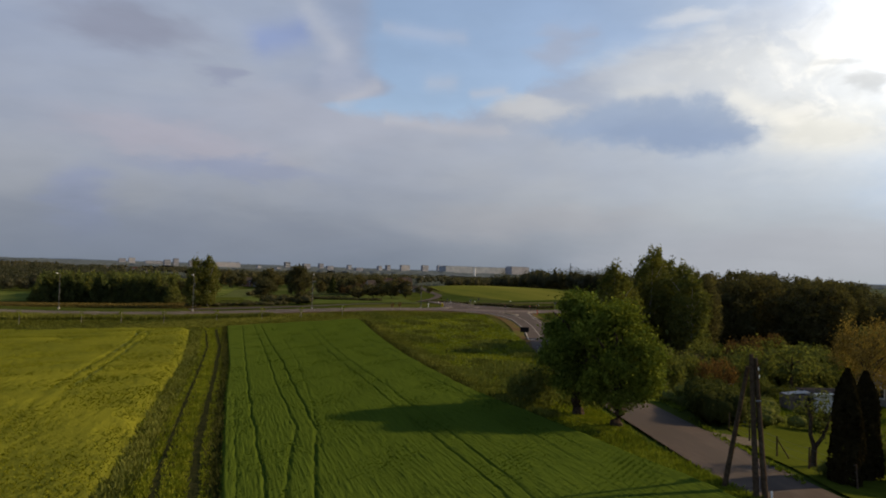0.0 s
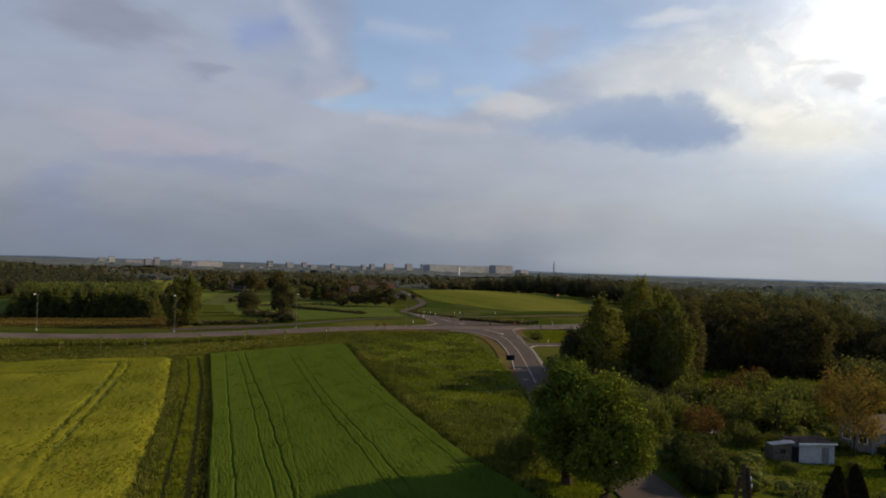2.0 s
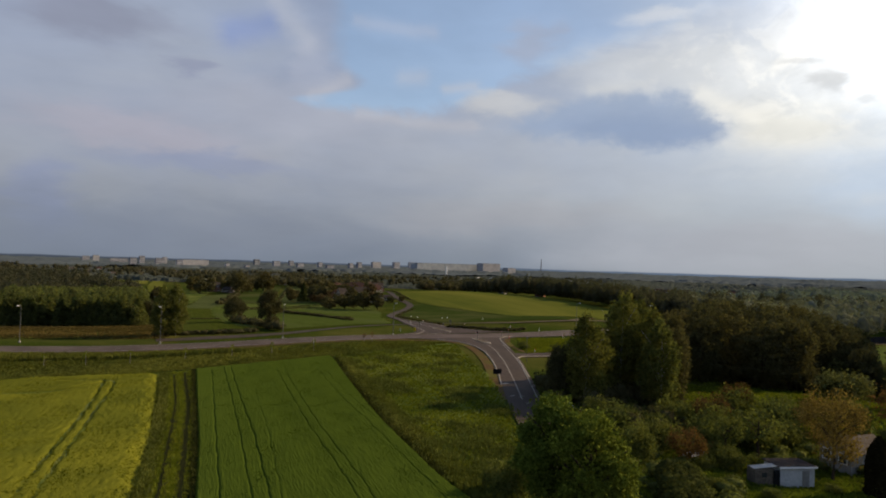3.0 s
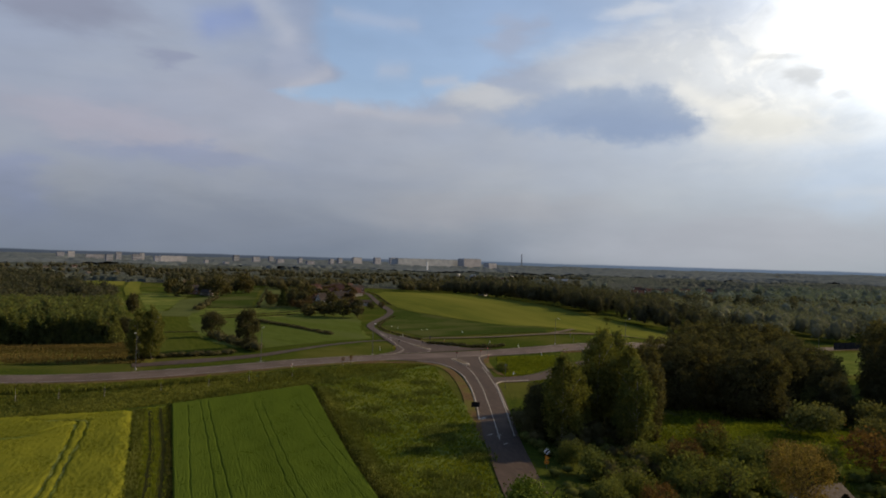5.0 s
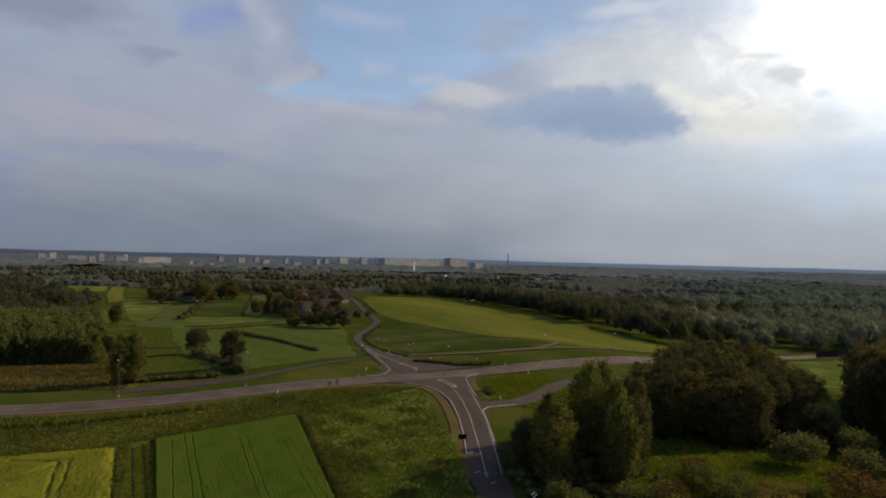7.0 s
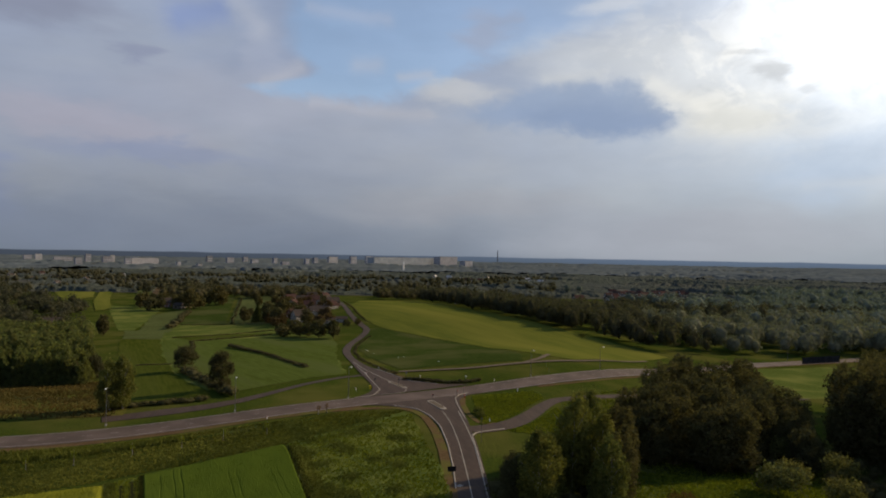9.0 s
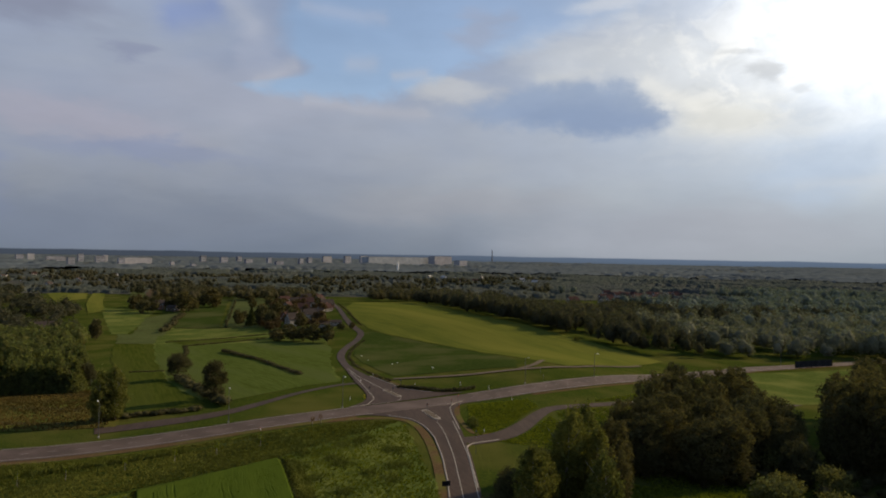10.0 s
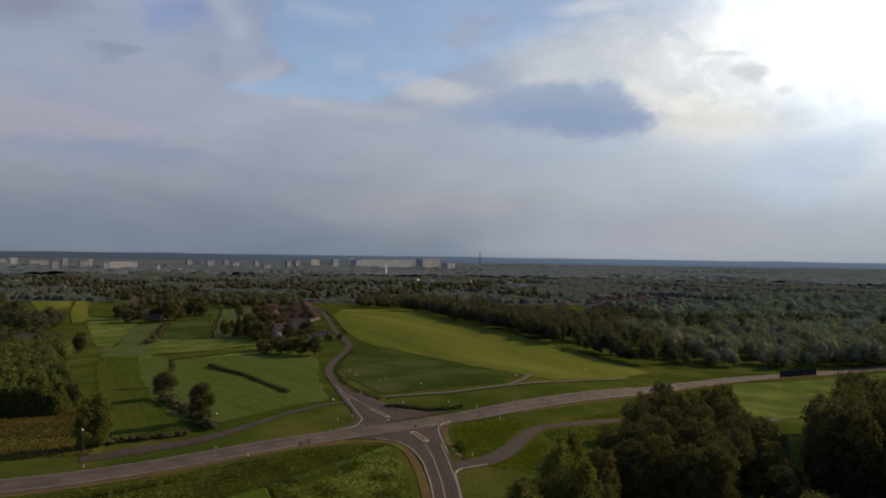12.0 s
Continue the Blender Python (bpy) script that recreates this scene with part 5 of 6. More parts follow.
for i in range(20):
    a = PLANT_RNG.uniform(0, 1)
    x, y = -95 + 85 * PLANT_RNG.random() - 40 * a, 500 + 330 * a
    if abs(x + 17 + (y - 540) * 0.09) > 7:
        plant("far_tree", x, y, PLANT_RNG.uniform(6, 11), PLANT_RNG.uniform(3.5, 5.5), group="trees round the village")
for i in range(16):
    plant("far_tree", -215 + 75 * PLANT_RNG.random(), 600 + 75 * PLANT_RNG.random(), PLANT_RNG.uniform(9, 15), PLANT_RNG.uniform(4.5, 7), group="trees round the farm")

for x, y, h, r in ((-101, 240, 8.5, 3.6), (-95.5, 247, 9, 3.8), (-113, 241, 8, 3.4)):
    plant("field_tree", x, y, h, r, "dark bushy tree at the edge of the young wood")
# young wood on the west side
k = 0
while k < 340:
    y = 238 + 62 * PLANT_RNG.random() ** 1.6
    x = PLANT_RNG.uniform(-300, -94 - (y - 236) * 0.36)
    if x < -0.61 * y:
        continue
    plant("young_tree", x, y, PLANT_RNG.uniform(7.0, 13.0), PLANT_RNG.uniform(2.5, 3.8), group="young wood beside the meadow")
    k += 1


# ---------------------------------------------------------------- woods too many to count
def ball(level):
    """Corners and triangles of a unit icosphere."""
    bm = bmesh.new()
    bmesh.ops.create_icosphere(bm, subdivisions=level, radius=1)
    bm.verts.index_update()
    v = np.array([w.co[:] for w in bm.verts])
    f = np.array([[w.index for w in g.verts] for g in bm.faces])
    bm.free()
    return v, f


def woods(name, label, spots, material, seed, level=2, leaves=40, size=1.0, core=0.84):
    """Lumpy crowns of a wood with loose sprays of leaves: x, y, height and radius of each crown."""
    rng = np.random.default_rng(seed)
    s = np.array(spots)
    n = len(s)
    base, tri = ball(level)
    ph = rng.uniform(0, math.tau, size=(n, 6))[:, None]
    d = base[None]
    lump = 1 + 0.20 * np.sin(d[..., 0] * 4.2 + ph[..., 0]) * np.sin(d[..., 1] * 4.6 + ph[..., 1]) + 0.14 * np.sin(d[..., 2] * 5 + ph[..., 2]) + 0.10 * np.sin(d[..., 0] * 9 + d[..., 2] * 7 + ph[..., 3])
    lump = lump + 0.09 * rng.normal(size=lump.shape)
    foot = height(s[:, 0], s[:, 1])[:, None]
    tall, wide = s[:, None, 2], s[:, None, 3]

    def placed(d, lump):
        p = np.empty(lump.shape + (3,))
        p[..., 0] = s[:, None, 0] + d[..., 0] * wide * lump
        p[..., 1] = s[:, None, 1] + d[..., 1] * wide * lump
        p[..., 2] = foot + tall * (0.54 + 0.46 * d[..., 2] * lump)
        return p

    body = placed(np.broadcast_to(d, (n,) + base.shape), lump * (core if leaves else 1.0))
    faces = (tri[None] + (np.arange(n) * len(base))[:, None, None]).reshape(-1, 3)
    ob = new(name, mesh_of(name, body.reshape(-1, 3), faces, material, True))
    tagged(ob, label, "wood", kind="stuff")
    if leaves:
        e = rng.normal(size=(n, leaves, 3))
        e /= np.linalg.norm(e, axis=2)[..., None]
        e[..., 2] = np.maximum(e[..., 2], -0.6)
        c = placed(e, rng.uniform(core + 0.04, 1.17, (n, leaves))).reshape(-1, 3)
        v, f = leaf_quads(rng, c, e.reshape(-1, 3), 1.0, 1.6)
        scale = np.repeat(np.repeat(s[:, 3], leaves) * size * 0.3, 4)[:, None]
        mid = np.repeat(c, 4, axis=0)
        extra = new(name + "_leaves", mesh_of(name + "_leaves", mid + (v - mid) * scale, f, material))
        tagged(extra, "outer leaf sprays of the " + label, "wood", kind="stuff")
    return ob


def scatter(rng, count, inside, xlo, xhi, ylo, yhi, hlo, hhi, spread=(0.38, 0.55)):
    out = []
    while len(out) < count:
        x, y = rng.uniform(xlo, xhi), rng.uniform(ylo, yhi)
        if inside(x, y):
            h = rng.uniform(hlo, hhi)
            out.append((x, y, h, h * rng.uniform(*spread)))
    return out


WR = random.Random(11)


def right_of_hill(x, y):
    edge = np.interp(y, [300, 350, 374, 416, 479, 560, 650, 720, 800], [205, 176, 164, 140, 112, 98, 92, 66, 45])
    return x > edge - np.interp(y, [350, 380], [9, 19]) and x < 0.95 * y + 120


near_wood = scatter(WR, 1150, lambda x, y: right_of_hill(x, y) and y > 352 + 0.02 * x, 60, 440, 345, 720, 9, 18, (0.27, 0.4))
near_wood = [p for p in near_wood if ((p[0] - 248) / 22) ** 2 + ((p[1] - 712) / 46) ** 2 > 1]
near_wood += scatter(WR, 130, lambda x, y: right_of_hill(x, y) and not right_of_hill(x - 16, y) and y > 352 + 0.02 * x, 60, 300, 345, 720, 8, 17, (0.24, 0.34))
near_wood = [p if p[1] < 560 or p[0] < 150 else (p[0], p[1], p[2] * 0.6, p[3]) for p in near_wood]
woods("wood_edge", "tall wood along the edge of the hill field, shade in its colour", [p for p in near_wood if p[1] < 500 and p[0] < 205], M["darkwood"], 21, 1, 320, 0.6, 0.68)
woods("wood_east", "dense mixed wood along the valley slope, haze in its colour", [p for p in near_wood if p[1] < 500 and p[0] >= 205], M["hazeleaf"], 34, 1, 260, 0.62, 0.76)
woods("wood_slope", "dense mixed wood behind the hill", [p for p in near_wood if p[1] >= 500], M["darkwood"], 33, 1, 100, 0.8, 0.76)
near_wood = scatter(WR, 1200, lambda x, y: x < 0.95 * y + 100 and y > 356 + 0.03 * x, 300, 1000, 352, 950, 9, 17, (0.3, 0.46))
CLEAR = ((415, 850, 128, 140), (800, 1190, 130, 95), (985, 1370, 95, 55), (251, 715, 26, 48))
near_wood = [p for p in near_wood if all(((p[0] - a) / c) ** 2 + ((p[1] - b) / d) ** 2 > 1 for a, b, c, d in CLEAR)]
woods("wood_valley", "mixed wood filling the valley, haze in its colour", near_wood, M["midhazeleaf"], 22, 1, 130, 0.7, 0.8)
west_wood = scatter(WR, 340, lambda x, y: x < -100 - (y - 236) * 0.36 and x > -0.60 * y, -340, -110, 285, 410, 8.5, 12.5, (0.28, 0.4))
woods("wood_plantation", "close-set young plantation wood", west_wood, M["young"], 32, 1, 130, 0.9)


def patchy(x, y):
    return math.sin(x / 95 + 0.7) * math.cos(y / 130 - 0.4) + 0.6 * math.sin(x / 41 + y / 57) > -0.25 and -0.85 * y - 150 < x < 1.15 * y + 150


def canopy(name, label, az0, az1, near, far, turn_step, ratio, cell, tall, material, dense):
    """A closed canopy of many small round crowns over the far land, laid out in a fan from the origin."""
    d = near * ratio ** np.arange(int(math.log(far / near) / math.log(ratio)) + 1)
    g = np.radians(np.arange(az0, az1, turn_step))
    d, g = np.meshgrid(d, g, indexing="ij")
    rng = np.random.default_rng(71)
    d = d * (1 + (ratio - 1) * rng.uniform(-0.35, 0.35, d.shape))
    x, y = d * np.sin(g), d * np.cos(g)
    top = np.full(x.shape, -2.5)
    ci, cj = np.floor(x / cell), np.floor(y / cell)
    for i in (-1, 0, 1):
        for j in (-1, 0, 1):
            u, v = ci + i, cj + j
            h1, h2, h3, h4 = (np.abs(np.sin(u * p + v * q) * 43758.5453) % 1.0 for p, q in ((12.9898, 78.233), (39.346, 11.135), (73.156, 52.235), (26.651, 94.673)))
            px, py = (u + h1) * cell, (v + h2) * cell
            r = cell * (0.62 + 0.4 * h3)
            lift = np.sqrt(np.clip(1 - ((x - px) ** 2 + (y - py) ** 2) / r ** 2, 0, 1))
            grows = dense(px, py) > h4
            rank = tall * (0.75 + 0.45 * np.sin(px / 67 + py / 113) * np.sin(px / 171 - py / 59))
            top = np.maximum(top, np.where(grows & (lift > 0), rank * (0.55 + 0.45 * h3) * (0.45 + 0.55 * lift), -2.5))
    z = height(x, y) + top + np.where(top > 0, 0.5 * rng.normal(size=x.shape), 0)
    ob = new(name, sheet(name, x[:, ::-1], y[:, ::-1], z[:, ::-1], material))
    return tagged(ob, label, "wood", kind="stuff")


def patchy(x, y):
    """How thickly the far land is wooded: glades, village clearings and field strips stay open."""
    f = np.sin(x / 95 + 0.7) * np.cos(y / 130 - 0.4) + 0.6 * np.sin(x / 41 + y / 57)
    out = np.where(f > -0.05, 0.97, 0.10)
    for a, b, c, e in CLEAR:
        out = np.where(((x - a) / c) ** 2 + ((y - b) / e) ** 2 < 1, 0.16, out)
    return np.where((y < 850) & (x < 380), 0.0, out)


def patchy_far(x, y):
    return np.where(np.sin(x / 210) * np.cos(y / 290) > -0.25, 0.95, 0.12)


canopy("far_woods", "woodland and garden trees across the far plain, greyed by painted haze", -42, 49, 780, 1990, 0.13, 1.0035, 8.0, 7.0, M["plainhazewood"], patchy)
stand = scatter(WR, 1200, lambda x, y: (y > 860 or x > 400) and math.sin(x / 52 + 1.1) * math.sin(y / 71) > -0.1 and -0.8 * y < x < 0.3 * y, -1000, 1500, 800, 1500, 8, 14, (0.36, 0.55))
woods("tall_groups", "groups of taller trees standing among the far houses", stand, M["darkwood"], 36, 1, 40, 0.8, 0.66)
canopy("horizon_woods", "woodland on the far plain, blued by painted haze", -42, 49, 1880, 4800, 0.16, 1.006, 16.0, 10.0, M["hazewood"], patchy_far)
tree_rows = scatter(WR, 260, lambda x, y: x < -0.12 * y - 60 and x > -0.85 * y - 60 and not (-245 < x < -90 and y < 830) and math.sin(x / 38 + y / 60) > 0.1 and not (-0.72 * y < x < -0.6 * y and y < 560), -700, -90, 410, 900, 8, 15, (0.4, 0.55))
west_mass = scatter(WR, 330, lambda x, y: -0.7 * y < x < -0.405 * y and y > 405 and not (-0.52 * y < x < -0.40 * y and 640 < y), -560, -160, 405, 900, 7, 13, (0.36, 0.5))
woods("wood_west", "loose rows of trees between the western fields", tree_rows + west_mass, M["darkwood"], 25, 1, 190, 0.85, 0.6)
belt = scatter(WR, 210, lambda x, y: x > 5 or x < -60, -240, 130, 735, 850, 9, 14, (0.4, 0.55))
woods("wood_belt", "belt of trees behind the hill and village", belt, M["darkwood"], 26, 1, 130, 0.8, 0.74)
hedge = [(-134 - 20 * s + WR.uniform(-2, 2), 468 + 120 * s, WR.uniform(2.5, 5), WR.uniform(1.5, 2.6)) for s in np.linspace(0, 1, 34)]
hedge += [(float(np.interp(s, [0, .5, 1], [-68, -46, -22])), float(np.interp(s, [0, .5, 1], [341, 307, 255])), WR.uniform(0.9, 1.5) + 1.2 * (1 - s) ** 3, WR.uniform(1.1, 1.8)) for s in np.linspace(0, 1, 46)]
hedge += [(-99 + 2 * WR.random() - 40 * s, 492 + 250 * s, WR.uniform(1, 2), 1.3) for s in np.linspace(0, 1, 36)]
for line in ([(-138, 502), (-101, 490), (-66, 485)], [(-112, 400), (-86, 413), (-58, 430)], [(-95, 373), (-87, 345), (-83, 327)], [(-96, 374), (-74, 392), (-57, 404)]):
    hedge += [(float(x) + WR.uniform(-0.6, 0.6), float(y), WR.uniform(0.35, 0.9), WR.uniform(0.7, 1.3)) for x, y in resample(line, 40)]
# rows along the village road stand in for the shadow of its bank
for line, tall in (([(11.8, 237), (5.6, 251), (1.6, 264), (-2.0, 285), (-4.4, 310), (-4.4, 335), (-2.0, 358), (2.6, 380)], 0.9), ([(0.5, 445), (-5.5, 490), (-10.5, 545), (-16, 600), (-24, 690)], 1.2), ([(14.5, 224.5), (19, 222.6), (29, 217.5), (40, 222)], 1.5)):
    hedge += [(float(x) + WR.uniform(-0.4, 0.4), float(y), WR.uniform(0.6, 1.0) * tall, WR.uniform(0.7, 1.2)) for x, y in resample(line, 46)]
hedge += [(float(x) + WR.uniform(-1, 1), float(y) + WR.uniform(-1, 1), WR.uniform(1.4, 3.0), WR.uniform(1.4, 2.4)) for x, y in resample([(-66, 254), (-55, 232), (-45, 212), (-39, 201)], 40)]
hedge += [(float(x), float(y) + WR.uniform(-1, 1), WR.uniform(0.8, 1.6), WR.uniform(1.2, 1.8)) for x, y in resample([(-70, 189), (-62, 192), (-52, 194), (-45, 196)], 24)]
hedge += [(-80 - 12 * s, 281 + 1.0 * WR.random(), 0.5, 1.0) for s in np.linspace(0, 1, 10)]
woods("field_hedges", "low dark hedges and ditches between fields, some in place of bank shade", hedge, M["leafdark"], 27, 1, 60, 0.9)
garden_scrub = scatter(WR, 300, lambda x, y: x < 0.85 * y + 4 and not (36 < x < 56 and 60 < y < 82) and not (40 < x < 92 and 98 < y < 130), 24, 100, 58, 112, 0.6, 1.7, (0.6, 1.0))
woods("garden_undergrowth", "tangled green undergrowth of the allotments", garden_scrub, M["shrub"], 29, 1, 150, 0.6)
# the first 60 bushes are added to darken shaded ground to the east
clump_scrub = scatter(WR, 60, lambda x, y: True, 94, 122, 108, 168, 1.5, 3.6, (0.45, 0.7)) + scatter(WR, 150, lambda x, y: (x - 38) ** 2 / 200 + (y - 112) ** 2 / 500 < 1 or (x - 82) ** 2 / 400 + (y - 152) ** 2 / 400 < 1, 24, 110, 90, 175, 1.5, 4.0, (0.45, 0.7))
woods("clump_undergrowth", "undergrowth below the trees, partly added to darken shaded ground", clump_scrub, M["leafdark"], 30, 1, 220, 0.6)
hedge = [(23.9 + side + 0.3 * WR.random() + 0.16 * i, 57.5 + 0.5 * i, 2.7 + 0.25 * WR.random(), 1.15) for i in range(24) for side in (0.0, 1.1, 2.2)]
woods("garden_hedge", "tall clipped hedge between side road and garden", hedge, M["scrubdark"], 31, 2, 200, 0.6)


# ---------------------------------------------------------------- grass and crops
def spread_between(left, right, count, seed, power=1.0, gaps=(), roads=()):
    rng = np.random.default_rng(seed)
    a, b = resample(left, 300), resample(right, 300)
    i = (rng.uniform(0, 1, count) ** power * 299).astype(int)
    u = rng.uniform(0, 1, count)[:, None]
    p = a[i] * (1 - u) + b[i] * u + rng.normal(size=(count, 2)) * 0.3
    bare = np.zeros(count, bool)
    for x0, y0, w in gaps:
        bare |= np.abs(p[:, 0] - np.interp(p[:, 1], y0, x0)) < w
    for road_line, w in roads:
        q = resample(road_line, 120)
        bare |= np.min(np.hypot(p[:, None, 0] - q[None, :, 0], p[:, None, 1] - q[None, :, 1]), axis=1) < w
    return p[~bare, 0], p[~bare, 1]


blades("track_weeds", "tall weeds and grass along the farm track", *spread_between([(-12, 28), (-15, 37), (-22, 58.5), (-30.7, 86), (-47, 131.5)], [(-7, 28), (-9.9, 35.5), (-17.5, 59), (-24.3, 81), (-42.2, 135)], 20000, 41, 1.5, [([p[0] for p in line], [p[1] for p in line], w) for line, w in zip(RUTS, (0.2, 0.3))]), 0.3, 0.07, M["tuft"], 41, 0.08)
blades("ditch_reeds", "tall dark reeds in the roadside ditch", *spread_between([(-190, 128), (-130, 136), (-90, 141), (-62, 147.5), (-38, 157)], [(-190, 143), (-130, 148), (-90, 150.5), (-62, 152.5), (-38, 159)], 22000, 49, 1.7), 0.85, 0.15, M["tuftdark"], 49, 0.08, 0.35)
blades("track_clumps", "tall dark weed clumps beside the ruts", *spread_between([(-13.4, 28), (-15.2, 37), (-22.2, 58.5), (-31, 86), (-47.3, 131.5)], [(-12.4, 28), (-14.2, 37), (-21.0, 58.5), (-29.6, 86), (-45.8, 131.5)], 4200, 50), 0.5, 0.12, M["tuftdark"], 50, 0.05)
blades("track_clumps", "tall dark weed clumps beside the barley", *spread_between([(-7.2, 28), (-9.5, 35.5), (-17.2, 59), (-24.2, 81), (-42.2, 135)], [(-6.8, 28), (-9.0, 35.5), (-16.7, 59), (-23.5, 81), (-41.6, 135)], 3600, 51), 0.5, 0.12, M["scrubdark"], 51, 0.05)
blades("meadow_tufts", "rough tufts of meadow grass", *spread_between([(-15.8, 151), (-2, 95), (6, 67), (13.5, 51)], [(13, 176), (17, 120), (15, 86), (15.3, 52)], 30000, 42), 0.26, 0.12, M["tuft"], 42, 0.08)
blades("field_edge_scrub", "low dark scrub and weeds along the barley edge", *spread_between([(-15.0, 150), (-2.4, 95), (5.2, 67), (10, 55)], [(-12.0, 148), (0.6, 96), (7.4, 68), (11.6, 56)], 9000, 48), 0.5, 0.12, M["tuftdark"], 48, 0.05)
blades("verge_tufts", "tall grass on the road verge", *spread_between([(21, 5), (16.2, 37.6), (12, 48), (10, 56), (8, 67)], [(23.4, 5), (18.1, 37.6), (16.1, 48), (15.7, 56), (15.5, 67)], 12000, 43), 0.28, 0.08, M["tuft"], 43, 0.03)
blades("field_margin", "grass margin between field and main road", *spread_between([(-150, 90), (-75, 121), (-47, 134), (-16, 152), (-8, 150)], [(-150, 141), (-75, 147), (-44, 160), (0, 180), (12, 180)], 32000, 44), 0.3, 0.14, M["tuftdark"], 44, 0.02)
blades("rape_heads", "yellow flower heads of the rape crop", *spread_between([(-60, 22), (-62, 45), (-80, 80), (-95, 112)], [(-11, 22), (-16.5, 40), (-31.5, 86), (-48, 130)], 60000, 46, 1.5), 0.12, 0.04, M["rapeflower"], 46, 0.82, 1.1)
blades("garden_grass", "unmown grass between the garden shrubs", *spread_between([(22.5, 40), (22.6, 52), (24, 62), (26, 90)], [(45, 40), (48, 52), (56, 70), (70, 95)], 26000, 47, roads=[([(31, 34), (32, 60)], 8.5)]), 0.28, 0.09, M["tuft"], 47, 0.05)

blades("sedge_blades", "dry brown sedge and reed grass", *spread_between([(-180, 180), (-170, 225), (-150, 265)], [(-64, 181), (-78, 225), (-92, 240)], 14000, 52), 0.6, 0.16, M["sedge"], 52, 0.1, 0.4)
blades("clearing_tufts", "rank grass tufts of the clearing", *spread_between([(38, 100), (62, 90)], [(56, 132), (96, 124)], 14000, 53), 0.35, 0.14, M["tuft"], 53, 0.1)
blades("meadow_tufts", "rough tufts of grass below the wood", *spread_between([(100, 100), (112, 150), (128, 200), (150, 235)], [(60, 100), (62, 150), (60, 200), (150, 260)], 30000, 54, roads=[(SLIP, 3.4), (MAIN, 7.0)]), 0.35, 0.18, M["tuft"], 54, 0.05)
blades("slope_tufts", "rough grass along the side of the junction", *spread_between([(30, 165), (34, 200)], [(60, 150), (56, 210)], 9000, 55, roads=[(SLIP, 3.4), (MAIN, 7.0), ([(28.2, 184), (27.6, 168), (26.8, 150)], 3.0)]), 0.3, 0.14, M["tuft"], 55, 0.05)


def clustered(spots, count, spread, seed):
    """Places gathered in clumps round the given spots."""
    rng = np.random.default_rng(seed)
    s = np.array(spots)[rng.integers(0, len(spots), count)]
    p = s + rng.normal(size=(count, 2)) * np.array(spread) * rng.uniform(0.3, 1.2, count)[:, None]
    return p[:, 0], p[:, 1]


CR = random.Random(77)
meadow_spots = []
while len(meadow_spots) < 64:
    y = CR.uniform(60, 172)
    x = CR.uniform(np.interp(y, [60, 95, 150, 172], [9, 0, -13, -20]), np.interp(y, [60, 122, 172], [14, 15, 8]))
    meadow_spots.append((x, y))
blades("weed_clumps", "dark weed clumps in the rough meadow", *clustered(meadow_spots, 12000, (1.4, 1.7), 61), 0.6, 0.13, M["tuftdark"], 61, 0.05)
# dark leaves stand in for the shadowed furrow beside the barley
blades("weed_clumps", "dark weeds in place of the shadowed furrow at the crop edge", *spread_between([(-16.5, 152), (-3.0, 96), (4.2, 68)], [(-15.2, 152), (-1.8, 97), (5.6, 69)], 2400, 62, 0.6), 0.5, 0.12, M["scrubdark"], 62, 0.05)
# ---------------------------------------------------------------- street furniture
def street_lamp(x, y, tall, turn, label):
    ob = thing("street_lamp", x, y, turn, label, "street lamp", "lamps along the main road")
    part("base", box(0.4, 0.4, 0.5, (0, 0, -0.05), 0.03), M["concrete"], ob)
    part("post", tube([(0, 0, 0), (0, 0, tall * 0.5), (0, 0, tall)], [0.085, 0.07, 0.05]), M["steel"], ob)
    arm = part("arm", tube([(0, 0, tall - 0.05), (0.3, 0, tall + 0.12), (1.2, 0, tall + 0.2)], [0.05, 0.045, 0.04], 6), M["steel"], ob)
    part("luminaire", box(0.8, 0.3, 0.14, (1.45, 0, tall + 0.14), 0.04), M["white"], arm)


for x, y, turn in ((-97.5, 171.5, -90), (-62.7, 171.5, -80), (-33.6, 181.0, -70), (-4.0, 194.5, -60), (60, 230.5, -60), (92, 247, -55)):
    street_lamp(x, y, 9.2, turn, "grey steel street lamp on the main road verge")


def sign_post(x, y, turn, label, panels, tall):
    ob = thing("road_sign", x, y, turn, label, "road sign", "signs of the junction")
    part("post", tube([(0, 0, -0.1), (0, 0, tall)], [0.045, 0.045], 8), M["steel"], ob)
    for name, bm, mt in panels:
        part(name, bm, M[mt], ob)


def tilted(size, z, y=-0.06, turn=45, thick=0.03):
    bm = bmesh.new()
    bmesh.ops.create_cube(bm, size=1, matrix=Matrix.Translation((0, y, z)) @ pose(0, 0, 0, 0, turn, 0) @ Matrix.Diagonal((size, thick, size, 1)))
    return bm


def bar(w, h, x, z, y=-0.085, turn=0):
    bm = bmesh.new()
    bmesh.ops.create_cube(bm, size=1, matrix=Matrix.Translation((x, y, z)) @ pose(0, 0, 0, 0, turn, 0) @ Matrix.Diagonal((w, 0.02, h, 1)))
    return bm


def triangle(size, z, y=-0.06):
    bm = bmesh.new()
    bmesh.ops.create_cone(bm, cap_ends=True, segments=3, radius1=size, radius2=size, depth=0.03, matrix=Matrix.Translation((0, y, z)) @ pose(0, 0, 0, 90, 0, 0) @ pose(0, 0, 0, 0, 0, 30))
    return bm


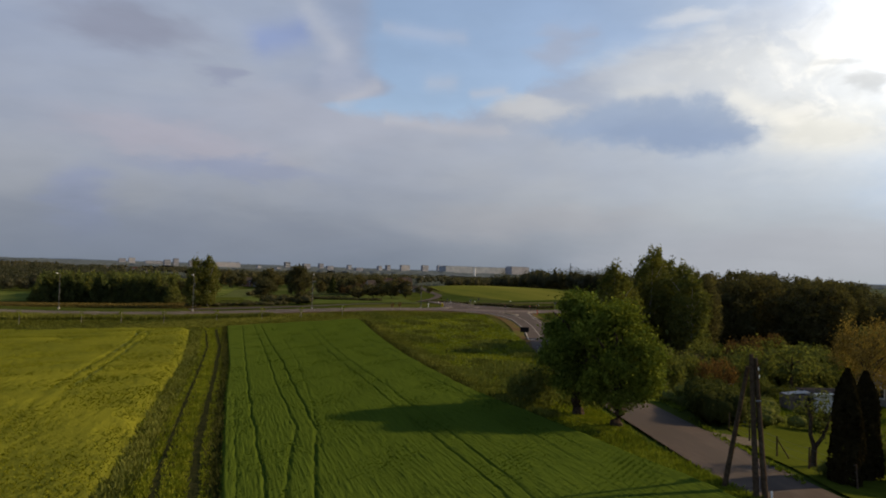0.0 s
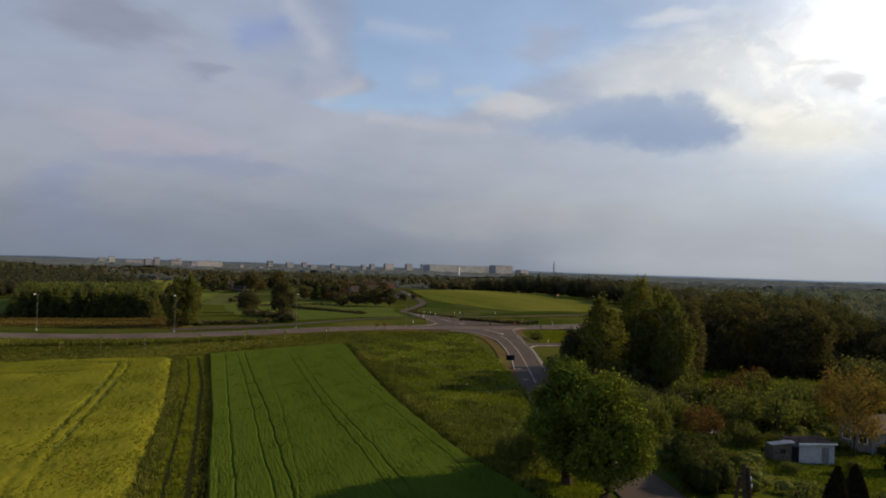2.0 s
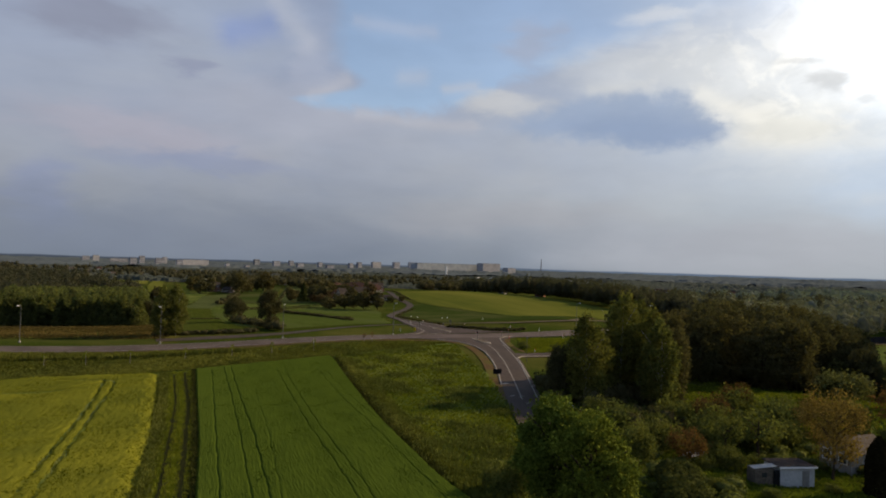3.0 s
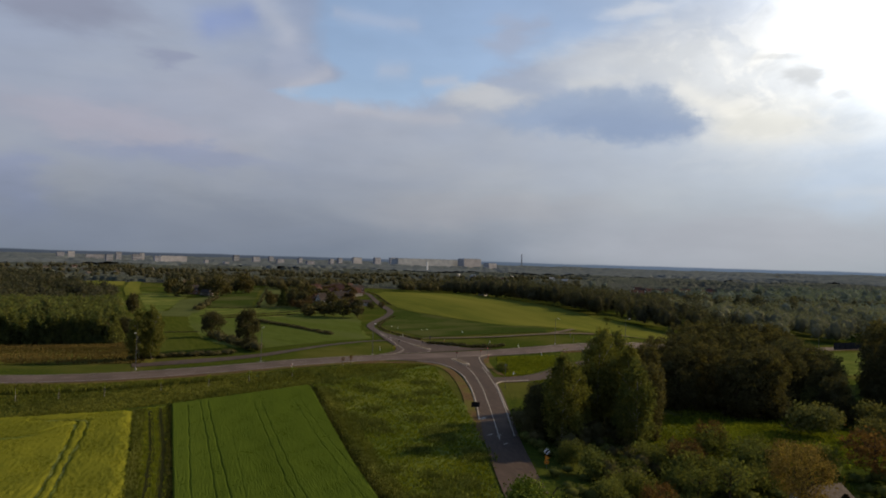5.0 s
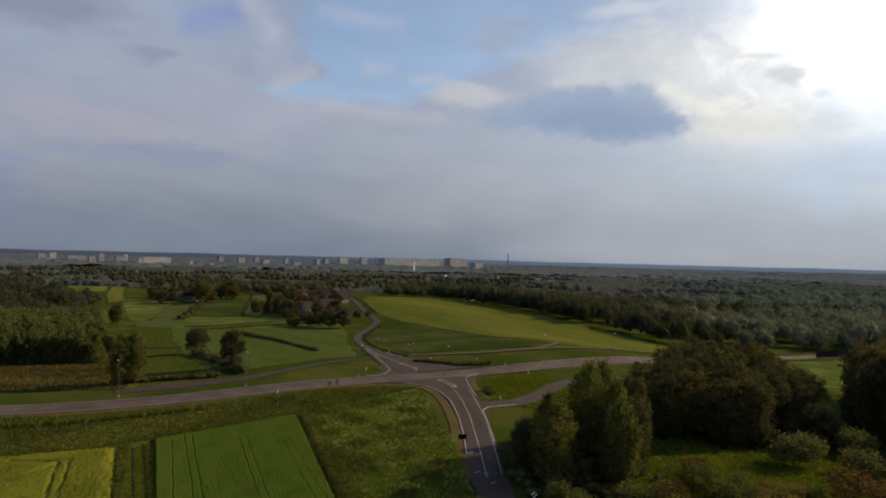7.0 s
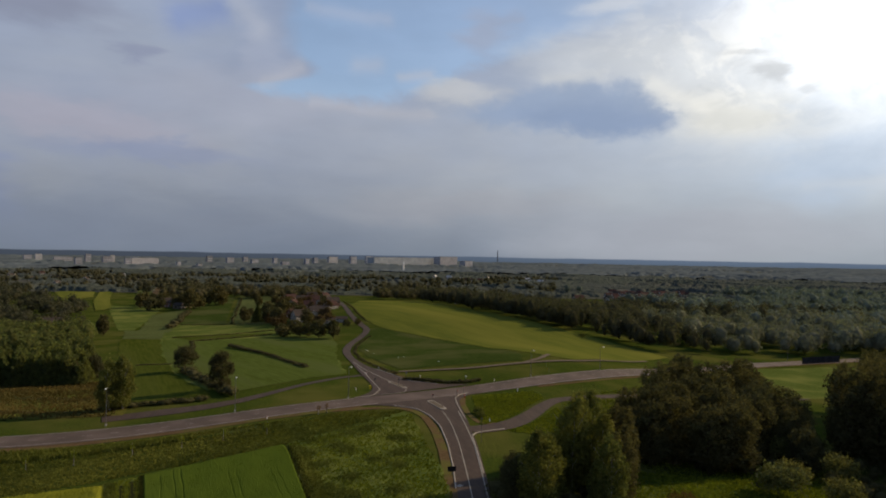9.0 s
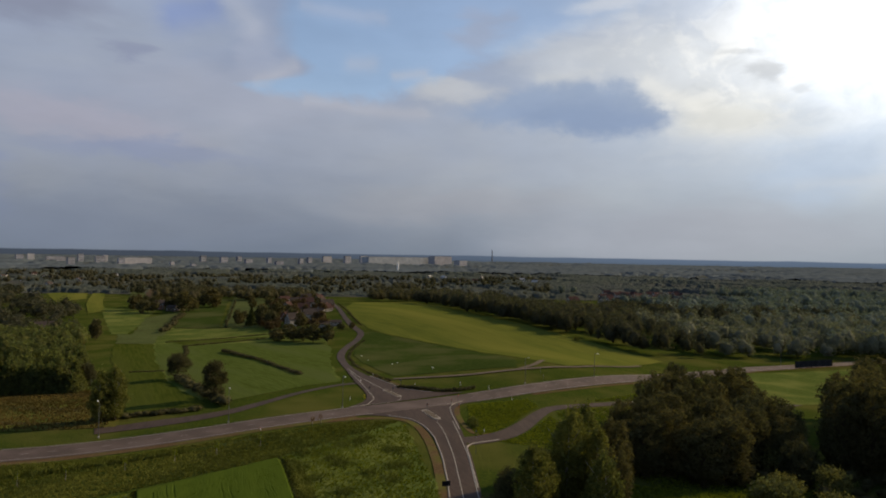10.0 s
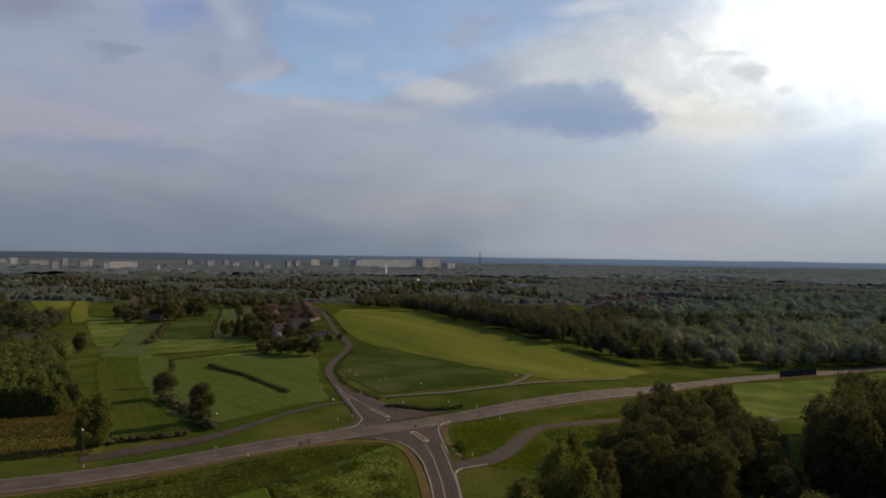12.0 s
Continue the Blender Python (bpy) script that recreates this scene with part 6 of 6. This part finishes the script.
sign_post(24.4, 96.3, 0, "black and white sign over orange temporary plates", [
    ("panel", tilted(0.66, 2.55), "white"), ("bar", bar(0.30, 0.30, 0.0, 2.55, turn=45), "black"), ("bar", bar(0.10, 0.44, 0.16, 2.70, turn=-45), "black"), ("bar", bar(0.10, 0.44, -0.16, 2.40, turn=-45), "black"),
    ("triangle_plate", triangle(0.46, 1.62), "orange"), ("plate", bar(0.62, 0.42, 0, 0.98, -0.06), "orange"), ("bar", bar(0.4, 0.1, 0, 0.98), "black")], 2.9)
sign_post(18.2, 129.6, 8, "dark framed sign board beside the kerb", [("panel", bar(1.7, 1.0, 0, 1.3, -0.06), "black")], 1.7)
sign_post(27.9, 151, 10, "thin grey post beside the slip road", [("panel", bar(0.5, 0.35, 0, 5.6, -0.06), "steel")], 6.0)
for x, y, t in ((20.6, 191, 0), (28.6, 197.5, 40), (11.6, 213.5, 180), (4.0, 214, 170), (14.9, 227, 170), (31.5, 203.5, 60), (68, 235, 70), (70, 246, 60)):
    sign_post(x, y, t, "small round road sign on a grey post", [("panel", tilted(0.5, 2.2, turn=0), "steel"), ("bar", bar(0.4, 0.12, 0, 2.2), "red")], 2.5)


def bollard(x, y, mt, label, tall=1.0):
    ob = thing("bollard", x, y, 0, label, "bollard", "posts along the verge")
    part("post", tube([(0, 0, -0.1), (0, 0, tall * 0.95), (0, 0, tall)], [0.09, 0.08, 0.05], 8), M[mt], ob)
    part("band", tube([(0, 0, tall * 0.7), (0, 0, tall * 0.82)], [0.095, 0.092], 8), M["red" if mt == "white" else "white"], ob)


for x, y in ((-2, 206), (1.2, 236), (33.5, 170), (45, 222), (20, 229), (36, 228), (-24, 172.5), (50, 208.5), (5.8, 249)):
    bollard(x, y, "white", "white reflector post with red band")
for x, y in ((4.5, 300), (14.5, 280), (17.0, 283), (1.5, 318), (30, 262)):
    bag = thing("white_bag", x, y, 20 * x, "small crumpled white bag lying in the crop", "bag", "bags in the crop")
    part("body", tube([(-0.3, 0, 0.16), (-0.1, 0.06, 0.22), (0.15, 0, 0.2), (0.3, -0.06, 0.15)], [0.06, 0.17, 0.15, 0.04], 8), M["white"], bag)
box_sign = thing("marker_box", 2.4, 208.2, 0, "small yellow marker box on the verge", "marker")
part("body", box(0.6, 0.4, 1.1, (0, 0, 0), 0.04), M["yellowbox"], box_sign)
bollard(31.0, 197.5, "red", "red traffic post at the junction corner", 1.2)


def sapling(x, y, tall, mt, label):
    ob = thing("sapling", x, y, PLANT_RNG.uniform(0, 360), label, "young tree", "saplings along the road")
    part("stem", tube([(0, 0, -0.1), (0.03, 0.02, tall * 0.5), (0, 0.04, tall)], [0.05, 0.04, 0.015], 6), M["birchbark"], ob)
    part("stake", tube([(0.3, 0, -0.1), (0.3, 0, tall * 0.55)], [0.04, 0.04], 6), M["wood"], ob)
    rng = np.random.default_rng(int(x * 7 + y) + 5000)
    d = rng.normal(size=(90, 3))
    d /= np.linalg.norm(d, axis=1)[:, None]
    v, f = leaf_quads(rng, d * np.array([0.55, 0.55, tall * 0.28]) * rng.uniform(0.5, 1, 90)[:, None] + np.array([0, 0, tall * 0.72]), d, 0.2)
    mesh_part("crown", mesh_of("crown", v, f, M[mt]), ob)


for x, y in ((-73, 138), (-66, 140.5), (-58, 143), (-48, 147), (-39, 151), (-31, 155), (-22, 159.5), (-84, 135)):
    sapling(x, y, 3.0, "tuft", "thin staked sapling on the grassy road bank")
sapling(-11.2, 176.0, 2.6, "rust", "reddish staked sapling beside the main road")
sapling(-9.2, 177.2, 2.8, "rust", "reddish staked sapling beside the main road")


def noise_barrier(x, y, turn):
    ob = thing("noise_barrier", x, y, turn, "dark noise barrier standing beside the main road", "barrier")
    for i in range(8):
        part("post", box(0.2, 0.2, 4.2, (i * 4.0, 0, 0), 0.02), M["black"], ob)
        if i < 7:
            part("panel", box(3.7, 0.1, 3.6, (2 + i * 4.0, 0, 0.3), 0.02), M["barrier"], ob)


noise_barrier(240, 334, 13)
lamp = thing("street_lamp", 239, 345, 0, "tall grey mast beside the noise barrier", "street lamp", "lamps along the main road")
part("post", tube([(0, 0, 0), (0, 0, 9.0)], [0.12, 0.07]), M["steel"], lamp)
part("luminaire", box(0.9, 0.3, 0.14, (0.4, 0, 9.0), 0.03), M["steel"], lamp)


def pole_frame():
    """Wooden A-frame supply pole: a pair of masts, a raking strut, insulators."""
    ob = thing("utility_pole", 18.3, 37.1, 0, "weathered wooden A-frame utility pole with raking strut", "utility pole")
    part("mast", tube([(-0.10, 0, -0.5), (-0.28, 0.5, 7.6)], [0.16, 0.11], 10), M["wood"], ob)
    part("mast", tube([(0.35, -0.1, -0.5), (-0.05, 0.5, 7.4)], [0.16, 0.11], 10), M["wood"], ob)
    part("strut", tube([(-1.15, 1.75, -0.5), (-0.38, 0.65, 6.9)], [0.15, 0.10], 10), M["wood"], ob)
    arm = part("crossarm", box(0.42, 0.08, 0.09, (-0.2, 0.5, 6.9), 0.01), M["wood"], ob)
    for dx, dz in ((0.06, 6.75), (0.1, 6.35)):
        part("insulator", tube([(dx, 0.38, dz), (dx, 0.38, dz + 0.1), (dx, 0.38, dz + 0.2)], [0.035, 0.05, 0.025], 8), M["white"], arm)
    part("brace", tube([(-0.2, 0.05, 5.2), (0.06, 0.05, 5.2)], [0.05, 0.05], 6), M["steel"], ob)
    part("marker", box(0.12, 0.02, 0.35, (0.52, -0.3, 0.3), 0.005), M["white"], ob)


pole_frame()


def fence():
    spots = [(25.2, 55.9), (24.7, 51.4), (24.4, 46.9), (24.9, 44.0), (25.4, 40.0)]
    ob = thing("garden_fence", *spots[0], 0, "sagging wire fence on dark wooden posts", "fence")
    z0 = gz(*spots[0])
    ends = []
    for x, y in spots:
        p = Vector((x - spots[0][0], y - spots[0][1], gz(x, y) - z0))
        lean = Vector((PLANT_RNG.uniform(-0.08, 0.08), PLANT_RNG.uniform(-0.08, 0.08), 1.45))
        part("fence_post", tube([p - Vector((0, 0, 0.2)), p + lean], [0.06, 0.05], 6), M["wood"], ob)
        ends.append((p, p + lean))
    for (p0, q0), (p1, q1) in zip(ends, ends[1:]):
        for s in (0.35, 0.65, 0.93):
            a, b = p0.lerp(q0, s), p1.lerp(q1, s)
            part("wire", tube([a, (a + b) / 2 - Vector((0, 0, 0.05)), b], [0.005] * 3, 4), M["steel"], ob)
    p = ends[2][0]
    part("strut", tube([p + Vector((0.6, -0.5, 0)), p + Vector((0.02, 0, 1.2))], [0.045, 0.04], 6), M["wood"], ob)


fence()


# ---------------------------------------------------------------- buildings
def gable(w, d, h, rise, eave=0.35, thick=0.16):
    """A saddle roof over a w by d plan with its ridge along x."""
    bm = bmesh.new()
    x, y = w / 2 + eave, d / 2 + eave
    drop = rise * eave / (d / 2)
    out = []
    for dz in (0, thick):
        out.append([bm.verts.new(p) for p in ((-x, -y, h - drop + dz), (-x, 0, h + rise + dz), (-x, y, h - drop + dz), (x, -y, h - drop + dz), (x, 0, h + rise + dz), (x, y, h - drop + dz))])
    lo, hi = out
    for a, b, c, e in ((0, 1, 4, 3), (1, 2, 5, 4)):
        bm.faces.new((lo[a], lo[b], lo[c], lo[e]))
        bm.faces.new((hi[e], hi[c], hi[b], hi[a]))
    for a, b in ((0, 1), (1, 2), (5, 4), (4, 3), (3, 0), (2, 5)):
        bm.faces.new((lo[b], lo[a], hi[a], hi[b]))
    return bm


def gable_walls(w, d, h, rise):
    bm = box(w, d, h + 0.6, (0, 0, -0.6))
    for x in (-w / 2, w / 2):
        a = [bm.verts.new((x + s, y, z)) for s in (0.0, -0.2 if x > 0 else 0.2) for y, z in ((-d / 2, h), (d / 2, h), (0, h + rise))]
        bm.faces.new(a[:3]), bm.faces.new(a[3:])
        for i, j in ((0, 2), (2, 1)):
            bm.faces.new((a[i], a[j], a[j + 3], a[i + 3]))
    return bm


def house(x, y, turn, w, d, h, rise, wall, roof, label, windows=3, group="houses of the village", chimney=True):
    ob = thing("house", x, y, turn, label, "house", group)
    part("wall", gable_walls(w, d, h, rise), M[wall], ob)
    rf = part("roof", gable(w, d, h, rise), M[roof], ob)
    if chimney:
        part("chimney", box(0.6, 0.6, 1.6, (w * 0.2, 0.4, h + rise - 0.7), 0.03), M["brick"], rf)
    spots = []
    floors = 2 if h > 4.5 else 1
    for f in range(floors):
        for i in range(windows):
            spots.append(((i + 0.5) / windows * w - w / 2, -d / 2, 1.0 + 2.6 * f, 0))
        for i in range(2):
            spots.append((-w / 2, (i + 0.5) / 2 * d - d / 2, 1.0 + 2.6 * f, 90))
            spots.append((w / 2, (i + 0.5) / 2 * d - d / 2, 1.0 + 2.6 * f, 90))
    if rise > 2.5:
        spots += [(-w / 2, 0, h + 0.3, 90), (w / 2, 0, h + 0.3, 90)]
    for sx, sy, sz, t in spots:
        fr = part("window", box(1.25, 0.12, 1.4, (sx, sy, sz), 0.0, t), M["white"], ob)
        part("pane", box(1.0, 0.16, 1.15, (sx, sy, sz + 0.12), 0.0, t), M["glass"], fr)
    part("door", box(1.0, 0.12, 2.05, (w / 2 - 1.4, -d / 2 - 0.01, 0.0)), M["plank"], ob)
    return ob


house(-46, 470, 30, 11, 9, 5.0, 4.2, "plaster", "darkroof", "cream village house with steep dark gable roof")
house(-52, 640, 10, 13, 10, 5.0, 4.0, "plaster", "redroof", "cream two-storey house with faded red roof")
house(-36, 535, -15, 14, 8, 3.0, 2.4, "greyplaster", "darkroof", "low grey farm building by the village road", chimney=False)
house(-30, 590, 20, 11, 9, 4.8, 3.8, "brick", "darkroof", "brick house with dark roof among trees")
house(-64, 585, 80, 12, 9, 5.0, 4.0, "greyplaster", "redroof", "grey village house with red tiled roof")
house(-110, 880, 5, 16, 9, 3.4, 3.0, "plaster", "redroof", "long low house with red roof at the village edge")
house(-44, 700, 60, 11, 9, 5.0, 4.0, "plaster", "redroof", "cream house with bright red roof")
house(-60, 730, 10, 11, 9, 5.0, 4.0, "greyplaster", "darkroof", "grey house at the far end of the village")
house(-16.5, 452, 0, 8, 5, 2.5, 1.4, "greyplaster", "darkroof", "small pale outbuilding beside the bend", chimney=False)
house(-26, 448, 15, 9, 6, 2.6, 1.6, "greyplaster", "darkroof", "grey garage beside the village road", chimney=False)
house(-190, 640, 20, 12, 9, 4.8, 3.8, "brick", "darkroof", "brick farmhouse sheltered by trees")
house(-172, 625, -30, 10, 7, 3.0, 2.4, "plank", "darkroof", "grey boarded farm outbuilding beside trees", chimney=False)
house(96, 668, 60, 9, 7, 3.0, 3.8, "greyplaster", "darkroof", "pale house peeking over the hill crest")
house(140, 690, 70, 20, 9, 3.0, 2.0, "brick", "redroof", "long barn with red roof behind the hill", chimney=False)
house(251, 748, 15, 13, 10, 5.0, 4.4, "plaster", "redroof", "house with bright red roof in the wood")
house(-205, 455, 25, 11, 9, 4.8, 4.0, "plaster", "darkroof", "pale house hidden behind the young wood")
house(-362, 552, 30, 13, 9, 4.0, 3.6, "plaster", "redroof", "white house with dull red roof behind pasture")
VR = random.Random(21)
for x, y, t in ((-38, 500, 15), (-56, 512, 70), (-30, 560, 40), (-48, 565, 5), (-70, 620, 25), (-40, 660, 60), (-66, 670, 10), (-80, 700, 35), (-56, 780, 15), (-90, 790, 50)):
    house(x, y, t, VR.uniform(9, 12), 8, VR.choice((3.2, 4.6)), 3.6, VR.choice(("greyplaster", "brick", "plaster")), VR.choice(("redroof", "darkroof")), "brown-roofed house of the hillside village", 2)
HR = random.Random(9)
for i in range(48):
    y = HR.uniform(770, 960)
    x = 385 + (y - 850) * 0.45 + HR.uniform(-62, 62)
    house(x, y, HR.uniform(0, 180), HR.uniform(8, 11), 7.0, HR.choice((3.0, 4.6)), 3.4, HR.choice(("plaster", "greyplaster", "plaster")), HR.choice(("redroof", "darkroof", "redroof")),
          "small house of the far village in the trees", 2, "houses of the far village", False)
for i in range(22):
    x, y = HR.uniform(-640, -380), HR.uniform(930, 1400)
    house(x, y, HR.uniform(0, 180), HR.uniform(8, 11), 7.0, HR.choice((3.0, 4.6)), 3.2, HR.choice(("plaster", "slabwhite", "greyplaster")), HR.choice(("redroof", "darkroof", "darkroof")),
          "small suburban house before the town", 2, "houses of the suburb", False)
for i in range(16):
    x, y = HR.uniform(150, 400), HR.uniform(1280, 1520)
    house(x, y, HR.uniform(0, 180), HR.uniform(9, 14), 8.5, HR.choice((3.2, 5.0)), 3.6, HR.choice(("plaster", "slabwhite", "greyplaster")), HR.choice(("redroof", "sheet")),
          "small suburban house before the town", 2, "houses of the suburb", False)


def block(x, y, w, d, h, wall, label, turn=0.0):
    """A slab block of flats or hall with floor bands of windows."""
    ob = thing("apartment_block", x, y, turn, label, "building", "blocks of the town")
    part("wall", box(w, d, h + 4, (0, 0, -4)), M[wall], ob)
    part("roof", box(w * 0.9, d * 0.8, 1.5, (0, 0, h)), M["slabdark"], ob)
    for i in range(max(1, int(h / 9)) if w < 90 else 0):
        part("window", box(w * 0.86, 0.6, 2.6, (0, -d / 2, 3 + i * 9)), M["panewall"], ob)


for px, dist, w, h, wall in ((-0.491, 2700, 26, 24, "slab"), (-0.476, 2750, 24, 28, "slabwhite"), (-0.442, 2800, 70, 18, "slab"), (-0.421, 2200, 20, 26, "slab"), (-0.408, 2700, 20, 30, "slab"), (-0.381, 2600, 34, 24, "slab"),
                             (-0.374, 2650, 16, 28, "slabwhite"), (-0.328, 2500, 95, 24, "slabwhite"), (-0.352, 2450, 20, 22, "slab"), (-0.28, 2300, 12, 16, "slabwhite"), (-0.236, 2800, 24, 30, "slabdark"),
                             (-0.206, 2800, 30, 26, "slab"), (-0.184, 2900, 20, 28, "slab"), (-0.17, 2800, 30, 20, "slab"), (-0.093, 2700, 16, 26, "slab"), (-0.08, 2800, 18, 30, "slab"), (-0.054, 3000, 46, 34, "slabwhite"),
                             (-0.023, 3100, 34, 36, "slab"), (0.002, 3200, 44, 38, "slabwhite"), (-0.125, 2500, 30, 16, "slab"), (-0.25, 2100, 14, 12, "slabwhite"), (-0.14, 2900, 18, 26, "slab")):
    block(px * dist, dist, w, 16, h * 1.05, wall, "pale prefabricated apartment block in the far town", 36)
block(165, 3050, 360, 60, 36, "hall", "huge grey industrial hall at the town edge", 32)
block(372, 3090, 105, 50, 42, "slabwhite", "pale end bay of the industrial hall", 32)
block(455, 2980, 46, 40, 24, "slabwhite", "low white annex beside the industrial hall", 32)
tower = thing("water_tower", 110, 2000, 0, "slim white tower before the hall", "tower")
part("shaft", tube([(0, 0, -3), (0, 0, 26), (0, 0, 32)], [2.8, 2.4, 2.0], 12), M["white"], tower)
part("base", box(9, 8, 8, (-2, 0, -2)), M["slabwhite"], tower)
stack = thing("factory_chimney", 913, 4500, 0, "tall dark factory chimney on the horizon", "chimney")
part("shaft", tube([(0, 0, -5), (0, 0, 60), (0, 0, 92)], [4.2, 3.2, 2.6], 12), M["slabdark"], stack)


# ---------------------------------------------------------------- allotment huts
def shed():
    ob = thing("garden_shed", 42.3, 75.8, 4, "low pale garden shed with dark felt roof and sheet-metal lean-to", "shed")
    part("wall", box(4.2, 3.0, 2.4, (2.6, 0, -0.2), 0.02), M["whiteboard"], ob, "white boarded wall")
    part("roof", box(4.6, 3.4, 0.12, (2.6, 0, 2.22), 0.02), M["darkroof"], ob, "dark felt roof")
    part("fascia", box(4.6, 0.06, 0.2, (2.6, -1.73, 2.14), 0.01), M["white"], ob)
    part("lean_to", box(2.4, 1.6, 2.2, (-1.2, -0.5, -0.2), 0.02), M["plank"], ob)
    bm = bmesh.new()
    bmesh.ops.create_cube(bm, size=1, matrix=pose(-1.2, -0.85, 2.2, 3, -5, 0) @ Matrix.Diagonal((2.8, 1.0, 0.06, 1)))
    part("lean_to_roof", bm, M["sheet"], ob, "pale corrugated sheet roof")
    part("door", box(0.8, 0.08, 1.9, (0.15, -1.45, 0.0)), M["black"], ob)
    wn = part("window", box(0.8, 0.08, 0.7, (-1.3, -1.31, 1.0)), M["plank"], ob)
    part("pane", box(0.6, 0.1, 0.5, (-1.3, -1.31, 1.1)), M["glass"], wn)
    part("door", box(0.85, 0.06, 1.8, (3.6, -1.52, 0.0)), M["greyplaster"], ob)


shed()
hut = thing("greenhouse", 36.2, 81.5, 35, "small pale plastic greenhouse among shrubs", "greenhouse")
bm = bmesh.new()
bmesh.ops.create_cone(bm, cap_ends=True, segments=16, radius1=1.2, radius2=1.2, depth=3.0, matrix=pose(0, 0, 0.2, 0, 90, 0))
part("cover", bm, M["whiteboard"], hut)
house(57.5, 83, 15, 6, 4.5, 2.6, 1.4, "greyplaster", "plank", "grey garden cabin behind the bronze tree", 1, "garden cabins", False)
house(31.8, 41.5, 10, 4, 3, 2.4, 1.2, "plaster", "sheet", "small pale hut beyond the thuja", 1, "garden cabins", False)
